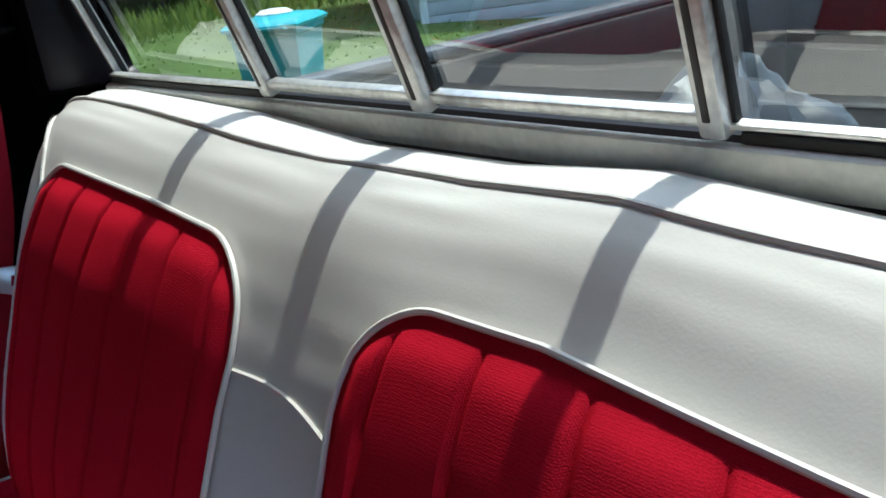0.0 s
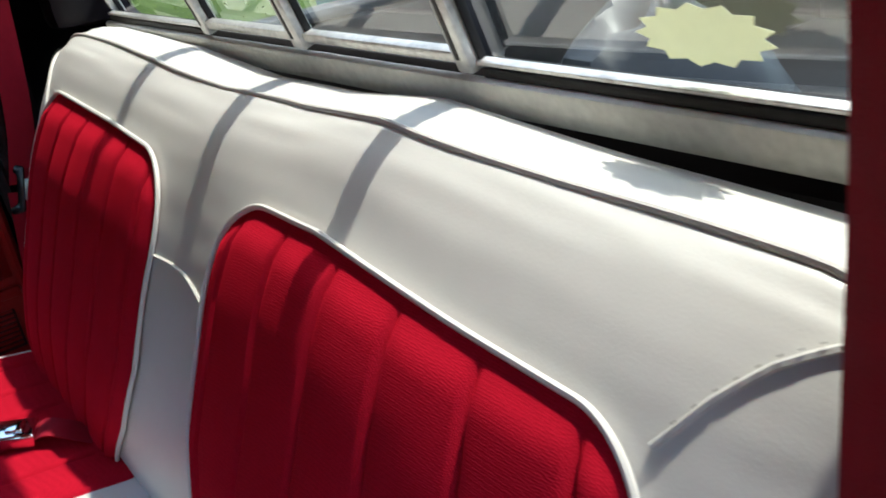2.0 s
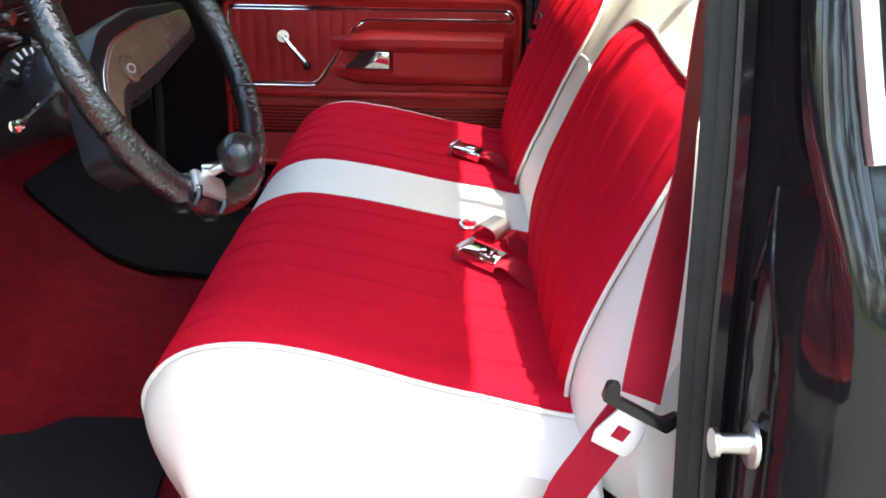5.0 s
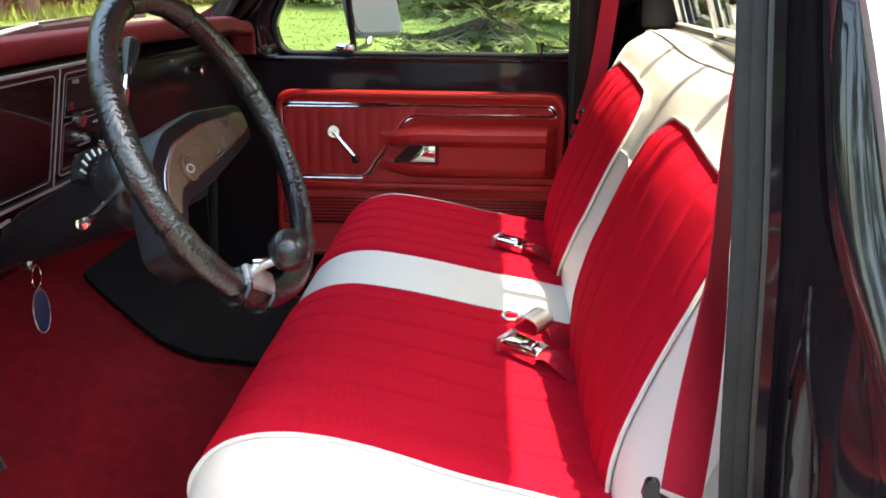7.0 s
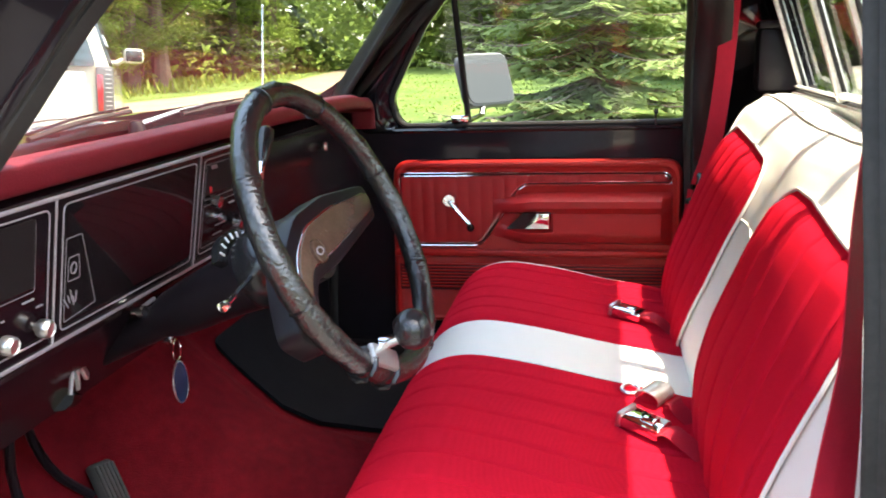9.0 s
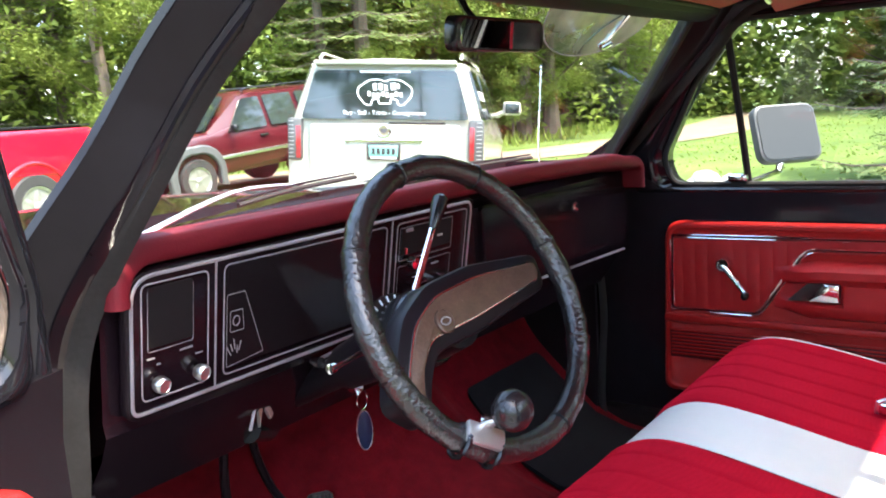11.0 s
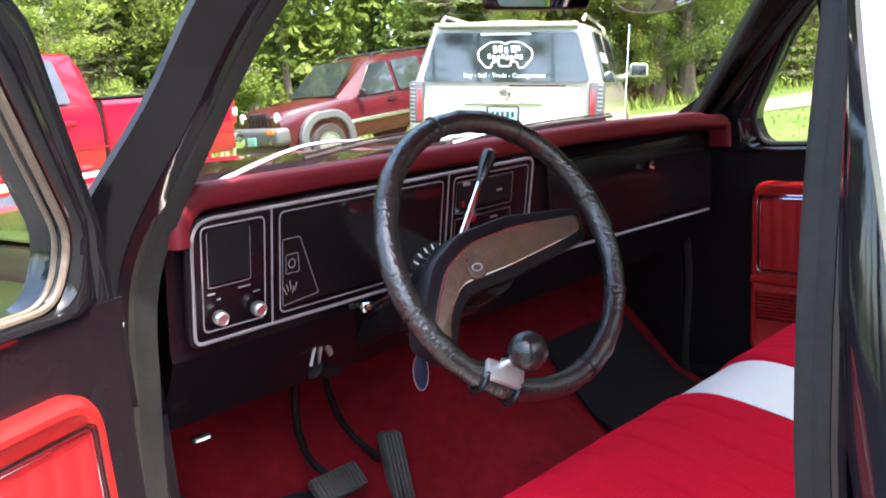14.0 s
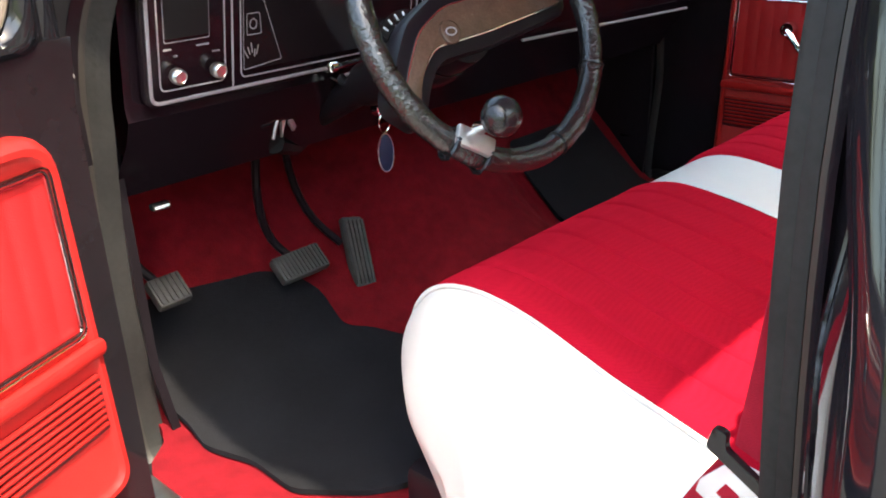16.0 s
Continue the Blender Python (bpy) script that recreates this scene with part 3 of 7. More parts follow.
for side in (-1, 1):
    rows = []
    for v in (-0.08, 0.0, 0.2, 0.4, 0.6, 0.8, 0.95, 1.05):
        a = shield_point(0.935 if side > 0 else -0.985, v)
        z = a.z
        # the doorway's front edge at the same height
        y = curve_at([(1.30, 1.075), (1.39, 1.03), (1.488, 0.94), (1.62, 0.80), (1.722, 0.69), (1.80, 0.63)] if side > 0 else [(1.30, 0.985), (1.39, 0.945), (1.488, 0.872), (1.62, 0.775), (1.722, 0.665), (1.80, 0.61)], z)
        b = Vector((side * (side_x(z) - (0.03 if side > 0 else -0.006)), y + 0.03, z))
        c = Vector((side * (side_x(z) + 0.0), y + 0.015, z))
        e = a + Vector((side * 0.05, 0.05, 0))
        rows.append([e, a + Vector((side * 0.01, 0.015, 0)), a, a + Vector((side * 0.012, -0.012, 0)), lerp(a, b, 0.5) + Vector((side * 0.004, 0.002, 0)), b, lerp(b, c, 0.5), c])
    part("front_pillar", skin(rows), BLACK_SATIN if side > 0 else BLACK_PAINT, cab)
    part("pillar_gasket", tube([shield_point(0.935 if side > 0 else -0.985, v) + Vector((-side * 0.002, -0.004, 0)) for v in (-0.03, 0.2, 0.4, 0.6, 0.8, 0.97)], 0.009, 8), RUBBER, cab)
cowl = part("cowl", skin([[Vector((shield_point(u, 0).x * k, shield_point(u, 0).y + o, 1.425 - d)) for u in us] for o, d, k in ((-0.02, 0.03, 1), (0.0, 0.012, 1), (0.04, 0.012, 1.02), (0.16, 0.03, 1.06), (0.22, 0.05, 1.08))]), BLACK_PAINT, cab)

# rear wall and sliding rear window, leaning forward at the top
def rear_point(x, z, off=0.0):
    return Vector((x, lerp(-0.168, -0.055, (z - 1.415) / 0.335) - 0.02 * (x / 0.7) ** 2 + off, z))


RW_BOTTOM, RW_TOP, RW_HALF = 1.435, 1.735, 0.70
wall = bmesh.new()
outer = rounded([(-0.80, 0.66), (-0.80, 1.3), (-0.76, 1.82), (0.76, 1.82), (0.80, 1.3), (0.80, 0.66)], 0.02, 3)
def wall_point(x, z, off):
    return (x, (rear_point(x, z).y if z > 1.35 else lerp(-0.19, -0.20, (1.35 - z))) + off, z)


zs = [0.66, 0.9, 1.15, 1.33, 1.36]
skin([[wall_point(x, z, 0.0) for x in xr] for z in zs] + [[(x, rear_point(x, 1.40).y + 0.0, 1.395) for x in xr]], False, False, wall)
rear_wall = part("wall_rear", wall, BLACK_SATIN)
tagged(rear_wall, "black painted rear cab wall behind the seat", "wall", kind="structure")


def ring_frame(outer, inner, thick, mapper, bm=None):
    """A frame between two outlines of as many points; mapper lays (a, b, depth) into the world."""
    bm = bm or bmesh.new()
    rows = [[mapper(p.x, p.y, d) for p in loop] for loop, d in ((outer, 0), (inner, 0), (inner, thick), (outer, thick))]
    rows.append(rows[0])
    skin([list(r) for r in rows], True, False, bm)
    bmesh.ops.remove_doubles(bm, verts=bm.verts, dist=1e-5)
    return bm


def rear_map(x, z, d):
    return rear_point(x, z, -d)


window = thing("window_rear", "sliding rear window in a weathered aluminium frame", "window", kind="structure")
big = rounded([(-0.79, 1.38), (-0.745, 1.775), (0.745, 1.775), (0.79, 1.38)], 0.03, 6)
hole = rounded([(-RW_HALF - 0.045, RW_BOTTOM - 0.012), (-RW_HALF - 0.02, RW_TOP), (RW_HALF + 0.02, RW_TOP), (RW_HALF + 0.045, RW_BOTTOM - 0.012)], 0.06, 6)
part("surround", ring_frame(big, hole, 0.03, rear_map), BLACK_SATIN, window, "black painted window surround")
part("window_sill", box(0, 0, 0, 1.40, 0.012, 0.034, 0.004, m=pose(0, rear_point(0, 1.406).y + 0.014, 1.409, -18)), ALU_SILL, window, "pale grey sill rail, stained")
for z, h in ((RW_BOTTOM + 0.003, 0.0045), (RW_TOP - 0.01, 0.012)):
    part("frame_rail", box(0, 0, 0, 1.38, 0.010, h, 0.0012, m=pose(0, rear_point(0, z).y + 0.002, z, -18)), ALU_FRAME, window)
part("slider_rail", box(0, 0, 0, 0.53, 0.012, 0.011, 0.0015, m=pose(0.004, rear_point(0, RW_BOTTOM + 0.006).y + 0.006, RW_BOTTOM + 0.008, -18)), ALU_FRAME, window)
for x, w in ((-0.69, 0.006), (-0.268, 0.021), (0.018, 0.026), (0.275, 0.021), (0.69, 0.006)):
    a, b = rear_point(x, RW_BOTTOM), rear_point(x, RW_TOP)
    o = part("divider", box(0, 0, 0, w, 0.022, (b - a).length + 0.01, 0.004, m=Matrix.Translation((a + b) / 2 + Vector((0, 0.006, 0))) @ pose(0, 0, 0, -18.6)), ALU_FRAME, window)
    for sx in (-1, 1):
        part("rubber_edge", box(0, 0, 0, 0.004, 0.008, (b - a).length, 0.001, m=Matrix.Translation((a + b) / 2 + Vector((sx * (w / 2 + 0.002), 0.003, 0))) @ pose(0, 0, 0, -18.6)), RUBBER, o)
    part("post_groove", box(0, 0, 0, 0.0025 if w < 0.01 else 0.006, 0.004, (b - a).length * 0.96, 0.001, m=Matrix.Translation((a + b) / 2 + Vector((0.002, 0.0165, 0.0))) @ pose(0, 0, 0, -18.6)), BROWN_RUBBER, o)
for x0, x1, d in ((-0.69, -0.275, 0.012), (-0.265, 0.02, 0.0), (0.016, 0.27, 0.004), (0.27, 0.69, 0.012)):
    pane = part("pane", skin([[rear_point(lerp(x0, x1, i / 6), z, -d) for i in range(7)] for z in (RW_BOTTOM, RW_TOP)]), REAR_GLASS, window, face=(0, 0.4, 1.4))
    pane.visible_shadow = False


for x0, x1 in ((-0.685, -0.285), (0.29, 0.685)):
    part("gasket", box(0, 0, 0, x1 - x0, 0.022, 0.015, 0.004, m=pose((x0 + x1) / 2, rear_point((x0 + x1) / 2, 1.430).y + 0.009, 1.4305, -18)), RUBBER, window, "weathered black rubber gasket")


sticker = thing("window_sticker", "pale cream sunburst sticker on the rear glass", "sticker")
st = bmesh.new()
burst = [(0.047 * (1 + 0.10 * (-1) ** i) * math.cos(i * math.tau / 26), 0.020 * (1 + 0.10 * (-1) ** i) * math.sin(i * math.tau / 26)) for i in range(26)]
st.faces.new([st.verts.new(rear_point(-0.505 + a, 1.474 + b, 0.003)) for a, b in burst])
ex = bmesh.ops.extrude_face_region(st, geom=st.faces[:])
bmesh.ops.translate(st, verts=[v for v in ex["geom"] if isinstance(v, bmesh.types.BMVert)], vec=(0, 0.0012, 0))
FILM = material("cream vinyl film", (0.72, 0.72, 0.55), 0.5, vary=0.06)
lit_through(FILM, 0.7)
part("sticker_film", st, FILM, sticker)

# ==== bench seat ====
CUSHION = [(p.x, p.y) for p in smooth_line([(a, b, 0) for a, b in ((0.10, 0.80), (0.115, 0.92), (0.17, 0.945), (0.3, 0.97), (0.45, 1.0), (0.55, 1.008), (0.62, 0.985), (0.662, 0.935), (0.662, 0.88), (0.632, 0.80), (0.59, 0.73), (0.56, 0.69))], 5)]


def cushion_point(x, k, lift=0.0):
    """On the cushion: k runs along its outline from the back over the top to the front."""
    i = min(int(k), len(CUSHION) - 2)
    f = k - i
    y, z = lerp(CUSHION[i][0], CUSHION[i + 1][0], f), lerp(CUSHION[i][1], CUSHION[i + 1][1], f)
    end = smoothstep(0.575, 0.75, abs(x))
    z -= 0.064 * end**1.5 * smoothstep(0.75, 0.95, z)
    y -= 0.115 * end**1.5 * smoothstep(0.42, 0.66, y)
    dip = 0.010 * math.exp(-((abs(x) - 0.38) / 0.2) ** 2) * smoothstep(0.1, 0.3, y) * smoothstep(0.62, 0.45, y)
    return Vector((x, y + lift * 0.4 * smoothstep(0.5, 0.66, y), z - dip + lift))


seat = thing("bench_seat", "red cloth and white vinyl bench seat, freshly reupholstered", "bench seat")
K = len(CUSHION) - 1


def tuck(k):
    """How far the piping at the seat's ends runs inwards round the front corner."""
    i = min(int(k), K - 1)
    y, z = (lerp(CUSHION[i][n], CUSHION[i + 1][n], k - i) for n in (0, 1))
    return 0.020 * smoothstep(0.28, 0.5, y) - 0.008 * smoothstep(0.30, 0.18, y) + 0.008 * smoothstep(0.55, 0.67, y) + 0.02 * smoothstep(0.95, 0.72, z) * smoothstep(0.4, 0.5, y)


def cushion_strip(x0, x1, n, pleats=0.0, lift=0.0):
    rows = []
    for i in range(n + 1):
        x_ = lerp(x0, x1, i / n)
        row = []
        for j in range(K * 2 + 1):
            k = j / 2
            x = x_
            if abs(x0) > 0.5:
                x = lerp(x0 + tuck(k), x1, i / n)
            elif abs(x1) > 0.5:
                x = lerp(x0, x1 - tuck(k), i / n)
            p = cushion_point(x, k, lift)
            if pleats:
                edge = min(x_ - x0, x1 - x_)
                p.z += 0.005 * smoothstep(0, 0.03, edge)
                ph = ((x_ - x0) / pleats) % 1.0
                g = min(ph, 1 - ph) * pleats
                p.z -= 0.0065 * math.exp(-((g / 0.0042) ** 2)) * smoothstep(0.12, 0.2, p.y) * smoothstep(0.66, 0.6, p.y)
                p.z += 0.0022 * noise.noise(Vector((x * 9, p.y * 7, 1.3)))
            row.append(p)
        rows.append(row)
    return skin(rows)


part("seat_cloth", cushion_strip(-0.625, -0.062, 168, 0.0805, 0.002), RED_CLOTH, seat, "pleated red woven cloth")
part("seat_cloth", cushion_strip(0.142, 0.64, 150, 0.083, 0.002), RED_CLOTH, seat, "pleated red woven cloth")
part("centre_stripe", cushion_strip(-0.062, 0.142, 14), WHITE_VINYL, seat, "white vinyl centre stripe")
for side, x0 in ((-1, 0.625), (1, 0.64)):
    rows = []
    for i in range(19):
        t = i / 18
        row = []
        for j in range(K * 2 + 1):
            k = j / 2
            xe = x0 - tuck(k)
            p = cushion_point(side * lerp(xe, 0.70 - tuck(k) * 0.6, min(t * 2, 1)), k)
            if t > 0.5:
                u = (t - 0.5) * 2
                front = smoothstep(0.40, 0.66, p.y)
                p = Vector((p.x + side * (0.022 * math.sin(u * 2.4)), p.y - front * 0.105 * smoothstep(0.0, 0.55, u), lerp(p.z, 0.66, u)))
            row.append(p)
        rows.append(row)
    part("bolster", skin(rows), WHITE_VINYL, seat, "white vinyl cushion side")
    part("piping", tube([cushion_point(side * (x0 - tuck(k / 2)), k / 2, 0.0035) for k in range(4, K * 2 + 1)], 0.0034, 7), WHITE_VINYL, seat)
part("seat_base", box(0.0, 0.36, 0.70, 1.36, 0.52, 0.09, 0.02), BLACK_SATIN, seat, "black seat base")

BACK = [(p.x, p.y) for p in smooth_line([(a, b, 0) for a, b in ((0.12, 0.86), (0.142, 0.93), (0.137, 1.0), (0.110, 1.085), (0.078, 1.165), (0.048, 1.235), (0.012, 1.305), (-0.03, 1.365), (-0.068, 1.396), (-0.10, 1.404), (-0.135, 1.402), (-0.152, 1.375), (-0.145, 1.2), (-0.10, 0.9))], 5)]
BACK_TOP = [(-0.74, -0.03), (-0.64, -0.022), (-0.45, -0.012), (-0.24, 0.004), (-0.1, -0.006), (0.08, -0.006), (0.3, 0.012), (0.6, 0.022), (0.74, 0.015)]


def back_point(x, k, lift=0.0):
    i = min(int(k), len(BACK) - 2)
    f = k - i
    y, z = lerp(BACK[i][0], BACK[i + 1][0], f), lerp(BACK[i][1], BACK[i + 1][1], f)
    dy, dz = BACK[i + 1][0] - BACK[i][0], BACK[i + 1][1] - BACK[i][1]
    ll = math.hypot(dy, dz)
    y, z = y + lift * dz / ll, z - lift * dy / ll
    z += curve_at(BACK_TOP, x) * smoothstep(1.15, 1.38, z)
    end = smoothstep(0.60, 0.735, abs(x))
    y -= 0.055 * end**2 * (y > -0.09) * smoothstep(-0.1, 0.05, y + 0.0)
    z -= 0.05 * end**2.5 * smoothstep(1.25, 1.4, z)
    swell = 0.012 * math.exp(-((abs(x - 0.02) - 0.34) / 0.2) ** 2) * smoothstep(0.95, 1.1, z) * smoothstep(1.36, 1.25, z)
    dip = 0.005 * math.exp(-((x - 0.02) / 0.09) ** 2) * smoothstep(1.36, 1.28, z) * smoothstep(0.9, 1.0, z)
    return Vector((x, y + swell - dip, z))


KB = len(BACK) - 1
rows = []
for i in range(73):
    x = lerp(-0.735, 0.735, i / 72)
    rows.append([back_point(x, j / 2) + Vector((0, 0, 0.0015 * noise.noise(Vector((x * 6, j * 0.3, 0))))) for j in range(KB * 2 + 1)])
bm = skin(rows)
for end in (rows[0], rows[-1]):
    bm.faces.new([bm.verts.new(p) for p in end])
bmesh.ops.remove_doubles(bm, verts=bm.verts, dist=1e-4)
part("backrest", bm, WHITE_VINYL, seat, "white vinyl backrest with a sagging top seam")
part("piping", tube([back_point(lerp(-0.73, 0.73, i / 80), 41.5 + 0.6 * math.sin(i * 0.21), 0.001) for i in range(81)], 0.0032, 8), material("grey-white piping", (0.56, 0.53, 0.48), 0.5, vary=0.1), seat, "raised seam along the top")


def k_at(z):
    """Where along the backrest's outline its front face has a height."""
    for i in range(5, len(BACK) - 1):
        if BACK[i + 1][1] >= z:
            return i + (z - BACK[i][1]) / (BACK[i + 1][1] - BACK[i][1])
    return KB


def back_panel(side):
    """A pleated cloth panel on the backrest: columns across, each with its own top."""
    mid = 0.02
    inner_tab = [(0.90, 0.20), (0.94, 0.17), (1.016, 0.11), (1.10, 0.080), (1.19, 0.078), (1.24, 0.074), (1.33, 0.084)]
    outer_tab = [(z, w - (0.03 if side > 0 else -0.020)) for z, w in ((0.90, 0.60), (0.96, 0.606), (1.03, 0.61), (1.11, 0.615), (1.19, 0.619), (1.24, 0.614), (1.33, 0.585))]
    bottom = 0.90
    n, m = 168, 44
    rows = []
    for i in range(n + 1):
        u = i / n
        top = lerp(1.330, 1.312 if side < 0 else 1.338, u)
        w = 0.50
        di, do = u * w, (1 - u) * w
        r1, r2 = 0.075, 0.05
        if di < r1:
            top -= (r1 - math.sqrt(max(0, r1 * r1 - (r1 - di) ** 2))) * 0.9
        if do < r2:
            top -= (r2 - math.sqrt(max(0, r2 * r2 - (r2 - do) ** 2))) * 1.0
        row = []
        for j in range(m + 1):
            z = lerp(bottom, top, j / m)
            x = mid + side * lerp(curve_at(inner_tab, z), curve_at(outer_tab, z), u)
            edge = min(di, do, top - z)
            lift = 0.003 + 0.009 * smoothstep(0, 0.03, edge)
            ph = (u * 6.0 + 0.5) % 1.0
            g = min(ph, 1 - ph) * w / 6
            lift += (0.0035 * math.sin(ph * math.pi) ** 0.6 - 0.0075 * math.exp(-((g / 0.0035) ** 2))) * smoothstep(0.004, 0.03, edge)
            lift += 0.0015 * noise.noise(Vector((x * 12, z * 6, 4.4)))
            row.append(back_point(x, k_at(z), lift))
        rows.append(row)
    part("back_cloth", skin(rows), RED_CLOTH, seat, "pleated red woven cloth panel")
    line = [r for r in rows[0]] + [r[-1] for r in rows[1:-1]] + [r for r in reversed(rows[-1])]
    keep = [line[0]]
    for p in line[1:]:
        if (p - keep[-1]).length > 0.006:
            keep.append(p)
    part("piping", tube([p + Vector((0, 0.002, 0.002)) for p in keep], 0.0031, 7), WHITE_VINYL, seat, "white piping round the cloth")


back_panel(-1)
back_panel(1)
# seams between the panels and out to the ends
seam = [back_point(lerp(-0.075, 0.115, t), k_at(lerp(1.207, 1.23, t) + 0.012 * math.sin(t * math.pi)), 0.001) for t in [i / 10 for i in range(11)]]
part("seam", tube(seam, 0.0022, 5), WHITE_VINYL, seat)
for side in (-1, 1):
    rise_ = [(0.585, 1.300), (0.615, 1.343), (0.636, 1.365), (0.667, 1.387), (0.72, 1.402)]
    seam = [back_point(side * lerp(0.592, 0.715, t), k_at(curve_at(rise_, lerp(0.592, 0.715, t))), 0.0015) for t in [i / 16 for i in range(17)]]
    part("seam", tube(seam, 0.0026, 5), WHITE_VINYL, seat)
    for i in range(1, 15):
        d_ = (seam[i + 1] - seam[i]).normalized()
        part("stitch", tube([seam[i] + Vector((0, 0.0, 0.0055)), seam[i] + d_ * 0.0035 + Vector((0, 0.0, 0.0055))], 0.0004, 4), SEAM_THREAD, seat)


# ==== dashboard ====
dash = thing("dashboard", "black dashboard with a dark red padded top and silver-lined instrument cluster", "dashboard")


def cluster(x, z, d=0.0):
    """On the instrument face; d is the distance proud of it, towards the seat."""
    return Vector((x, 0.940 + (1.412 - z) * 0.19 - d, z - 0.19 * d))


# section of the pad: a flat front lip under a crisp edge, the top falling away to the glass
pad = [(p.x, p.y) for p in smooth_line([(a, b, 0) for a, b in ((0.972, -0.006), (0.944, 0.0), (0.927, 0.003), (0.9205, 0.009), (0.919, 0.020), (0.9205, 0.030), (0.926, 0.0365), (0.942, 0.0385), (1.0, 0.032), (1.08, 0.015), (1.13, -0.02))], 4)]
rows = []
spine = []
for i in range(3):
    spine.append((0.757, 1.346 + 0.022 * i, 1.0, 0.0, 0.5))
for i in range(9):
    a = radians(lerp(0, 90, i / 8))
    spine.append((0.735 + 0.022 * math.cos(a), 1.390 + 0.004 * i / 8 + 0.006 * math.sin(a), math.cos(a), math.sin(a), lerp(0.5, 0.85, i / 8)))
for i in range(50):
    x = lerp(0.72, -0.748, i / 49)
    spine.append((x, 1.421 - 0.010 * smoothstep(0.1, 0.6, x) - 0.012 * smoothstep(0.56, 0.73, x), 0.0, 1.0, lerp(1.0, 0.85, smoothstep(0.6, 0.72, x))))
for i in range(1, 11):
    a = radians(lerp(90, 182, i / 10))
    spine.append((-0.748 + 0.036 * math.cos(a), 1.421 - 0.036 + 0.036 * math.sin(a), math.cos(a), math.sin(a), lerp(1.0, 0.74, i / 10)))
spine.append((-0.785, 1.376, -1.0, 0.0, 0.72))
for x, z0, nx, nz, k in spine:
    rows.append([(x + o * k * nx, y + 0.006 * (1 - (x / 0.8) ** 2) * (y < 0.97), z0 + o * k * nz) for y, o in pad])
part("padded_top", skin(rows), RED_PAD, dash, "dark red vinyl padded top")
# face under the pad, glovebox side and lower edge
rows = []
for i in range(41):
    x = lerp(-0.81, 0.79, i / 40)
    k = smoothstep(-0.05, 0.0, x)
    rows.append([(x, y, z - 0.02 * k * (z > 1.3)) for y, z in ((1.0, 1.42), (lerp(0.953, 0.985, k), 1.405), (lerp(0.985, 0.985, k), 1.225), (0.982, 1.205), (1.0, 1.17), (1.04, 1.12), (1.07, 1.075), (1.10, 1.07), (1.2, 1.10))])
part("lower_face", skin(rows), DASH_BLACK, dash)
part("glovebox_door", plate([(p.x, p.y) for p in rounded([(0.06, 1.215), (0.06, 1.385), (0.66, 1.37), (0.66, 1.215)], 0.015)], 0.012, Matrix.Translation((0, 0.985, 0)) @ pose(0, 0, 0, 90), 0.004), DASH_BLACK, dash, "black glovebox door")
part("glovebox_knob", lathe([(0.004, 0), (0.011, 0.006), (0.012, 0.014), (0.009, 0.018), (0.001, 0.019)], pose(0.445, 0.973, 1.335, 90)), CHROME, dash)
part("trim_strip", tube([(x, 0.972, lerp(1.197, 1.182, (x - 0.05) / 0.7)) for x in (0.05, 0.3, 0.55, 0.74)], 0.0035, 6), SILVER_LINE, dash)
part("bezel", plate([(p.x, p.y) for p in rounded([(-0.79, 1.222), (-0.79, 1.418), (-0.03, 1.42), (-0.03, 1.222)], [0.02, 0.04, 0.02, 0.02])], 0.012,
                    Matrix(((1, 0, 0, 0), (0, -0.19, -1, 0.940 + 1.412 * 0.19), (0, 1, -0.19, 0), (0, 0, 0, 1))), 0.003), DASH_BLACK, dash)


def lined(corners, r, width, d, name="silver_line", closed=True, mat=None):
    pts = rounded(corners, r, 5)
    return part(name, tube([cluster(p.x, p.y, d) for p in pts], width / 2, 6, closed, flat=0.6, up=(0, -1, 0)), mat or SILVER_LINE, dash)


lined([(-0.782, 1.230), (-0.782, 1.412), (-0.040, 1.414), (-0.040, 1.230)], [0.014, 0.034, 0.02, 0.014], 0.0055, 0.013)
for x in (-0.651, -0.277):
    part("silver_line", tube([cluster(x, 1.232, 0.013), cluster(x, 1.411, 0.013)], 0.0016, 5), SILVER_LINE, dash)
for x0, x1, z0, z1 in ((-0.768, -0.664, 1.246, 1.401), (-0.637, -0.291, 1.244, 1.402), (-0.263, -0.054, 1.246, 1.402)):
    lined([(x0, z0), (x0, z1), (x1, z1), (x1, z0)], 0.010, 0.0024, 0.0135)
part("speedometer_lens", plate([(p.x, p.y) for p in rounded([(-0.632, 1.249), (-0.632, 1.397), (-0.296, 1.397), (-0.296, 1.249)], 0.01)], 0.003,
                               Matrix(((1, 0, 0, 0), (0, -0.19, -1, 0.928 + 1.412 * 0.19), (0, 1, -0.19, 0.002), (0, 0, 0, 1)))), LENS, dash, "dark glossy instrument lens")
part("vent_panel", plate([(p.x, p.y) for p in rounded([(-0.758, 1.312), (-0.758, 1.392), (-0.69, 1.392), (-0.69, 1.312)], 0.004)], 0.003,
                         Matrix(((1, 0, 0, 0), (0, -0.19, -1, 0.928 + 1.412 * 0.19), (0, 1, -0.19, 0.002), (0, 0, 0, 1)))), MATT_BLACK, dash)
lined([(-0.759, 1.311), (-0.759, 1.392), (-0.689, 1.392), (-0.689, 1.311)], 0.004, 0.0012, 0.0135, mat=material("faint grey line", (0.2, 0.18, 0.19), 0.4))
faint = bpy.data.materials["faint grey line"]
lined([(-0.634, 1.255), (-0.634, 1.36), (-0.602, 1.36), (-0.566, 1.262)], 0.003, 0.0013, 0.016, mat=faint)
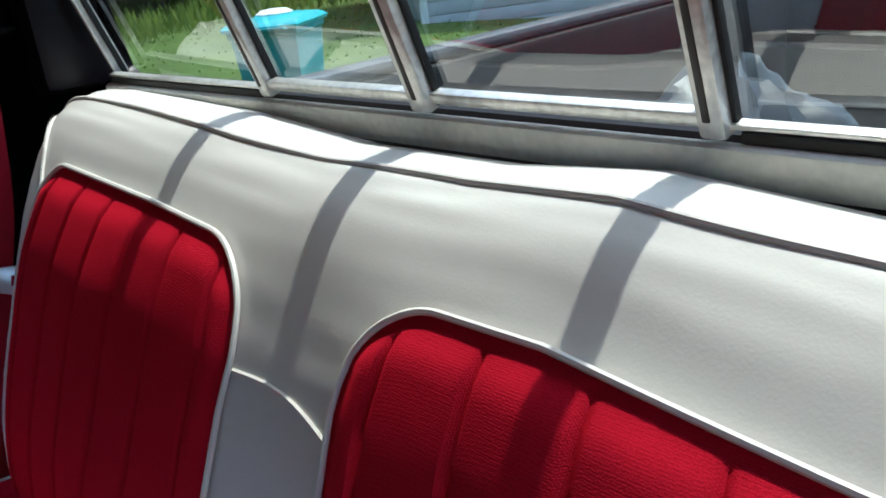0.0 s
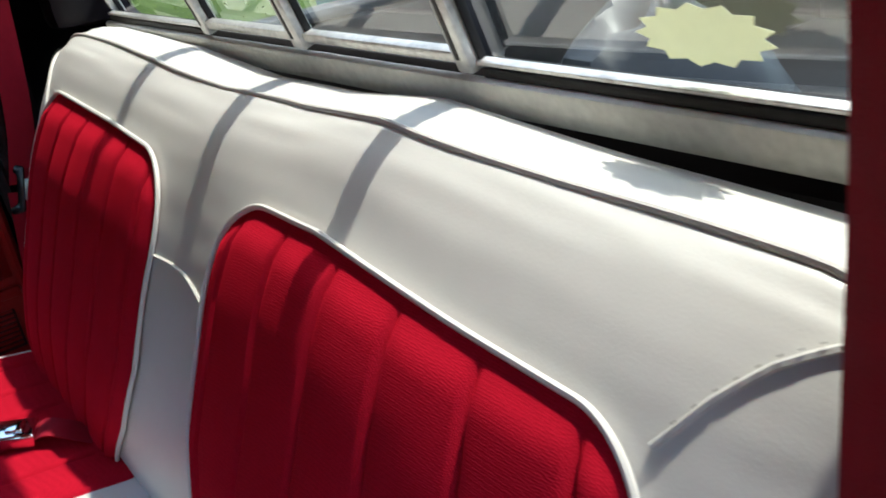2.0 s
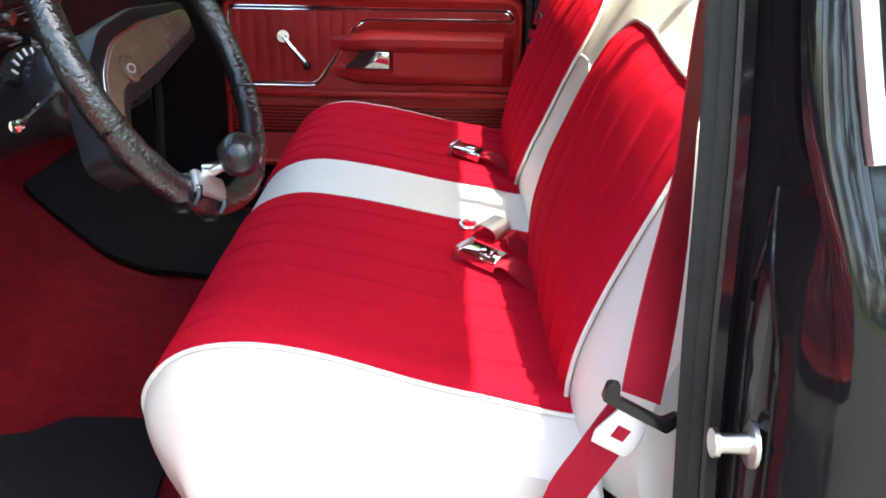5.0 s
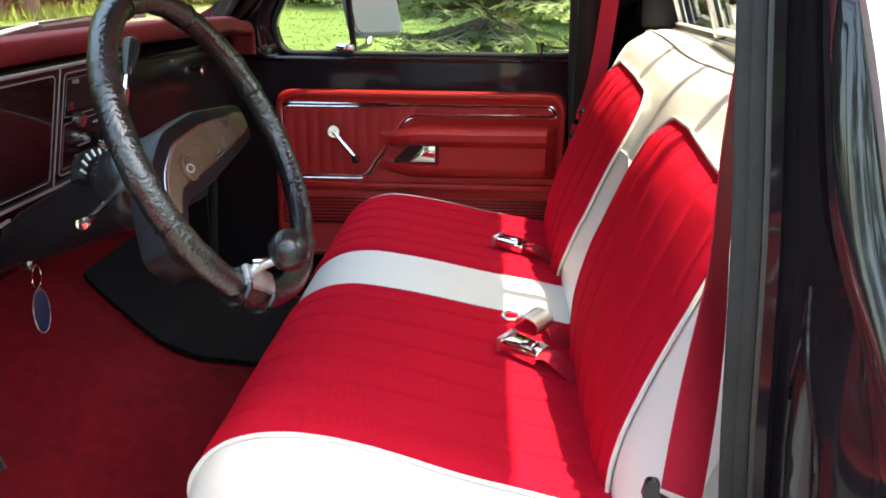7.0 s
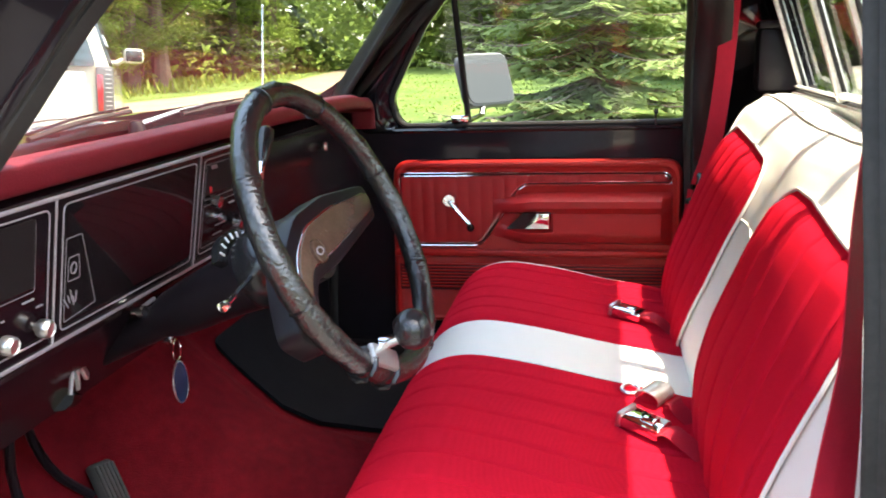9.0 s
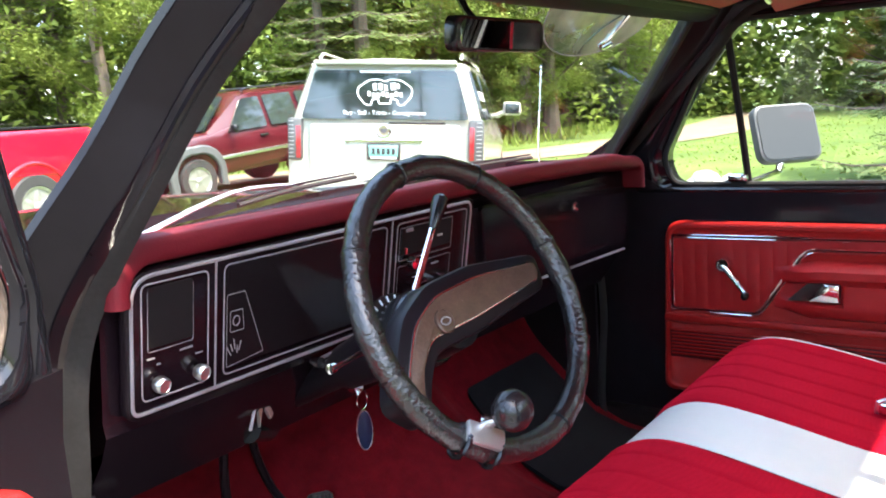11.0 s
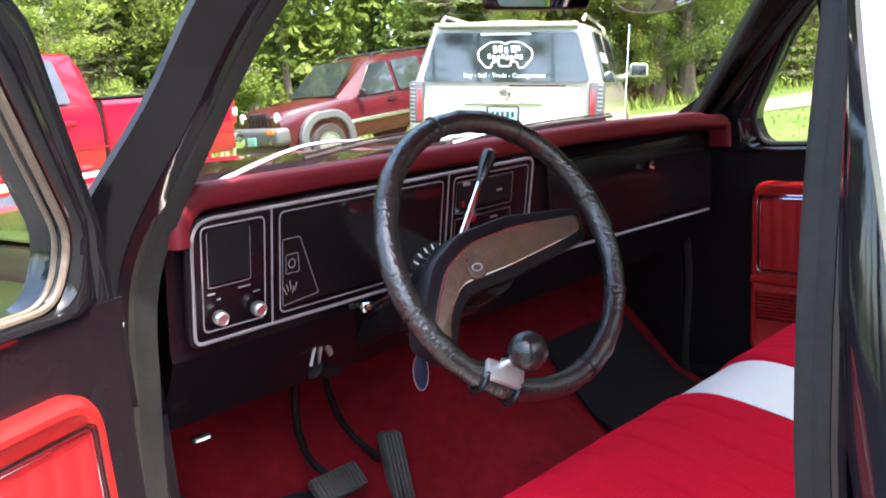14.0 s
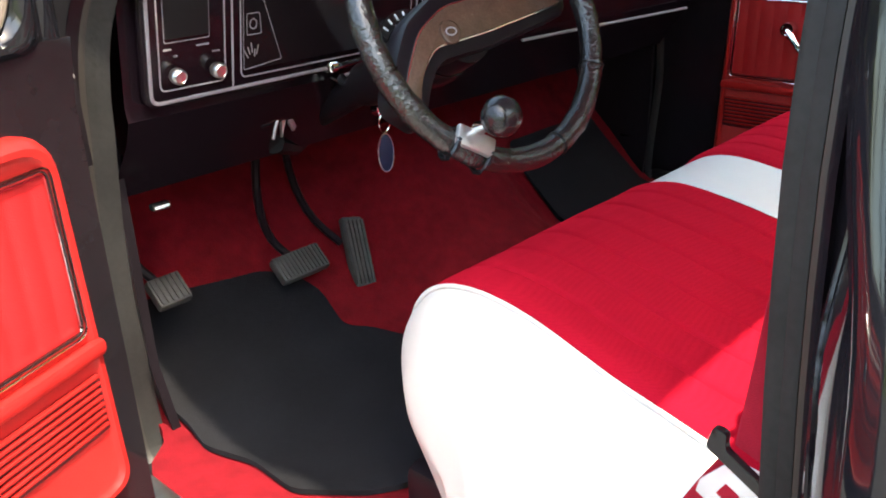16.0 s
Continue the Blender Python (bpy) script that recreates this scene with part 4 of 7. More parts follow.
lined([(-0.628, 1.305), (-0.628, 1.335), (-0.606, 1.335), (-0.603, 1.305)], 0.003, 0.0013, 0.016, mat=faint)
part("gauge_ring", tube([cluster(-0.617 + 0.006 * math.cos(a), 1.32 + 0.007 * math.sin(a), 0.016) for a in [i * math.tau / 16 for i in range(16)]], 0.0009, 5, True), faint, dash)
for i in range(5):
    part("gauge_mark", box(*cluster(-0.63 + i * 0.005, 1.278 + 0.004 * (i % 3), 0.016), 0.0012, 0.001, 0.014 - 0.003 * (i % 2), 0, m=pose(0, 0, 0, 0, 12 * i - 24)), SILVER_LINE, dash)
for x, z in ((-0.747, 1.268), (-0.683, 1.266)):
    m = Matrix.Translation(cluster(x, z, 0.012)) @ pose(0, 0, 0, 90 + 10)
    big = x > -0.7
    k = part("knob", lathe([(0.005, 0), (0.005, 0.005), (0.0105, 0.006), (0.0115, 0.010), (0.0108, 0.018), (0.0085, 0.021), (0.008, 0.0195), (0.001, 0.0195)], m, 12 if big else 20), BRUSHED, dash, "chrome knob")
    part("knob_symbol", box(*cluster(x + 0.004, z + 0.024, 0.0135), 0.012 if big else 0.006, 0.001, 0.002, 0), faint, dash)
for x, w in ((-0.755, 0.012), (-0.70, 0.02)):
    part("label_bar", box(*cluster(x, 1.302, 0.0135), w, 0.001, 0.0022, 0), faint, dash)
# radio and heater panel
for z0, z1 in ((1.335, 1.393), (1.255, 1.325)):
    lined([(-0.255, z0), (-0.255, z1), (-0.10, z1), (-0.10, z0)], 0.004, 0.0012, 0.0135, mat=faint)
part("radio_face", plate([(p.x, p.y) for p in rounded([(-0.25, 1.34), (-0.25, 1.388), (-0.105, 1.388), (-0.105, 1.34)], 0.004)], 0.003,
                         Matrix(((1, 0, 0, 0), (0, -0.19, -1, 0.928 + 1.412 * 0.19), (0, 1, -0.19, 0.002), (0, 0, 0, 1)))), MATT_BLACK, dash)
for x, z, w, h, mt in ((-0.232, 1.388, 0.018, 0.006, SILVER_LINE), (-0.14, 1.365, 0.014, 0.004, SILVER_LINE), (-0.238, 1.352, 0.006, 0.012, LAMP_RED), (-0.15, 1.315, 0.02, 0.003, SILVER_LINE), (-0.2, 1.30, 0.03, 0.002, faint), (-0.19, 1.285, 0.04, 0.002, faint), (-0.2, 1.27, 0.035, 0.002, faint)):
    part("control_mark", box(*cluster(x, z, 0.016), w, 0.003, h, 0.0008), mt, dash)
for x, z in ((-0.125, 1.275), (-0.09, 1.27), (-0.225, 1.33)):
    part("knob", lathe([(0.005, 0), (0.011, 0.004), (0.010, 0.018), (0.001, 0.019)], Matrix.Translation(cluster(x, z, 0.012)) @ pose(0, 0, 0, 100), 16), CHROME, dash, "small chrome knob")
part("knob", lathe([(0.005, 0), (0.005, 0.01), (0.009, 0.011), (0.009, 0.02), (0.001, 0.021)], pose(-0.452, 0.972, 1.207, 90)), CHROME, dash, "small chrome knob")
part("rod", tube([(-0.445, 0.965, 1.208), (-0.405, 0.962, 1.213)], 0.003, 6), SILVER_LINE, dash)
part("release_handle", plate([(0, 0), (0.012, 0.052), (0.022, 0.054), (0.036, 0.01), (0.028, 0.004), (0.018, 0.03)], 0.006, pose(-0.535, 1.02, 1.118, 80, 0, 8), 0.001), BRUSHED, dash, "bright metal release handle")
part("release_bracket", tube([(-0.55, 1.02, 1.118), (-0.528, 1.02, 1.172)], 0.003, 5), SILVER_LINE, dash)
part("under_dash_duct", tube([(-0.52, 1.06, 1.10), (-0.46, 1.09, 1.075), (-0.40, 1.10, 1.10)], 0.02, 10), BLACK_PLASTIC, dash)
part("release_label", box(-0.752, 1.046, 1.056, 0.03, 0.014, 0.010, 0.002), BLACK_PLASTIC, dash)
part("label_bar", box(-0.752, 1.0385, 1.056, 0.024, 0.002, 0.004, 0), WHITE_DECAL, dash)

# ==== steering wheel and column ====
WC, ALPHA = Vector((-0.453, 0.646, 1.330)), radians(25.8)
wheel_m = Matrix.Translation(WC) @ pose(0, 0, 0, 0, 0, -5) @ Matrix(((1, 0, 0, 0), (0, math.sin(ALPHA), -math.cos(ALPHA), 0), (0, math.cos(ALPHA), math.sin(ALPHA), 0), (0, 0, 0, 1)))
steering = thing("steering_wheel", "black steering wheel in an embossed leather wrap", "steering wheel")
steering.matrix_world = wheel_m
R_RIM = 0.2
rows = []
for i in range(96):
    a = i * math.tau / 96
    ridge = 0.0006 * math.sin(i * 1.9) + (0.0012 if i % 8 == 0 else 0)
    c = Vector((math.cos(a), math.sin(a), 0))
    rows.append([c * (R_RIM + (0.0165 + ridge) * math.cos(b)) + Vector((0, 0, (0.0165 + ridge) * math.sin(b))) for b in [k * math.tau / 12 for k in range(12)]])
rows.append(rows[0])
bm = skin(rows, True)
bmesh.ops.remove_doubles(bm, verts=bm.verts, dist=1e-6)
part("rim", bm, LEATHER, steering, "rim in black embossed leather wrap")
for i in range(0, 96, 12):
    a = (i + 4) * math.tau / 96
    c = Vector((math.cos(a), math.sin(a), 0))
    part("lacing", tube([c * (R_RIM + 0.0178 * math.cos(b)) + Vector((0, 0, 0.0178 * math.sin(b))) for b in [k * math.tau / 12 for k in range(12)]], 0.0012, 5, True), BLACK_PLASTIC, steering)
INLAY = [(0.19, 0.034), (0.05, 0.038), (-0.045, 0.028), (-0.098, 0.0), (-0.132, -0.044), (-0.158, -0.085), (-0.137, -0.108), (-0.117, -0.062), (-0.080, -0.026), (0.02, -0.018), (0.185, 0.005)]


def spoke_outline(grow):
    """The two-armed centre pad, grown outwards on both sides of its arms."""
    n = len(INLAY)
    out = []
    for i in range(n):
        a, b, c = (Vector(INLAY[(i + k) % n]) for k in (-1, 0, 1))
        t = ((b - a).normalized() + (c - b).normalized()).normalized()
        out.append(b + Vector((t.y, -t.x)) * grow)
    return [(p.x, p.y) for p in rounded(out, 0.018, 4)]


part("hub_pad", plate(spoke_outline(0.020), 0.034, pose(0, 0, -0.064), 0.009), BLACK_SATIN, steering, "black padded hub")
part("chrome_edge", plate(spoke_outline(0.0005), 0.004, pose(0, 0, -0.032), 0.002), CHROME, steering)
part("hub_inlay", plate(spoke_outline(-0.002), 0.004, pose(0, 0, -0.029), 0.0015), WOOD, steering, "brown inlay on the hub")
em = part("emblem", lathe([(0.017, 0), (0.017, 0.004), (0.0145, 0.005), (0.0145, 0.0035), (0.001, 0.0035)], pose(-0.049, -0.009, -0.025), 24), WOOD, steering, "round brown emblem")
part("emblem_oval", tube([pose(-0.049, -0.009, -0.021) @ Vector((0.009 * math.cos(a), 0.005 * math.sin(a), 0)) for a in [i * math.tau / 20 for i in range(20)]], 0.0012, 5, True), SILVER_LINE, em)
# spinner knob on the rim
AK = radians(-123.5)
kc = Vector((math.cos(AK), math.sin(AK), 0))
spin = pose(0, 0, 0, 0, 0, math.degrees(AK) + 90)
part("spinner_clamp", box(*(kc * 0.192 + Vector((0, 0, 0.018))), 0.060, 0.028, 0.010, 0.004, m=spin), RIM, steering, "bright metal clamp")
for s in (-0.026, 0.026):
    p = kc * R_RIM + spin.to_3x3() @ Vector((s, 0, 0))
    part("clamp_band", tube([p + kc * (0.02 * math.cos(b)) + Vector((0, 0, 0.02 * math.sin(b))) for b in [k * math.tau / 12 for k in range(12)]], 0.004, 6, True), BLACK_PLASTIC, steering)
part("spinner_neck", lathe([(0.010, 0), (0.008, 0.008), (0.008, 0.02), (0.011, 0.026)], Matrix.Translation(kc * 0.175 + Vector((0.0, 0.0, 0.02)))), CHROME, steering)
part("spinner_knob", lathe([(0.009, 0), (0.020, 0.004), (0.0258, 0.016), (0.0255, 0.027), (0.019, 0.038), (0.009, 0.043), (0.001, 0.044)], Matrix.Translation(kc * 0.172 + Vector((0, 0, 0.044))), 24), BLACK_PLASTIC, steering, "glossy black spinner knob")

column = thing("steering_column", "black steering column with a chrome gear lever", "steering column")
column.matrix_world = wheel_m
part("shroud", lathe([(0.05, -0.05), (0.052, -0.09), (0.05, -0.16), (0.044, -0.20), (0.036, -0.30), (0.026, -0.33), (0.022, -0.56)], None, 28), BLACK_SATIN, column)
part("collar", lathe([(0.054, -0.10), (0.058, -0.11), (0.058, -0.14), (0.054, -0.15)], None, 28), BLACK_PLASTIC, column)
part("gear_quadrant", plate([(0.07 * math.cos(a), 0.07 * math.sin(a)) for a in [radians(50 + i * 8) for i in range(13)]] + [(0.05 * math.cos(a), 0.05 * math.sin(a)) for a in [radians(146 - i * 8) for i in range(13)]], 0.012, pose(0, 0, -0.17)), BLACK_PLASTIC, column)
for i in range(6):
    a = radians(64 + i * 14)
    part("quadrant_mark", box(0.062 * math.cos(a), 0.062 * math.sin(a), -0.157, 0.002, 0.009, 0.002, 0, m=pose(0, 0, 0, 0, 0, math.degrees(a) - 90)), WHITE_DECAL, column)
inv = wheel_m.inverted()
top, base = inv @ Vector((-0.297, 0.808, 1.452)), inv @ Vector((-0.395, 0.80, 1.315))
d = (top - base).normalized()
part("gear_lever", tube([base - d * 0.02, lerp(base, top, 0.4), lerp(base, top, 0.72)], [0.006, 0.0055, 0.005], 8), CHROME, column, "chrome gear lever")
part("lever_grip", tube([lerp(base, top, 0.66), lerp(base, top, 0.72), lerp(base, top, 0.9), top - d * 0.004, top], [0.007, 0.009, 0.013, 0.013, 0.009], 12), BLACK_PLASTIC, column)
sig = inv @ Vector((-0.642, 0.735, 1.282))
part("turn_signal", tube([inv @ Vector((-0.47, 0.76, 1.285)), sig], [0.004, 0.0035], 8), CHROME, column)
part("signal_knob", lathe([(0.004, 0), (0.0065, 0.003), (0.0065, 0.011), (0.001, 0.012)], Matrix.Translation(sig) @ pose(0, 0, 0, 0, -80)), CHROME, column)

keys = thing("key_ring", "blue enamel key fob hanging from the ignition", "keys")
part("lock_cylinder", lathe([(0.012, 0), (0.013, 0.006), (0.012, 0.016), (0.001, 0.017)], pose(-0.352, 0.985, 1.135, 90)), CHROME, keys)
part("ring", tube([(-0.352 + 0.013 * math.cos(a), 0.965, 1.112 + 0.017 * math.sin(a)) for a in [i * math.tau / 20 for i in range(20)]], 0.0012, 6, True), CHROME, keys)
part("fob", plate([(0.014 * math.cos(a), 0.034 * math.sin(a)) for a in [i * math.tau / 24 for i in range(24)]], 0.004, pose(-0.352, 0.966, 1.058, 90, 0, -20), 0.001), BLUE_TAG, keys, "dark blue oval fob")
part("fob_edge", tube([pose(-0.352, 0.966, 1.058, 90, 0, -20) @ Vector((0.0145 * math.cos(a), 0.0345 * math.sin(a), 0.002)) for a in [i * math.tau / 24 for i in range(24)]], 0.0014, 5, True), BRUSHED, keys)
part("fob_mark", plate([(0.006 * math.cos(a), 0.018 * math.sin(a)) for a in [i * math.tau / 16 for i in range(16)]], 0.002, pose(-0.352, 0.9645, 1.058, 90, 0, -20)), SILVER_LINE, keys)

# ==== pedals ====
def pedal(name, label, x, y, z, w, h, tilt, arm, turn=0):
    t = thing(name, label, "pedal")
    m = pose(x, y, z, 90 - tilt, 0, 0) @ pose(0, 0, 0, 0, 0, turn)
    part("pad", box(0, 0, 0, w, h, 0.022, 0.006, m=m), PEDAL_RUBBER, t, "ribbed rubber pad")
    n = max(5, int((w if w > h else h) / 0.009))
    for i in range(n):
        o = (i + 0.5) / n - 0.5
        if w > h:
            part("rib", box(0, 0, 0, w / n * 0.5, h * 0.86, 0.005, 0.001, m=m @ Matrix.Translation((o * w * 0.94, 0, 0.0125))), PEDAL_RUBBER, t)
        else:
            part("rib", box(0, 0, 0, w * 0.14, h * 0.9, 0.005, 0.001, m=m @ Matrix.Translation((((i % 5) / 4 - 0.5) * w * 0.8, 0, 0.0125))), PEDAL_RUBBER, t) if i < 5 else None
    part("arm", tube(smooth_line([Vector(p) for p in arm], 4), 0.008, 8), BLACK_SATIN, t, "black steel arm")


pedal("brake_pedal", "wide brake pedal with a worn ribbed rubber pad", -0.435, 1.14, 0.822, 0.112, 0.056, 48, [(-0.425, 1.16, 0.82), (-0.46, 1.19, 0.87), (-0.48, 1.19, 0.96), (-0.48, 1.17, 1.10)])
pedal("accelerator_pedal", "tall worn accelerator pedal", -0.263, 1.17, 0.780, 0.05, 0.155, 30, [(-0.28, 1.20, 0.80), (-0.33, 1.24, 0.88), (-0.36, 1.25, 1.0), (-0.36, 1.22, 1.12)], -14)
pedal("parking_brake_pedal", "small rubber parking brake pedal beside the doorway", -0.724, 1.12, 0.878, 0.062, 0.056, 50, [(-0.735, 1.14, 0.895), (-0.765, 1.16, 0.95), (-0.78, 1.20, 1.06)])

# ==== mats on the carpet ====
def mat_piece(name, label, outline, lift=0.012):
    one = bmesh.new()
    xs_, ys_ = [p[0] for p in outline], [p[1] for p in outline]
    poly = [(p.x, p.y) for p in rounded(outline, 0.02, 3)]
    verts = [one.verts.new((x, y, 0)) for x, y in poly]
    f = one.faces.new(verts)
    for axis, lo, hi in ((0, min(xs_), max(xs_)), (1, min(ys_), max(ys_))):
        k = lo + 0.03
        while k < hi:
            no = Vector((1, 0, 0)) if axis == 0 else Vector((0, 1, 0))
            bmesh.ops.bisect_plane(one, geom=one.verts[:] + one.edges[:] + one.faces[:], plane_co=no * k, plane_no=no)
            k += 0.03
    ex = bmesh.ops.extrude_face_region(one, geom=one.faces[:])
    up = {v for v in ex["geom"] if isinstance(v, bmesh.types.BMVert)}
    for v in one.verts:
        v.co.z = floor_z(v.co.x, v.co.y) + (lift if v in up else 0.002) + 0.003 * noise.noise(Vector((v.co.x * 8, v.co.y * 8, 0)))
    return tagged(part(name, one, BLACK_CARPET), label, "floor mat")


mat_piece("floor_mat", "black carpet floor mat under the pedals", [(-0.79, 1.10), (-0.745, 1.225), (-0.63, 1.218), (-0.48, 1.205), (-0.425, 1.18), (-0.392, 1.14), (-0.395, 1.065), (-0.352, 1.034), (-0.31, 0.98), (-0.26, 0.93), (-0.26, 0.74), (-0.46, 0.725), (-0.56, 0.69), (-0.62, 0.655), (-0.68, 0.69), (-0.755, 0.782), (-0.752, 0.885), (-0.782, 0.975), (-0.776, 1.036)])
mat_piece("floor_mat", "black carpet floor mat on the passenger side", [(0.30, 0.66), (0.33, 1.0), (0.36, 1.26), (0.74, 1.26), (0.75, 0.66)], 0.014)

# ==== inside mirror and visors ====
mirror = thing("rear_view_mirror", "small black-framed rear-view mirror on the windshield", "mirror")
mm = pose(-0.305, 0.675, 1.685, 96, 0, -1.5)
part("housing", plate([(p.x, p.y) for p in rounded([(-0.112, -0.024), (-0.112, 0.024), (0.112, 0.024), (0.112, -0.024)], 0.016)], 0.022, mm @ Matrix.Translation((0, 0, -0.018)), 0.006), BLACK_PLASTIC, mirror)
part("mirror_glass", plate([(p.x, p.y) for p in rounded([(-0.106, -0.019), (-0.106, 0.019), (0.106, 0.019), (0.106, -0.019)], 0.013)], 0.002, mm @ Matrix.Translation((0, 0, 0.0035))), MIRROR, mirror)
part("stem", tube([(-0.305, 0.70, 1.69), (-0.30, 0.735, 1.725), (-0.30, 0.752, 1.756)], 0.006, 8), BLACK_PLASTIC, mirror)


def on_shield(x, z, off=0.006):
    """A place on the inner face of the windshield."""
    v = (z - 1.435) / 0.34
    p = shield_point(x / lerp(0.785, 0.705, v), v)
    return Vector((x, p.y - off, z - off * 0.6))


pad_disc = thing("plastic_disc", "hazy clear plastic disc stuck to the windshield", "disc")
rim_at = lambda r, a: on_shield(0.29 + 0.205 * r * math.cos(a), 1.768 - 0.086 * r * math.sin(a))
arc = [math.pi * i / 24 for i in range(25)]
part("disc", skin([[rim_at(r, a) for a in arc] for r in (0.03, 0.35, 0.7, 1.0)]), HAZY_PLASTIC, pad_disc, face=(0, 0.4, 1.4))
part("rim", tube([rim_at(1.0, a) for a in arc], 0.0016, 6), SILVER_LINE, pad_disc)
part("clip", tube([on_shield(0.385, 1.762, 0.010), on_shield(0.372, 1.735, 0.012), on_shield(0.362, 1.716, 0.012), on_shield(0.352, 1.704, 0.010), on_shield(0.372, 1.697, 0.010), on_shield(0.395, 1.708, 0.010)], 0.0045, 8), CHROME, pad_disc, "bright metal clip")
part("strap", tube([on_shield(0.36, 1.762, 0.009), on_shield(0.315, 1.735, 0.009), on_shield(0.292, 1.705, 0.009), on_shield(0.296, 1.688, 0.009)], 0.005, 6, flat=0.3), GREY_PLASTIC, pad_disc, "grey plastic strap")


def visor(x0, x1, flip):
    v = thing("sun_visor", "soft red vinyl sun visor folded up", "sun visor")
    n, m = 26, 8
    rows = []
    for i in range(n + 1):
        u = i / n
        x = lerp(x0, x1, u)
        # the inner end tapers to the clip
        w = 0.15 * (smoothstep(0.0, 0.22, 1 - u) * 0.75 + 0.25) if u > 0.5 else 0.15 * (0.9 + 0.1 * smoothstep(0, 0.06, u))
        ring = []
        for j in range(m * 2):
            a = j / (m * 2) * math.tau
            s, t = math.cos(a), math.sin(a)
            ring.append((x, 0.672 + (s * 0.5 - 0.5) * w, 1.770 + (0.5 - 0.5 * s) * w * 0.42 + t * 0.011 * (1 - 0.7 * abs(s) ** 3) + 0.004 * math.sin(u * 7)))
        rows.append(ring)
    part("visor_pad", skin(rows, True, True), HEADLINER, v)
    part("rod", tube([(x0, 0.685, 1.772), (lerp(x0, x1, 0.5), 0.685, 1.772), (x1 + 0.03 * flip, 0.688, 1.774)], 0.0045, 8), MATT_BLACK, v)
    return v


visor(-0.64, -0.30, 1)
visor(0.64, -0.19, -1)


# ==== doors ====
def door(name, label, side, hinge, swing):
    """A cab door with its window, red trim panel and fittings; built closed, then swung on its hinge."""
    root = thing(name, label, "truck door", kind="structure")
    hx, hy = hinge
    fore = 1.10 if side > 0 else 0.952

    def at(y, z, x):
        """Closed-door place: x is the distance from the cab's middle."""
        return Vector((side * x - hx, y - hy, z))

    def out_x(z):
        return side_x(z) + 0.085

    # lower shell: inner skin, outer skin and edges
    zs_ = [0.66, 0.72, 0.85, 1.0, 1.15, 1.26, 1.31, 1.335]
    ys_ = [0.04, 0.06, 0.2, 0.4, 0.6, 0.8, 0.93, fore - 0.012, fore]
    rows = []
    for z in zs_:
        inner = [at(y, z, 0.835 - 0.012 * smoothstep(1.27, 1.335, z)) for y in ys_]
        outer = [at(y, z, out_x(min(z, 1.3)) + 0.012 * math.sin((z - 0.6) * 3)) for y in reversed(ys_)]
        rows.append(inner + outer)
    part("door_shell", skin(rows, True, True), BLACK_PAINT, root, "glossy black painted steel")

    def door_map(y, z, d):
        return at(y, z, side_x(z) + 0.012 + d)

    outer = rounded([(0.035, 1.30), (0.04, 1.79), (0.675, 1.80), (0.83, 1.64), (fore - 0.02, 1.42), (fore, 1.30)], [0.01, 0.05, 0.06, 0.02, 0.02, 0.01], 6)
    inner = rounded([(0.068, 1.345), (0.072, 1.742), (0.655, 1.748), (0.775, 1.61), (0.885, 1.42), (0.865, 1.345)], [0.045, 0.04, 0.03, 0.02, 0.03, 0.05], 6)
    loops = []
    for k, d in ((0.0, 0.06), (0.0, 0.012), (0.04, 0.003), (0.12, 0.0), (0.30, -0.001), (0.40, 0.004), (0.46, 0.003), (0.56, -0.005), (0.70, -0.008), (0.82, -0.005), (0.90, 0.003), (0.95, 0.010), (1.0, 0.016), (1.0, 0.06)):
        loops.append([door_map(lerp(p.x, q.x, k), lerp(p.y, q.y, k), d) for p, q in zip(outer, inner)])
    loops.append(loops[0])
    ring_ = skin(loops, True)
    bmesh.ops.remove_doubles(ring_, verts=ring_.verts, dist=1e-5)
    part("window_frame", ring_, BODY_PAINT, root)
    part("glass_seal", tube([door_map(p.x, p.y, 0.006) for p in inner], 0.0045 if side < 0 else 0.007, 7, True), TAN_RUBBER if side < 0 else RUBBER, root, "aged rubber glass channel")
    if side < 0:
        part("glass_seal", tube([door_map(p.x, p.y, 0.022) for p in inner], 0.004, 7, True), TAN_RUBBER, root, "aged rubber glass channel")
    g = bmesh.new()
    g.faces.new([g.verts.new(door_map(p.x, p.y, 0.03)) for p in inner])
    pane = part("pane", g, CLEAR, root, face=at(0.4, 1.4, 0.0))
    pane.visible_shadow = False
    part("vent_bar", tube([at(0.668, 1.335, side_x(1.335) + 0.028), at(0.678, 1.5, side_x(1.5) + 0.028), at(0.692, 1.745, side_x(1.74) + 0.028)], 0.009, 8), BLACK_SATIN, root, "black vent window bar")
    part("vent_latch", box(*at(0.69, 1.362, 0.822), 0.02, 0.05, 0.02, 0.005), CHROME, root)
    part("lock_pin", tube([at(0.163, 1.33, 0.826), at(0.163, 1.366, 0.826), at(0.163, 1.370, 0.826), at(0.163, 1.380, 0.826)], [0.003, 0.003, 0.0065, 0.0055], 8), BLACK_PLASTIC, root)

    # the red trim panel
    panel = rounded([(0.09, 0.775), (0.088, 1.247), (0.886, 1.249), (0.900, 0.775)], [0.03, 0.05, 0.05, 0.03], 7)
    mid = Vector((0.5, 1.0))
    rows = []
    for k, dx in ((1.0, 0.836), (1.0, 0.822), (0.992, 0.812), (0.978, 0.806), (0.962, 0.806), (0.952, 0.811), (0.945, 0.813)):
        # inset by a constant border rather than by scale
        rows.append([at(mid.x + (p.x - mid.x) * (1 - (1 - k) * 1.0), mid.y + (p.y - mid.y) * (1 - (1 - k) * 1.7), dx) for p in panel])
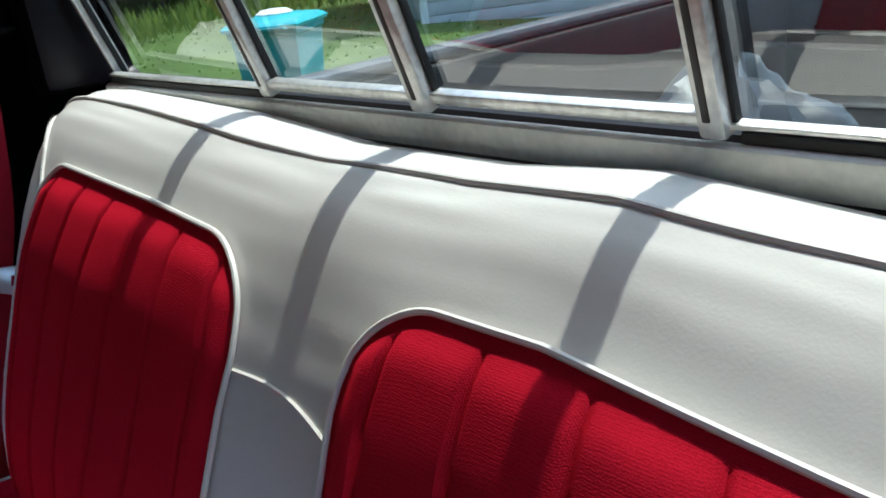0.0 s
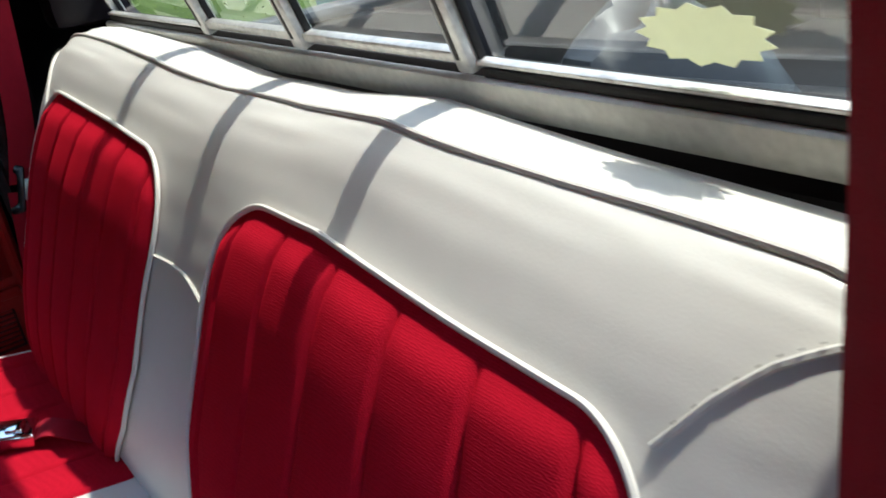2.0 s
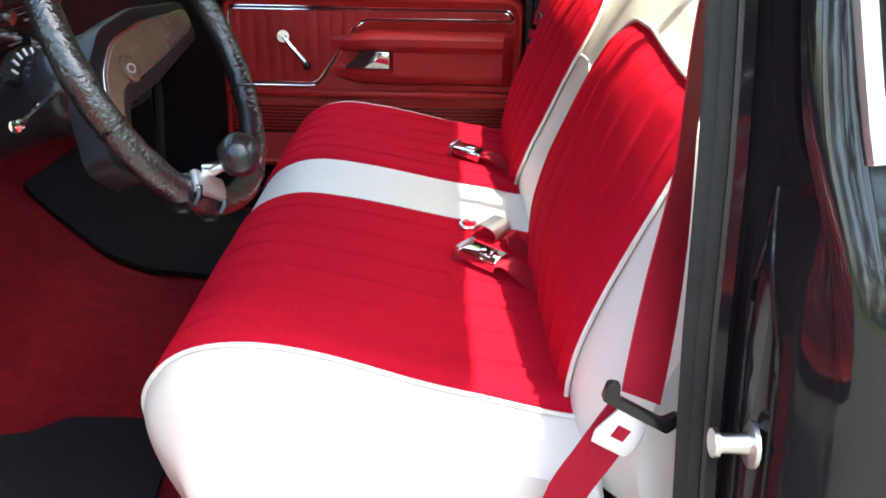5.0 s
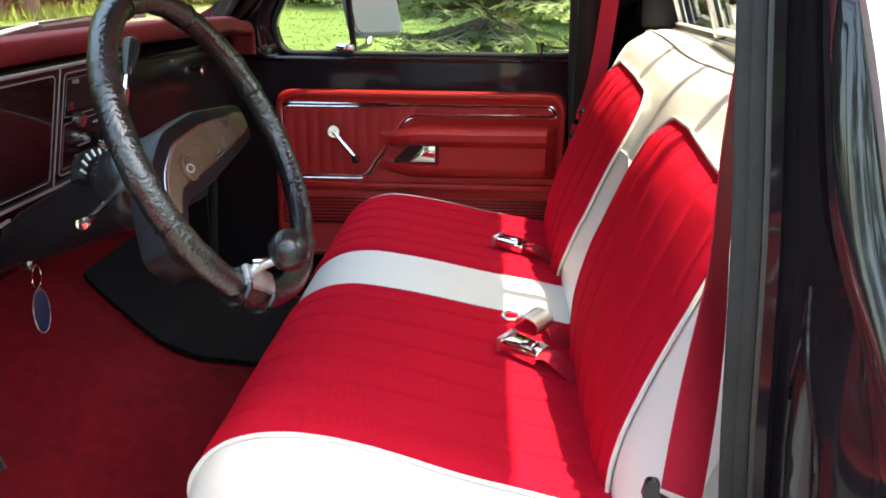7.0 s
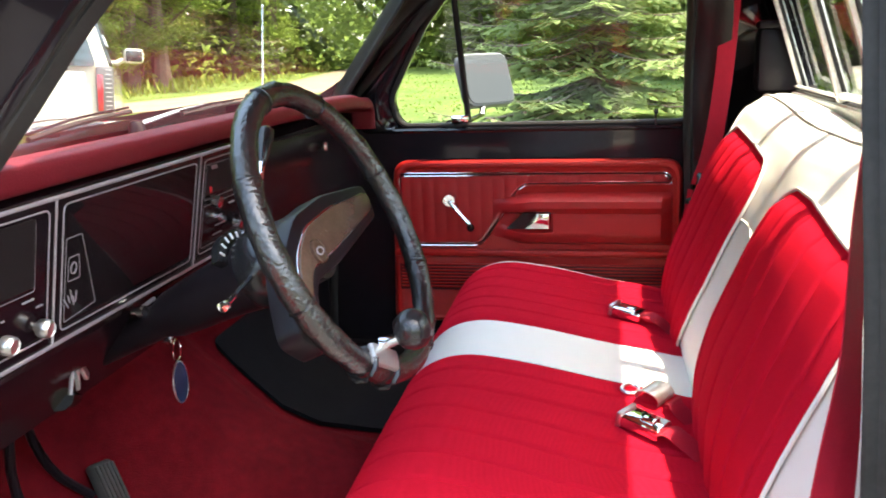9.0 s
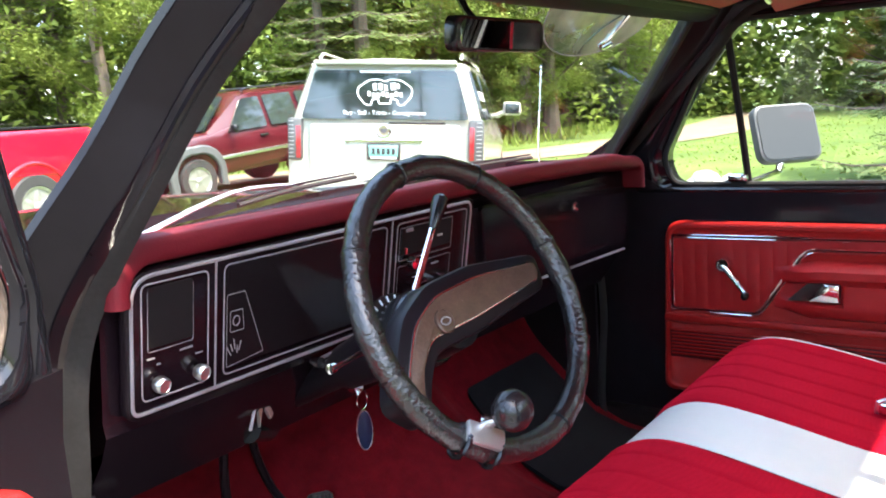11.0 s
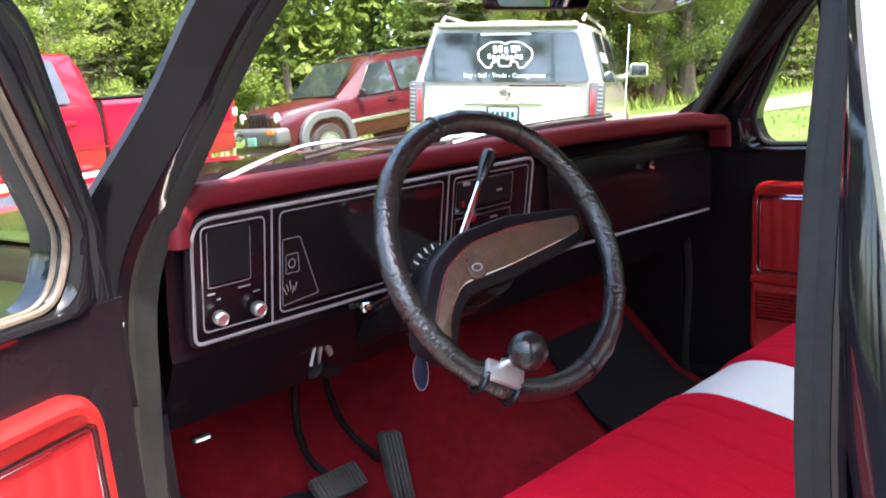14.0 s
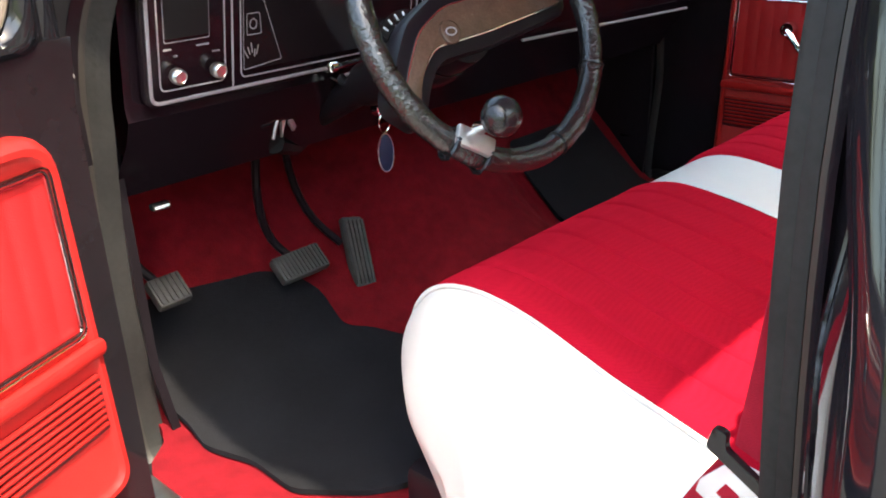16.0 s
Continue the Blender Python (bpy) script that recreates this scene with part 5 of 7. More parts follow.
    bm_ = skin(rows, True)
    bm_.faces.new([v for v in list(bm_.verts)[-len(panel):]])
    trim_panel = part("door_panel", bm_, RED_PANEL, root, "moulded red plastic trim panel")
    # pleated insert inside the bright trim
    outline = [(0.868, 1.214), (0.135, 1.214), (0.118, 1.20), (0.118, 1.180), (0.51, 1.178), (0.53, 1.165), (0.628, 1.018), (0.65, 1.006), (0.872, 1.006)]
    rows = []
    for i in range(181):
        y = lerp(0.122, 0.868, i / 180)
        lo = 1.182 if y < 0.51 else (lerp(1.178, 1.008, (y - 0.51) / 0.125) if y < 0.635 else 1.008)
        ph = (y / 0.0335) % 1.0
        dep = 0.0030 * math.sin(ph * math.pi) ** 0.5
        rows.append([at(y, lerp(lo, 1.212, j / 6), 0.8125 - dep * (0.15 if j in (0, 6) else 1.0)) for j in range(7)])
    part("pleated_insert", skin(rows), RED_VINYL, trim_panel, "red vinyl insert with upright pleats")
    rim = rounded([(a, b) for a, b in outline], 0.016, 5)
    part("bright_trim", tube([at(p.x, p.y, 0.8065) for p in rim], 0.0015, 6, True), CHROME, trim_panel, "bright chrome trim line")
    inner_rim = []
    n = len(rim)
    for i, p in enumerate(rim):
        t = (rim[(i + 1) % n] - rim[i - 1]).normalized()
        inner_rim.append(p + Vector((-t.y, t.x)) * 0.0085)
    part("bright_trim", tube([at(p.x, p.y, 0.807) for p in inner_rim], 0.0011, 5, True), CHROME, trim_panel)
    part("trim_groove", tube([at(p.x, p.y, 0.8085) for p in [q + Vector((0, 0)) for q in [lerp(a, b, 0.5) for a, b in zip(rim, inner_rim)]]], 0.0017, 5, True), BLACK_PLASTIC, trim_panel)
    # ledge over the louvres
    part("ledge", box(*at(0.5, 0.985, 0.806), 0.018, 0.78, 0.022, 0.008), RED_PANEL, trim_panel)
    # bed behind the louvres, coloured darker in place of shade in the gaps
    part("louvre_bed", box(*at(0.505, 0.912, 0.812), 0.006, 0.745, 0.078, 0.002), LOUVRE_SHADE, trim_panel)
    for i in range(8):
        part("louvre", box(*at(0.505, 0.884 + i * 0.0095, 0.807), 0.006, 0.735, 0.0042, 0.001), RED_PANEL, trim_panel)
    # armrest with its pull recess and inside handle
    rows = []
    for i in range(33):
        y = lerp(0.115, 0.60, i / 32)
        taper = smoothstep(0.60, 0.50, y)
        bulge = 0.048 * taper * smoothstep(0.115, 0.15, y)
        top = 1.158 - 0.02 * smoothstep(0.48, 0.60, y)
        bot = 1.012 + 0.02 * smoothstep(0.5, 0.6, y)
        row = []
        for j in range(17):
            v = j / 16
            z = lerp(bot, top, v)
            prof = 0.35 + 0.30 * smoothstep(0.0, 0.25, v) if v < 0.62 else 0.65 + 0.35 * smoothstep(0.62, 0.74, v)
            prof *= smoothstep(0, 0.06, v) * smoothstep(1.0, 0.9, v)
            if 0.435 < y < 0.57 and 0.28 < v < 0.66:
                prof *= 0.25
            row.append(at(y, z, 0.811 - bulge * prof - 0.002))
        rows.append(row)
    rest = part("armrest", skin(rows), RED_VINYL, trim_panel, "padded red armrest with a pull recess")
    part("handle_plate", plate([(p.x, p.y) for p in rounded([(0.44, 1.058), (0.44, 1.105), (0.515, 1.105), (0.565, 1.058)], 0.006)], 0.002, Matrix(((0, 0, -side, side * 0.792 - hx), (1, 0, 0, -hy), (0, 1, 0, 0), (0, 0, 0, 1)))), BLACK_PLASTIC, rest)
    part("inside_handle", plate([(p.x, p.y) for p in rounded([(0.443, 1.060), (0.443, 1.104), (0.478, 1.104), (0.515, 1.060)], 0.005)], 0.008, Matrix(((0, 0, -side, side * 0.788 - hx), (1, 0, 0, -hy), (0, 1, 0, 0), (0, 0, 0, 1))), 0.002), CHROME, rest, "chrome inside door handle")
    # window crank
    cx = 0.785
    crank = part("window_crank", lathe([(0.019, -0.022), (0.019, 0.0), (0.016, 0.006), (0.013, 0.006), (0.012, 0.004), (0.001, 0.004)], Matrix.Translation(at(0.722, 1.140, cx)) @ pose(0, 0, 0, 0, -90 * side), 22), CHROME, trim_panel, "chrome window crank")
    part("crank_arm", tube([at(0.722, 1.140, cx), at(0.70, 1.114, cx - 0.006), at(0.66, 1.068, cx - 0.01)], [0.008, 0.0065, 0.007], 8), CHROME, crank)
    part("crank_knob", lathe([(0.008, 0), (0.010, 0.008), (0.011, 0.018), (0.008, 0.024), (0.001, 0.025)], Matrix.Translation(at(0.66, 1.067, cx - 0.008)) @ pose(0, 0, 0, 0, -90 * side), 14), BLACK_PLASTIC, crank, "black crank knob")
    root.location = (hx, hy, 0) if swing == 0 else (hx + 0.008, hy - 0.098, 0.015)
    root.rotation_euler = (0, 0, radians(swing))
    return root


door("door_passenger", "closed black truck door with red trim panel", 1, (0.88, 1.06), 0)
door("door_driver", "black truck door standing wide open, red trim panel", -1, (-0.885, 1.03), -68)

hinge_ = thing("pillar_bracket", "bolted black steel bracket on the door pillar", "bracket")
part("hinge_plate", box(-0.884, 0.986, 1.235, 0.032, 0.008, 0.15, 0.003), BLACK_SATIN, hinge_)
part("bolt", lathe([(0.0105, 0), (0.0105, 0.006), (0.009, 0.008), (0.001, 0.008)], pose(-0.883, 0.982, 1.283, 90), 6), ALU_FRAME, hinge_, "bare metal bolt head")
check = thing("door_striker", "steel door striker bolt on the rear jamb", "striker")
part("striker_bolt", lathe([(0.022, 0), (0.022, 0.004), (0.010, 0.005), (0.009, 0.03), (0.013, 0.031), (0.013, 0.036), (0.001, 0.036)], pose(-0.868, 0.028, 1.07, -90), 16), BRUSHED, check)

# wing mirror outside the passenger door
wing = thing("wing_mirror", "rectangular grey-rimmed wing mirror on a chrome arm", "mirror")
wm = pose(1.17, 0.655, 1.455, 71, 0, -45)
part("shell", plate([(p.x, p.y) for p in rounded([(-0.095, -0.085), (-0.095, 0.085), (0.095, 0.085), (0.095, -0.085)], 0.035)], 0.03, wm @ Matrix.Translation((0, 0, -0.03)), 0.008), GREY_PLASTIC, wing)
part("mirror_glass", plate([(p.x, p.y) for p in rounded([(-0.087, -0.077), (-0.087, 0.077), (0.087, 0.077), (0.087, -0.077)], 0.03)], 0.002, wm @ Matrix.Translation((0, 0, 0.001))), WING_GLASS, wing)
part("mirror_arm", tube([(0.905, 0.72, 1.325), (1.0, 0.71, 1.33), (1.12, 0.67, 1.345), (1.165, 0.665, 1.40)], 0.011, 8), CHROME, wing)
part("mirror_foot", lathe([(0.03, 0), (0.03, 0.012), (0.018, 0.03), (0.012, 0.035)], pose(0.895, 0.725, 1.325, 0, 90), 16), CHROME, wing)

# ==== seat belts ====
def webbing(points, width, across, thick=0.0014):
    rows = []
    pts = [Vector(p) for p in points]
    for i, p in enumerate(pts):
        a = Vector(across[i] if isinstance(across, list) else across).normalized() * width / 2
        rows.append([p - a, p + a])
    d = (pts[-1] - pts[0]).cross(Vector(across[0] if isinstance(across, list) else across)).normalized()
    return skin(rows, thick=thick, down=d)


def tongue(root, m):
    t = part("tongue", plate([(-0.018, 0), (-0.024, 0.035), (-0.02, 0.048), (0.02, 0.048), (0.024, 0.035), (0.018, 0)], 0.003, m @ Matrix.Translation((0, -0.05, 0)) @ pose(0, 0.048, 0, 0, 0, 180) @ Matrix.Translation((0, 0, 0)), 0.0005), STEEL_WHITE, root, "bright plated buckle tongue")
    part("slot", box(0, 0, 0, 0.015, 0.015, 0.0042, 0, m=m @ Matrix.Translation((0, -0.027, 0.0016)) @ pose(0, 0, 0, 0, 0, 0)), BELT_RED, t)
    part("guide", plate([(p.x, p.y) for p in rounded([(-0.040, -0.004), (-0.046, 0.017), (-0.034, 0.022), (-0.026, 0.008), (0.026, 0.008), (0.034, 0.022), (0.046, 0.017), (0.040, -0.004)], 0.005)], 0.008, m @ Matrix.Translation((0, 0, -0.002)), 0.002), BLACK_PLASTIC, root, "black plastic belt guide")


belt = thing("seat_belt", "red seat belt hanging beside the driver's backrest", "seat belt")
ln = smooth_line([(-0.705, 0.055, 1.70), (-0.732, 0.073, 1.54), (-0.744, 0.085, 1.40), (-0.75, 0.087, 1.24), (-0.760, 0.101, 1.045)], 6)
ac = [Vector((0.83, -0.557, 0.0)).lerp(Vector((0.12, -0.9, -0.42)), smoothstep(15, 23, i)) for i in range(len(ln))]
part("webbing", webbing(ln, 0.046, ac), BELT_RED, belt, "red woven webbing")
ln = smooth_line([(-0.762, 0.112, 1.03), (-0.76, 0.14, 0.975), (-0.752, 0.17, 0.90), (-0.742, 0.18, 0.78)], 5)
part("webbing", webbing(ln, 0.044, (0.06, 0.87, 0.48)), BELT_RED, belt, "red woven webbing")
tm = Matrix.Translation((-0.768, 0.106, 1.033)) @ Matrix(((0.0, 0.0, -1, 0), (-0.87, -0.49, 0.0, 0), (-0.49, 0.87, 0.0, 0), (0, 0, 0, 1)))
tongue(belt, tm)

belt2 = thing("seat_belt", "red seat belt hanging by the passenger door pillar", "seat belt")
ln = smooth_line([(0.708, -0.012, 1.86), (0.722, -0.006, 1.72), (0.732, -0.002, 1.60), (0.744, 0.006, 1.45), (0.757, 0.024, 1.29), (0.76, 0.052, 1.185)], 5)
part("webbing", webbing(ln, 0.044, (0.1, 1, 0.08)), BELT_RED, belt2, "red woven webbing")
ln = smooth_line([(0.76, 0.058, 1.17), (0.76, 0.075, 1.05), (0.75, 0.10, 0.9)], 5)
part("webbing", webbing(ln, 0.046, (0.1, 1, 0.2)), BELT_RED, belt2, "red woven webbing")
along = Vector((0.40, 0.88, 0.22)).normalized()
over = Vector((0.10, -0.28, 0.95)).cross(along).normalized()
wide = along.cross(over)
tm = Matrix.Translation((0.758, 0.056, 1.175)) @ Matrix([(*r, 0) for r in zip(wide, along, over)] + [(0, 0, 0, 1)])
tongue(belt2, tm)
retractor = thing("belt_retractor_cover", "black plastic belt retractor cover on the rear pillar", "cover")
part("cover", box(0.752, -0.125, 1.50, 0.07, 0.11, 0.16, 0.02), BLACK_SATIN, retractor)
part("cover_cap", box(0.745, -0.115, 1.585, 0.06, 0.09, 0.02, 0.008), BLACK_SATIN, retractor)


def buckle(x, y, z, yaw, label, round_=False):
    """A chrome lap-belt buckle lying on the cushion, with its strap running back under the backrest."""
    root = thing("belt_buckle", label, "belt buckle", "buckles on the seat")
    m = pose(x, y, z, 8, 0, yaw)
    if round_:
        sh = bmesh.new()
        rows = []
        for i in range(9):
            a = lerp(-0.3, math.pi + 0.3, i / 8)
            rows.append([m @ Vector((s, 0.022 * math.cos(a), 0.014 + 0.014 * math.sin(a))) for s in (-0.03, -0.02, 0.02, 0.03)])
        part("buckle_shell", skin(rows, thick=0.0015, down=(0, 0, -1)), BRUSHED, root)
        part("tongue_loop", tube([m @ Vector((0.018 * math.cos(a), 0.045 + 0.014 * math.sin(a), 0.006)) for a in [i * math.tau / 16 for i in range(16)]], 0.003, 6, True), BRUSHED, root)
    else:
        part("buckle_body", box(0, 0, 0, 0.048, 0.07, 0.02, 0.004, m=m @ Matrix.Translation((0, 0, 0.014))), CHROME, root, "chrome buckle body")
        part("press_button", box(0, 0, 0, 0.026, 0.022, 0.006, 0.002, m=m @ Matrix.Translation((0, -0.008, 0.025))), CHROME, root)
        part("slot_lip", box(0, 0, 0, 0.05, 0.008, 0.024, 0.002, m=m @ Matrix.Translation((0, 0.034, 0.015))), BRUSHED, root)
    a = m @ Vector((0, -0.03, 0.012))
    b = Vector((lerp(a.x, x, 0.2) - 0.03, 0.175, z + 0.002))
    part("strap", webbing(smooth_line([a, lerp(a, b, 0.4) + Vector((0, 0, 0.008)), b, b + Vector((-0.01, -0.05, -0.04))], 4), 0.044, m.to_3x3() @ Vector((1, 0, 0))), BELT_RED, root, "red webbing strap")


buckle(0.318, 0.245, 0.962, -25, "chrome lap-belt buckle with red strap on the seat")
buckle(-0.135, 0.216, 0.962, -30, "brushed metal belt tongue lying on the red seat", True)
buckle(-0.253, 0.238, 0.962, -32, "chrome lap-belt buckle lying on the red seat")


# ==== the truck's own hood, wipers and cargo bed ====
hood = part("hood", skin([[(x * lerp(1.0, 0.93, k), lerp(1.22, 2.55, k) + 0.05 * (1 - (x / 0.8) ** 2), lerp(1.425, 1.372, k) - 0.05 * abs(x / 0.82) ** 4 - 0.05 * smoothstep(0.9, 1.0, k) + 0.012 * math.exp(-((x / 0.22) ** 4))) for x in [i * 0.0683 - 0.82 for i in range(25)]] for k in (0, 0.05, 0.2, 0.4, 0.6, 0.8, 0.92, 1.0)], thick=0.02, down=(0, 0, -1)), material("waxed black hood paint", (0.009, 0.009, 0.010), 0.06, vary=0.2, scale=3, coat=0.7, spec=0.5))
tagged(hood, "glossy black truck hood reflecting the trees", "hood", kind="structure")
for side in (-1, 1):
    fender = part("fender", skin([[(side * (0.82 + 0.14 * t), lerp(1.12, 2.6, k), 1.36 - 0.08 * k - 0.10 * t**2 - 0.6 * smoothstep(0.7, 1, t)) for t in (0, 0.3, 0.6, 0.8, 0.92, 1.0)] for k in (0, 0.3, 0.6, 0.85, 1.0)]), BLACK_PAINT)
    tagged(fender, "glossy black front fender", "fender", kind="structure")


def wiper(arm, blade):
    w = thing("wiper", "windshield wiper with a bright metal arm", "wiper")
    part("wiper_arm", tube(smooth_line(arm, 5), [0.008 - 0.0045 * i / 10 for i in range(11)], 8, flat=0.6), BRIGHT, w, "bright wiper arm")
    line = smooth_line(blade, 4)
    part("blade", tube(line, 0.0045, 6), RUBBER, w, "black rubber blade")
    part("blade_frame", tube([p + Vector((0, 0.003, 0.007)) for p in line], 0.0022, 6), BLACK_SATIN, w)
    part("pivot_cap", lathe([(0.016, -0.02), (0.016, 0.0), (0.011, 0.008), (0.001, 0.009)], pose(*arm[0])), BLACK_SATIN, w)


wiper([(-0.685, 1.075, 1.432), (-0.47, 1.10, 1.478), (-0.30, 1.115, 1.474)], [(-0.47, 1.085, 1.458), (-0.33, 1.098, 1.468), (-0.16, 1.108, 1.472)])
wiper([(-0.02, 1.18, 1.436), (0.14, 1.165, 1.452), (0.30, 1.15, 1.455)], [(0.08, 1.135, 1.447), (0.28, 1.13, 1.452), (0.50, 1.105, 1.452)])

bed = thing("cargo_bed", "black pickup cargo bed behind the cab", "cargo bed", kind="structure")
part("bed_floor", box(0, -1.5, 0.88, 1.7, 2.3, 0.04, 0.01), MATT_BLACK, bed)
for side in (-1, 1):
    part("bed_side", box(side * 0.86, -1.5, 1.09, 0.08, 2.36, 0.44, 0.02), MATT_BLACK, bed)
    part("bed_rail", box(side * 0.87, -1.5, 1.325, 0.07, 2.38, 0.03, 0.012), material("worn rail cap", (0.09, 0.09, 0.092), 0.45, 0.2, vary=0.3, scale=12) if side < 0 else bpy.data.materials["worn rail cap"], bed, "worn metal rail cap")
part("tailgate", box(0, -2.66, 1.10, 1.66, 0.06, 0.46, 0.02), MATT_BLACK, bed)
part("front_panel", box(0, -0.36, 1.10, 1.66, 0.04, 0.46, 0.01), BLACK_PAINT, bed)


def lump(name, label, cx, cy, cz, rx, ry, rz, mat, seed):
    """A slack wrapped bundle resting on the bed floor."""
    rows = []
    for i in range(15):
        a = lerp(0.02, math.pi / 2, i / 14)
        row = []
        for j in range(30):
            b = j * math.tau / 30
            k = 1 + 0.16 * noise.noise(Vector((math.cos(b) * 1.6 + seed, math.sin(b) * 1.6, a * 2))) + 0.05 * noise.noise(Vector((b * 5, a * 6, seed)))
            row.append((cx + rx * math.cos(b) * math.cos(math.pi / 2 - a) * k, cy + ry * math.sin(b) * math.cos(math.pi / 2 - a) * k, cz + rz * math.sin(math.pi / 2 - a) * k))
        rows.append(row)
    return tagged(part(name, skin(rows, True, True), mat), label, "bundle")


FOIL = material("grey plastic wrap", (0.020, 0.022, 0.025), 0.46, 0.1, vary=0.3, scale=9, grain=0.6, grain_scale=14)
lump("wrapped_bundle", "bundle wrapped in shiny grey plastic in the bed", 0.05, -0.80, 0.90, 0.26, 0.30, 0.43, FOIL, 1.0)
lump("wrapped_bundle", "crumpled grey plastic wrapped bundle in the bed", -0.52, -0.72, 0.90, 0.26, 0.26, 0.38, FOIL, 5.0)

# ==== yard ====
bin_ = thing("wheelie_bin", "teal plastic wheelie bin standing on the lawn", "bin", at=(6.15, -4.05, 0))
bin_.rotation_euler = (0, 0, radians(35))
part("bin_body", skin([[(sx * w, sy * d, z) for sx, sy in ((-1, -1), (-0.8, -1.08), (0.8, -1.08), (1, -1), (1.05, 0), (1, 1), (-1, 1), (-1.05, 0))] for w, d, z in ((0.23, 0.26, 0.02), (0.26, 0.3, 0.3), (0.30, 0.36, 0.88), (0.32, 0.38, 0.90), (0.32, 0.38, 0.95))], True, True), TEAL, bin_)
part("bin_lid", skin([[(sx * w, sy * d, z) for sx, sy in ((-1, -1), (1, -1), (1.02, 0), (1, 1), (-1, 1), (-1.02, 0))] for w, d, z in ((0.34, 0.42, 0.95), (0.35, 0.43, 0.98), (0.31, 0.38, 1.02), (0.15, 0.2, 1.05))], True, True), material("light teal lid", (0.05, 0.42, 0.46), 0.4), bin_, "lighter teal lid")
part("bin_bag", lathe([(0.16, 1.04), (0.17, 1.06), (0.12, 1.09), (0.02, 1.10)]), WHITE_DECAL, bin_, "white bag under the lid")
for sx in (-1, 1):
    part("bin_wheel", lathe([(0.11, 0), (0.12, 0.01), (0.12, 0.045), (0.11, 0.055)], pose(sx * 0.27 - 0.03, 0.28, 0.12, 0, 90)), TYRE, bin_)
part("bin_handle", tube([(-0.25, 0.42, 0.95), (-0.25, 0.48, 0.96), (0.25, 0.48, 0.96), (0.25, 0.42, 0.95)], 0.014, 8), TEAL, bin_)

garage = thing("garage", "pale grey sided garage at the edge of the yard", "building", at=(9.1, -8.6, 0))
garage.rotation_euler = (0, 0, radians(-121))
SIDING = material("grey siding", (0.50, 0.51, 0.51), 0.6, vary=0.08, scale=3)
part("garage_wall", box(3.0, 2.5, 1.6, 6.0, 5.0, 3.2, 0.01), SIDING, garage)
for i in range(16):
    part("siding_board", box(3.0, -0.01, 0.1 + i * 0.2, 6.02, 0.03, 0.19, 0.006), SIDING, garage)
part("garage_roof", skin([[(-0.3, -0.4, 3.15), (3, -0.4, 4.6), (6.3, -0.4, 3.15)], [(-0.3, 5.4, 3.15), (3, 5.4, 4.6), (6.3, 5.4, 3.15)]], thick=0.12, down=(0, 0, 1)), GREY_PLASTIC, garage, "dark grey shingle roof")
part("corner_board", box(0.0, -0.03, 1.6, 0.12, 0.05, 3.2, 0.01), WHITE_DECAL, garage)


# ==== parked vehicles ====
def shell(sections, mat, parent, name="body"):
    """Body skin: sections along the length, each (y, slant, half outline from sill to roof middle)."""
    rows = []
    for y, slant, half in sections:
        ring = [(x, y + slant * (z - 0.9), z) for x, z in half] + [(-x, y + slant * (z - 0.9), z) for x, z in reversed(half[:-1] if half[-1][0] == 0 else half)]
        rows.append(ring)
    b = skin(rows, True, True)
    bmesh.ops.bevel(b, geom=[e for e in b.edges if len(e.link_faces) == 2 and e.calc_face_angle(0) > 0.6], offset=0.03, segments=2, affect="EDGES")
    return part(name, b, mat, parent)


def patch(name, pts, mat, parent, push=(0, 0, 0), label=""):
    """A flat pane or panel let onto the body, with a little depth and rounded corners."""
    p = [Vector(q) for q in pts]
    n = (p[1] - p[0]).cross(p[2] - p[0]).normalized()
    if n.dot(Vector(push)) < 0:
        n.negate()
    ring = rounded(p, 0.05, 4)
    b = bmesh.new()
    top = [b.verts.new(q + Vector(push) + n * 0.004) for q in ring]
    low = [b.verts.new(q + Vector(push) - n * 0.03) for q in ring]
    b.faces.new(top)
    for i in range(len(ring)):
        j = (i + 1) % len(ring)
        b.faces.new((top[i], low[i], low[j], top[j]))
    return part(name, b, mat, parent, label)


def road_wheel(parent, x, y, r, w, spokes=6):
    s = 1 if x > 0 else -1
    m = pose(x, y, r, 0, 90 * s)
    wh = part("wheel", lathe([(r * 0.62, -w / 2), (r * 0.93, -w / 2), (r, -w * 0.35), (r, w * 0.35), (r * 0.93, w / 2), (r * 0.64, w / 2), (r * 0.60, w * 0.42), (r * 0.58, w * 0.1), (0.02, w * 0.1)], m, 32), TYRE, parent, "black tyre")
    part("rim", lathe([(r * 0.62, w * 0.40), (r * 0.62, w * 0.5), (r * 0.56, w * 0.46), (r * 0.54, w * 0.2), (r * 0.16, w * 0.18), (r * 0.16, w * 0.42), (r * 0.12, w * 0.46), (0.005, w * 0.46)], m, 28), RIM, wh, "alloy rim")
    for i in range(spokes):
        a = i * math.tau / spokes
        part("spoke", box(0, 0, 0, r * 0.44, r * 0.17, w * 0.12, 0.01, m=m @ pose(0, 0, 0, 0, 0, math.degrees(a)) @ Matrix.Translation((r * 0.35, 0, w * 0.36))), RIM, wh)


def lettering(text, size, m, mat, parent, name="lettering"):
    c = bpy.data.curves.new(name, "FONT")
    c.body, c.size, c.align_x, c.align_y, c.extrude = text, size, "CENTER", "CENTER", 0.001
    tmp = bpy.data.objects.new("tmp", c)
    me = bpy.data.meshes.new_from_object(tmp)
    bpy.data.objects.remove(tmp)
    me.transform(m)
    me.materials.clear()
    me.materials.append(mat)
    o = new(name, me)
    o.parent = parent
    return o


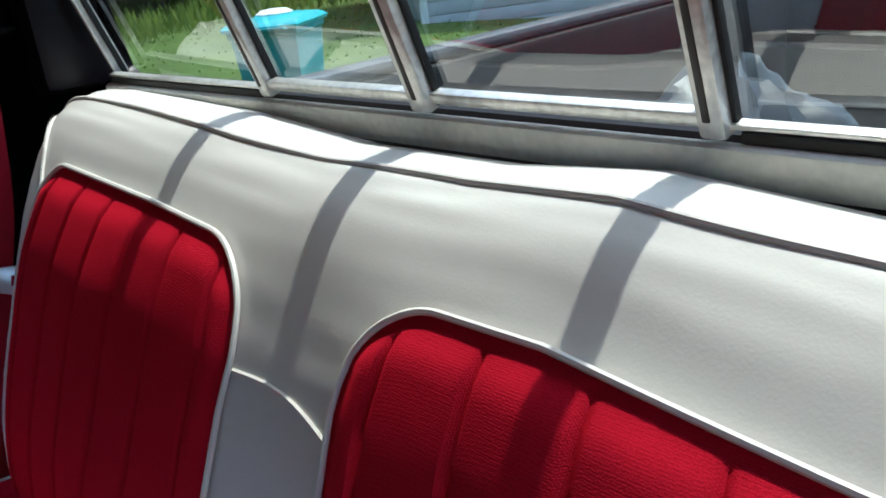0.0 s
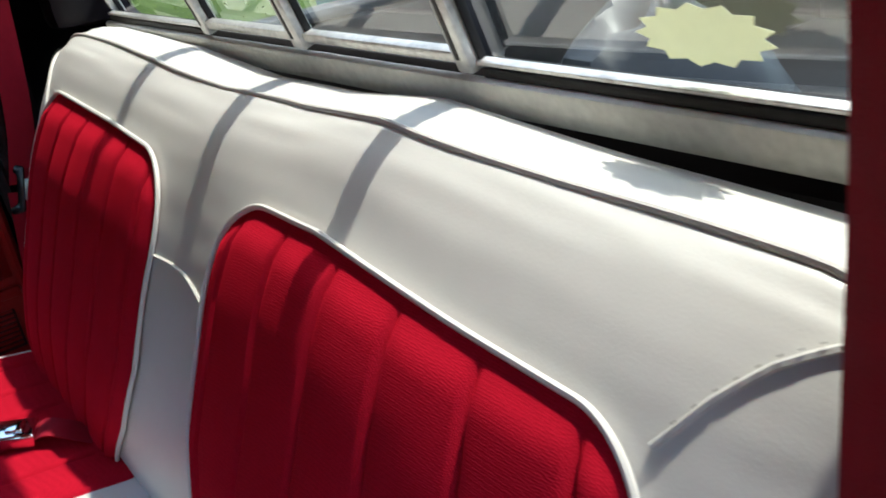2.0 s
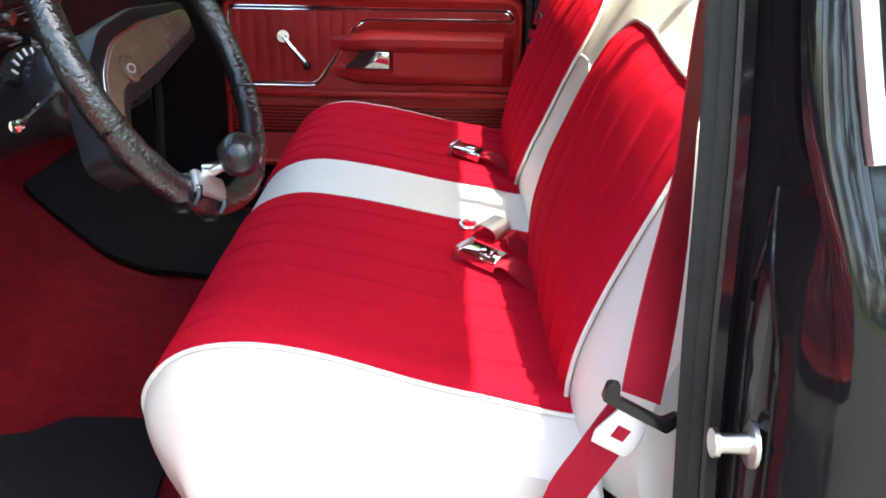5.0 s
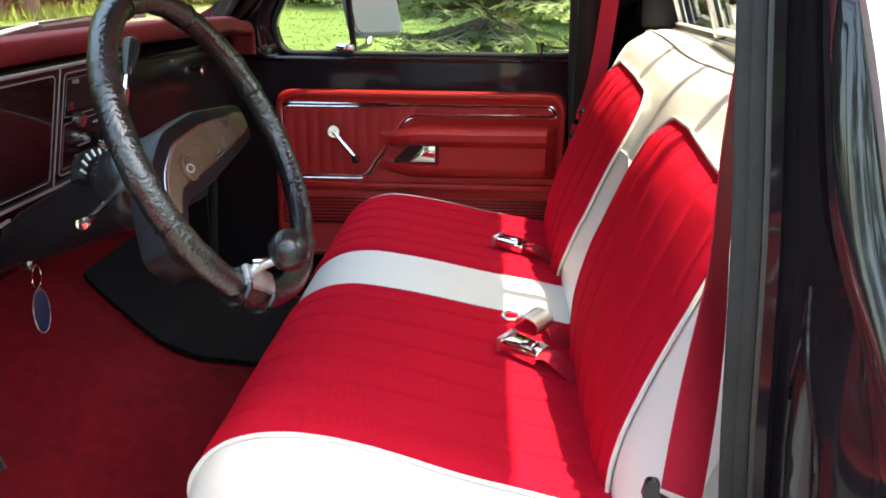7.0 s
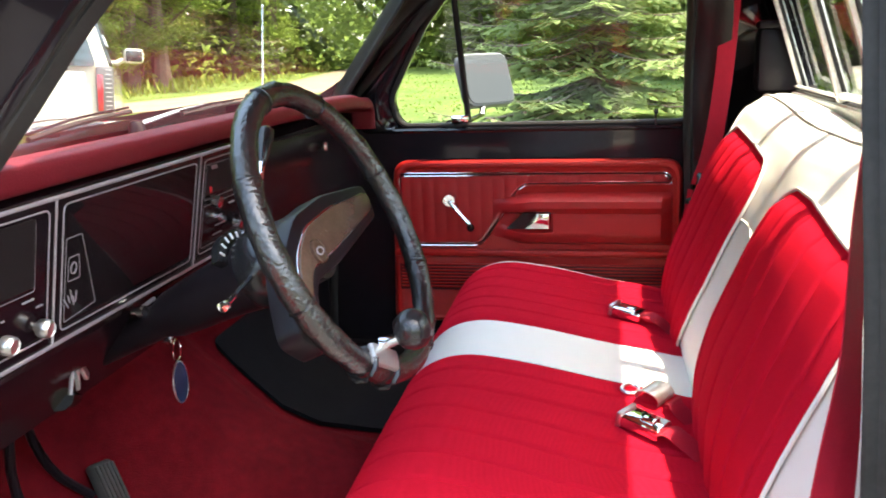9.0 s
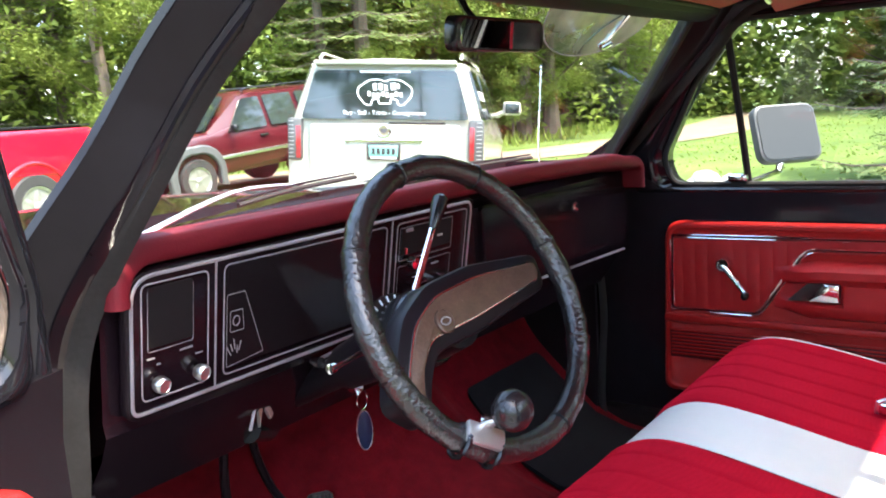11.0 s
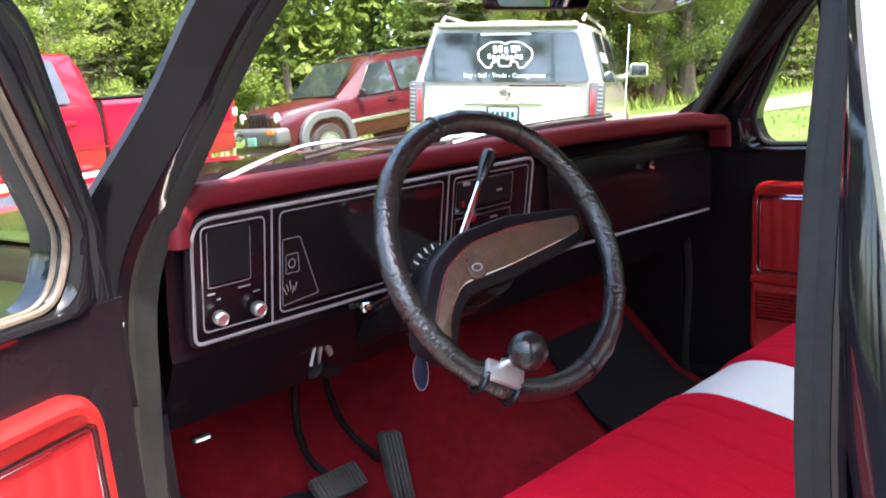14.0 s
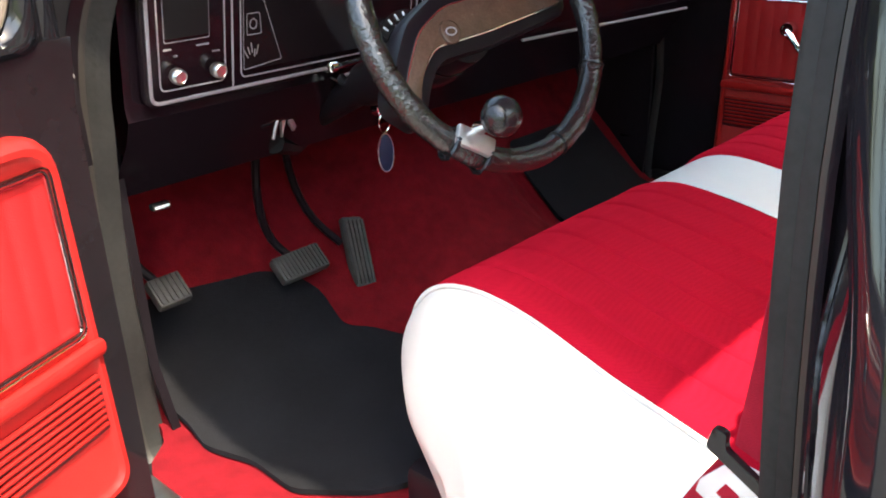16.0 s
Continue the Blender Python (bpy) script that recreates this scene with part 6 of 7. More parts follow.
def place(root, x, y, heading):
    root.location = (x, y, rise(x, y))
    root.rotation_euler = (0, 0, radians(heading - 90))


suv = thing("white_suv", "large pearl-white SUV with dark tinted windows", "car")
half = lambda w, belt, roof, top, wr: [(w - 0.08, 0.38), (w - 0.01, 0.55), (w, 0.85), (w - 0.015, 1.08), (w - 0.04, belt), (wr + 0.05, lerp(belt, roof, 0.7)), (wr, roof - 0.03), (wr - 0.12, roof), (0, top)]
hb = lambda w, z: [(w - 0.08, 0.38), (w - 0.01, 0.55), (w, 0.85), (w - 0.03, z - 0.08), (w - 0.06, z - 0.04), (w - 0.10, z - 0.02), (w - 0.15, z - 0.01), (w - 0.25, z), (0, z + 0.03)]
shell([(-2.50, 0.06, half(0.94, 1.2, 1.80, 1.83, 0.74)), (-2.46, 0.10, half(0.99, 1.22, 1.84, 1.87, 0.77)), (-1.6, 0.0, half(1.0, 1.22, 1.86, 1.89, 0.78)), (0.2, 0.0, half(1.0, 1.21, 1.86, 1.89, 0.78)), (0.75, -0.3, half(1.0, 1.2, 1.80, 1.84, 0.74)), (1.05, 0.0, hb(1.0, 1.20)), (2.1, 0.0, hb(0.98, 1.12)), (2.5, 0.0, hb(0.90, 0.98))], CAR_WHITE, suv)
rear = lambda x, z: Vector((x, -2.525 + 0.085 * (z - 0.9), z))
patch("rear_window", [rear(-0.84, 1.24), rear(-0.70, 1.74), rear(0.70, 1.74), rear(0.84, 1.24)], DARK_GLASS, suv, (0, -0.035, 0), "dark tinted rear window")
part("tailgate_panel", box(0, -2.53, 0.86, 1.50, 0.06, 0.66, 0.03), CAR_WHITE, suv)
part("spoiler", box(0, -2.47, 1.815, 1.42, 0.16, 0.05, 0.02), CAR_WHITE, suv)
for s in (-1, 1):
    lamp = part("tail_lamp", box(s * 0.905, -2.49, 1.03, 0.15, 0.12, 0.44, 0.03), GREY_PLASTIC, suv, "tall smoked grey tail lamp")
    part("lamp_core", box(s * 0.868, -2.545, 1.0, 0.05, 0.02, 0.34, 0.008), LAMP_RED, lamp)
    for k in range(10):
        part("lamp_rib", box(s * 0.938, -2.548, 0.845 + k * 0.041, 0.05, 0.012, 0.010, 0.002), RIM, lamp)
    for y0, y1 in ((-2.28, -1.42), (-1.2, -0.25), (-0.15, 0.75)):
        f = 0.12 if y1 > 0.5 else 0.0
        patch("side_window", [(s * 0.962, y0, 1.24), (s * 0.80, y0 + 0.05, 1.76), (s * 0.80, y1 - 0.03 - 3 * f, 1.76), (s * 0.962, y1 + f, 1.24)], DARK_GLASS, suv, (s * 0.012, 0, 0))
    part("roof_rail", tube([(s * 0.72, -2.2, 1.88), (s * 0.72, -2.1, 1.93), (s * 0.72, 0.1, 1.93), (s * 0.72, 0.25, 1.87)], 0.018, 8), LAMP_CLEAR, suv)
    part("door_mirror", box(s * 1.15, 0.70, 1.40, 0.24, 0.12, 0.19, 0.08, seg=5), CAR_WHITE, suv, "white door mirror")
    part("mirror_stalk", tube([(s * 0.93, 0.74, 1.28), (s * 1.0, 0.73, 1.335), (s * 1.08, 0.72, 1.36)], 0.035, 8), CAR_WHITE, suv)
    part("mirror_pane", box(s * 1.155, 0.635, 1.40, 0.19, 0.02, 0.14, 0.045, seg=4), DARK_GLASS, suv)
    road_wheel(suv, s * 0.86, -1.52, 0.40, 0.27)
    road_wheel(suv, s * 0.86, 1.52, 0.40, 0.27)
    part("sill_step", box(s * 0.97, 0, 0.42, 0.14, 2.3, 0.05, 0.015), LAMP_CLEAR, suv)
part("rear_bumper", box(0, -2.56, 0.55, 1.92, 0.16, 0.26, 0.05, seg=3), CAR_WHITE, suv)
part("badge", lathe([(0.075, 0), (0.075, 0.012), (0.058, 0.016), (0.055, 0.008), (0.01, 0.008)], pose(0, -2.565, 1.125, 90)), CHROME, suv, "round chrome badge")
part("badge_shield", plate([(-0.035, 0.02), (0.035, 0.02), (0.022, -0.022), (-0.022, -0.022)], 0.008, pose(0, -2.572, 1.125, 90)), GREY_PLASTIC, suv)
part("handle_bar", box(0, -2.575, 1.03, 0.78, 0.03, 0.045, 0.015), CHROME, suv, "chrome tailgate bar")
plate_ = part("number_plate", box(0, -2.575, 0.91, 0.33, 0.015, 0.17, 0.006), DARK_INK, suv)
part("plate_face", box(0, -2.584, 0.92, 0.29, 0.006, 0.12, 0.002), PLATE, plate_)
for k in range(5):
    part("plate_bar", box(-0.1 + k * 0.05, -2.589, 0.915, 0.03, 0.003, 0.06, 0), DARK_INK, plate_)
part("plate_bar", box(0, -2.585, 0.848, 0.26, 0.004, 0.02, 0), WHITE_DECAL, plate_)
part("wiper", box(0.33, -2.575, 1.205, 0.56, 0.02, 0.02, 0.006), BLACK_PLASTIC, suv)
rw_m = Matrix.Translation(rear(0, 1.5) + Vector((0, -0.043, 0))) @ pose(0, 0, 0, 90 - 4.9)
lettering("Buy - Sell - Trade - Consignment", 0.062, rw_m @ Matrix.Translation((0, -0.195, 0)), WHITE_DECAL, suv)
part("decal_bar", box(0, 0, 0, 0.50, 0.022, 0.002, 0, m=rw_m @ Matrix.Translation((0, 0.225, 0))), WHITE_DECAL, suv)
ring = rounded([(-0.13, -0.115), (-0.19, -0.115), (-0.27, -0.02), (-0.27, 0.06), (-0.16, 0.14), (-0.05, 0.15), (0.0, 0.12), (0.05, 0.15), (0.16, 0.14), (0.27, 0.06), (0.27, -0.02), (0.19, -0.115), (0.13, -0.115), (0.13, -0.06), (0.06, -0.05), (0.06, -0.10), (-0.06, -0.10), (-0.06, -0.05), (-0.13, -0.06)], 0.03, 3)
part("decal_outline", tube([rw_m @ Vector((p.x, p.y, 0)) for p in ring], 0.008, 5, True, flat=0.3, up=(0, -1, 0)), WHITE_DECAL, suv, "white decal outline")
for x, y, w, h in ((-0.10, 0.07, 0.035, 0.07), (-0.045, 0.075, 0.035, 0.07), (0.01, 0.06, 0.03, 0.06), (0.085, 0.075, 0.05, 0.07), (0.135, 0.08, 0.02, 0.05)):
    part("decal_bar", box(0, 0, 0, w, h, 0.002, 0, m=rw_m @ Matrix.Translation((x, y, 0)) @ pose(0, 0, 0, 0, 0, 6)), WHITE_DECAL, suv)
for k in range(8):
    part("decal_bar", box(0, 0, 0, 0.03, 0.045, 0.002, 0, m=rw_m @ Matrix.Translation((-0.155 + k * 0.045, -0.01 + 0.01 * math.cos(k * 2.0), 0))), WHITE_DECAL, suv)
for k in range(4):
    part("decal_bar", box(0, 0, 0, 0.003, 0.30 - 0.03 * k, 0.10, 0, m=pose(0.90, -1.95 + k * 0.14, 1.50, 0, -17)), WHITE_DECAL, suv)
place(suv, 7.30, 6.78, 29.5)
suv.rotation_euler = (radians(-1.0), radians(4.7), radians(-60.5))
suv.location.z -= 0.03
suv.scale = (1.0, 1.0, 0.955)

jeep = thing("maroon_suv", "maroon compact SUV with grey fender flares", "car")
hj = lambda w, belt, roof, wr: [(w - 0.10, 0.40), (w - 0.02, 0.52), (w, 0.78), (w - 0.01, 0.95), (w - 0.05, belt), (wr + 0.03, lerp(belt, roof, 0.75)), (wr, roof - 0.04), (wr - 0.1, roof), (0, roof + 0.03)]
shell([(-2.15, 0.05, hj(0.84, 1.08, 1.66, 0.62)), (-1.9, 0.05, hj(0.90, 1.09, 1.76, 0.66)), (-0.2, 0, hj(0.91, 1.08, 1.78, 0.67)), (0.35, -0.35, hj(0.91, 1.07, 1.74, 0.64)), (0.92, 0, hb(0.90, 1.16)), (1.75, 0, hb(0.85, 1.12)), (2.02, 0, hb(0.77, 1.08)), (2.14, 0, hb(0.72, 0.98))], CAR_MAROON, jeep)
for s in (-1, 1):
    patch("side_window", [(s * 0.872, -0.35, 1.12), (s * 0.70, -0.35, 1.68), (s * 0.70, 0.06, 1.66), (s * 0.872, 0.55, 1.12)], DARK_GLASS, jeep, (s * 0.012, 0, 0))
    patch("side_window", [(s * 0.872, -1.15, 1.12), (s * 0.70, -1.12, 1.68), (s * 0.70, -0.45, 1.68), (s * 0.872, -0.45, 1.12)], DARK_GLASS, jeep, (s * 0.012, 0, 0))
    patch("side_window", [(s * 0.872, -1.9, 1.12), (s * 0.70, -1.85, 1.66), (s * 0.70, -1.25, 1.68), (s * 0.872, -1.25, 1.12)], DARK_GLASS, jeep, (s * 0.012, 0, 0))
    part("head_lamp", lathe([(0.105, 0), (0.105, 0.02), (0.09, 0.035), (0.05, 0.05), (0.005, 0.055)], pose(s * 0.585, 2.10, 0.965, -90)), LAMP_CLEAR, jeep, "round head lamp")
    part("indicator", box(s * 0.64, 2.325, 0.755, 0.26, 0.04, 0.07, 0.02), LAMP_AMBER, jeep)
    part("fog_lamp", lathe([(0.06, 0), (0.06, 0.02), (0.01, 0.02)], pose(s * 0.60, 2.318, 0.60, -90)), DARK_GLASS, jeep)
    for y in (1.32, -1.33):
        road_wheel(jeep, s * 0.80, y, 0.38, 0.25, 5)
        # a broad square-shouldered flare swept round the wheel
        flare = []
        for i in range(17):
            a = lerp(-0.30, math.pi + 0.30, i / 16)
            c, u = math.cos(a), math.sin(a)
            k = 1.0 + 0.10 * abs(math.sin(2 * a))
            flare.append([(s * xx, y + rr * k * c, 0.40 + rr * k * u) for rr, xx in ((0.43, 0.84), (0.43, 0.945), (0.455, 0.965), (0.55, 0.955), (0.575, 0.93), (0.575, 0.84))])
        part("fender_flare", skin(flare, True, True), GREY_PLASTIC, jeep, "grey plastic fender flare")
        part("arch_void", lathe([(0.42, -0.13), (0.42, 0.13)], pose(s * 0.70, y, 0.40, 0, 90)), TYRE, jeep)
    part("side_moulding", box(s * 0.925, -0.1, 0.70, 0.03, 1.9, 0.06, 0.01), BRUSHED, jeep, "bright side moulding")
    part("door_mirror", box(s * 1.0, 0.5, 1.17, 0.18, 0.1, 0.15, 0.04, seg=3), BLACK_PLASTIC, jeep)
    part("roof_rail", tube([(s * 0.56, -1.8, 1.78), (s * 0.56, -1.7, 1.84), (s * 0.56, -0.2, 1.84), (s * 0.56, -0.1, 1.78)], 0.016, 8), BLACK_PLASTIC, jeep)
    part("door_handle", box(s * 0.925, -0.22, 0.98, 0.03, 0.2, 0.04, 0.01), BLACK_PLASTIC, jeep)
patch("windshield", [(-0.74, 0.93, 1.14), (-0.58, 0.28, 1.69), (0.58, 0.28, 1.69), (0.74, 0.93, 1.14)], DARK_GLASS, jeep, (0, 0.05, 0.06))
for k in range(7):
    part("grille_slot", box(-0.33 + k * 0.11, 2.135, 0.94, 0.06, 0.06, 0.27, 0.02), BLACK_PLASTIC, jeep)
part("front_bumper", box(0, 2.18, 0.66, 1.70, 0.30, 0.30, 0.08, seg=3), GREY_PLASTIC, jeep, "grey front bumper")
part("bumper_void", box(0, 2.16, 0.45, 1.5, 0.26, 0.22, 0.04), BLACK_PLASTIC, jeep)
part("number_plate", box(0, 2.34, 0.60, 0.30, 0.02, 0.15, 0.006), PLATE, jeep)
part("tow_hook", tube([(0.3, 2.3, 0.50), (0.3, 2.38, 0.50), (0.36, 2.38, 0.50)], 0.012, 6), CHROME, jeep)
place(jeep, 9.40, 12.87, 177)
jeep.rotation_euler = (radians(-4), 0, radians(87))

pick = thing("red_pickup", "bright red crew-cab pickup truck parked on the lawn", "truck")
hp = lambda w, belt, roof, wr: [(w - 0.08, 0.55), (w - 0.01, 0.70), (w, 1.0), (w - 0.02, 1.18), (w - 0.05, belt), (wr + 0.04, lerp(belt, roof, 0.75)), (wr, roof - 0.04), (wr - 0.12, roof), (0, roof + 0.03)]
hr = lambda w, z: [(w - 0.08, 0.55), (w - 0.01, 0.70), (w, 1.0), (w - 0.02, z - 0.10), (w - 0.03, z - 0.05), (w - 0.05, z - 0.02), (w - 0.10, z - 0.01), (w - 0.2, z), (0, z)]
shell([(-0.80, 0.0, hp(0.98, 1.28, 1.78, 0.70)), (-0.72, 0.06, hp(1.0, 1.30, 1.93, 0.74)), (0.8, 0, hp(1.0, 1.29, 1.95, 0.75)), (1.25, -0.3, hp(1.0, 1.28, 1.90, 0.72)), (1.85, 0, hr(1.0, 1.30)), (2.75, 0, hr(0.97, 1.24)), (3.05, 0, hr(0.90, 1.1))], CAR_RED, pick, "cab_body")
shell([(-2.85, 0, hr(0.98, 1.36)), (-2.80, 0, hr(1.0, 1.37)), (-0.86, 0, hr(1.0, 1.37))], CAR_RED, pick, "cargo_box")
part("box_cap", box(0, -1.85, 1.385, 1.90, 2.0, 0.03, 0.01), BLACK_PLASTIC, pick)
part("cab_gap", box(0, -0.83, 0.95, 1.9, 0.07, 0.8, 0.0), BLACK_PLASTIC, pick)
for s in (-1, 1):
    patch("side_window", [(s * 0.962, -0.45, 1.34), (s * 0.80, -0.38, 1.84), (s * 0.80, 0.30, 1.84), (s * 0.962, 0.30, 1.34)], material("sky-lit car glass", (0.05, 0.06, 0.075), 0.06, coat=0.4) if s < 0 else bpy.data.materials["sky-lit car glass"], pick, (s * 0.014, 0, 0))
    patch("side_window", [(s * 0.962, 0.42, 1.34), (s * 0.80, 0.42, 1.84), (s * 0.80, 0.95, 1.80), (s * 0.962, 1.45, 1.34)], bpy.data.materials["sky-lit car glass"], pick, (s * 0.014, 0, 0))
    part("window_line", tube([(s * 0.985, -0.5, 1.31), (s * 0.985, 1.5, 1.30)], 0.008, 5), CHROME, pick)
    part("door_handle", box(s * 1.01, -0.35, 1.12, 0.03, 0.22, 0.05, 0.012), CAR_RED, pick)
    part("door_handle", box(s * 1.01, 0.55, 1.12, 0.03, 0.22, 0.05, 0.012), CAR_RED, pick)
    part("side_step", tube([(s * 1.0, -0.7, 0.50), (s * 1.02, 1.5, 0.50)], 0.05, 10), LAMP_CLEAR, pick, "bright side step")
    part("crease", tube([(s * 1.005, -2.8, 0.82), (s * 1.005, 1.8, 0.82)], 0.008, 5), CAR_RED, pick)
    part("tail_lamp", box(s * 0.95, -2.84, 1.12, 0.12, 0.12, 0.42, 0.03), LAMP_RED, pick)
    part("lamp_lens", box(s * 0.96, -2.87, 1.08, 0.11, 0.10, 0.12, 0.02), LAMP_CLEAR, pick)
    for y in (-1.85, 2.0):
        road_wheel(pick, s * 0.88, y, 0.42, 0.28)
        part("arch", tube([(s * 0.985, y + 0.50 * math.cos(a), 0.46 + 0.50 * math.sin(a)) for a in [lerp(0.0, math.pi, i / 14) for i in range(15)]], 0.03, 8), CAR_RED, pick)
        part("arch_void", lathe([(0.48, -0.1), (0.48, 0.1)], pose(s * 0.80, y, 0.46, 0, 90)), TYRE, pick)
part("rear_bumper", box(0, -2.98, 0.68, 1.86, 0.20, 0.22, 0.04), CHROME, pick, "chrome rear bumper")
part("tail_panel", box(0, -2.86, 1.05, 1.6, 0.05, 0.6, 0.02), CAR_RED, pick)
place(pick, 2.07, 10.72, 191)

# running gear under the truck itself
gear = thing("truck_chassis", "plain black frame and wheels under the pickup", "chassis", kind="structure")
for s in (-1, 1):
    part("frame_rail", box(s * 0.42, 0.0, 0.52, 0.08, 5.1, 0.14, 0.01), MATT_BLACK, gear)
    part("cab_mount", box(s * 0.42, 0.4, 0.61, 0.10, 0.9, 0.06, 0.01), MATT_BLACK, gear)
    part("bed_mount", box(s * 0.42, -1.5, 0.72, 0.10, 2.1, 0.29, 0.01), MATT_BLACK, gear)
    for y in (-1.55, 1.85):
        road_wheel(gear, s * 0.78, y, 0.37, 0.22)
for y in (-1.55, 1.85):
    part("axle", tube([(-0.72, y, 0.37), (0.72, y, 0.37)], 0.05, 12), MATT_BLACK, gear)
part("radiator_panel", box(0, 2.48, 1.0, 1.5, 0.08, 0.62, 0.02), MATT_BLACK, gear)

# stone heap by the drive
heap = thing("stone_heap", "heap of pale field stones at the lawn's edge", "stones", at=(8.3, 3.35, rise(8.3, 3.35)))
stone_meshes = []
for s in range(6):
    b = bmesh.new()
    bmesh.ops.create_icosphere(b, subdivisions=2, radius=1)
    for v in b.verts:
        v.co *= 1 + 0.35 * noise.noise(v.co * 0.9 + Vector((s * 7, 0, 0)))
        v.co.z *= 0.7
    me = bpy.data.meshes.new("stone")
    b.to_mesh(me)
    b.free()
    me.materials.append(ROCK)
    stone_meshes.append(me)
rs = random.Random(4)
for i in range(90):
    a, d = rs.random() * math.tau, rs.random() ** 0.6
    o = new("stone", rs.choice(stone_meshes))
    o.parent = heap
    k = 0.07 + 0.10 * rs.random()
    o.location = (0.75 * d * math.cos(a), 1.1 * d * math.sin(a), 0.05 + 0.42 * (1 - d) * rs.random() + 0.02)
    o.rotation_euler = (rs.random() * 3, rs.random() * 3, rs.random() * 6)
    o.scale = (k, k * (0.8 + 0.5 * rs.random()), k)
aerial = thing("radio_aerial", "thin chrome radio aerial with a ball tip on the cowl", "aerial", at=(0.772, 1.24, 1.325))
part("aerial_base", lathe([(0.020, -0.02), (0.020, 0.008), (0.013, 0.024), (0.006, 0.034)]), BLACK_PLASTIC, aerial)
part("mast", tube([(0, 0, 0), (0.003, -0.001, 0.15), (0.023, -0.010, 0.355)], [0.0036, 0.0030, 0.0020], 8), CHROME, aerial)
part("ball_tip", lathe([(0.001, -0.005), (0.0042, -0.003), (0.005, 0), (0.0042, 0.003), (0.001, 0.005)], pose(0.023, -0.010, 0.359), 10), CHROME, aerial)


# ==== trees ====
def leaf_quad(verts, faces, c, along, across, ln, w):
    i = len(verts)
    verts += [c - across * w * 0.5, c + along * ln * 0.55 - across * w * 0.32, c + along * ln, c + along * ln * 0.5 + across * w * 0.45]
    faces.append((i, i + 1, i + 2, i + 3))


def from_lists(name, verts, faces, mat, parent, label="", kind=""):
    me = bpy.data.meshes.new(name)
    me.from_pydata([tuple(v) for v in verts], [], faces)
    me.materials.append(mat)
    o = new(name, me)
    o.parent = parent
    if label:
        o["label"] = label
    if kind:
        o["kind"] = kind
    return o


def spruce(label, height, reach, levels, twigs, seed, bare=0.08):
    """A spruce: tapered trunk, drooping boughs in whorls, flat sprays of needles along each."""
    r = random.Random(seed)
    root = thing("spruce_tree", label, "tree", "trees round the yard")
    limbs = tube([(0, 0, -0.2), (0.03, 0, height * 0.3), (0, 0.03, height * 0.7), (0, 0, height)], [height * 0.018, height * 0.014, height * 0.007, 0.01], 9)
    verts, faces = [], []
    for l in range(levels):
        k = (l + 0.5 * r.random()) / levels
        z = height * lerp(bare, 0.97, k)
        n = 5 + int(4 * (1 - k)) + r.randint(0, 1)
        for b in range(n):
            a = (b + r.random() * 0.8) * math.tau / n + l
            ln = reach * (1 - k) ** 0.8 * (0.7 + 0.45 * r.random()) + 0.15
            out = Vector((math.cos(a), math.sin(a), 0))
            side = Vector((-math.sin(a), math.cos(a), 0))
            pts = []
            for s in range(6):
                t = s / 5
                pts.append(Vector((0, 0, z)) + out * ln * t + Vector((0, 0, ln * (-0.30 * t + 0.22 * t * t * t))) + side * ln * 0.06 * math.sin(t * 3 + a))
            tube(pts, [max(0.004, 0.014 * ln * (1 - 0.85 * s / 5)) for s in range(6)], 4, False, limbs)
            m = max(5, int(twigs * ln))
            for s in range(m):
                t = 0.12 + 0.88 * (s + r.random()) / m
                i = min(int(t * 5), 4)
                p = lerp(pts[i], pts[i + 1], t * 5 - i)
                for sd in (-1, 1):
                    tl = (0.12 + 0.34 * ln * (1.05 - t) * 0.8) * (0.6 + 0.6 * r.random())
                    d = (side * sd * 0.9 + out * 0.65 + Vector((0, 0, -0.18 - 0.25 * r.random()))).normalized()
                    w = tl * 0.30
                    up = d.cross(out).normalized()
                    ac = d.cross(up if up.length > 0.1 else Vector((0, 0, 1))).normalized()
                    for q in range(3):
                        leaf_quad(verts, faces, p + d * tl * 0.28 * q + Vector((0, 0, 0.02 * r.uniform(-1, 1))), (d + ac * r.uniform(-0.5, 0.5)).normalized(), (ac + Vector((0, 0, r.uniform(-0.5, 0.5)))).normalized(), tl * 0.55, w * r.uniform(0.5, 1.0))
    part("trunk", limbs, BARK, root)
    from_lists("crown", verts, faces, NEEDLES, root, "drooping sprays of green needles", "stuff")
    return root


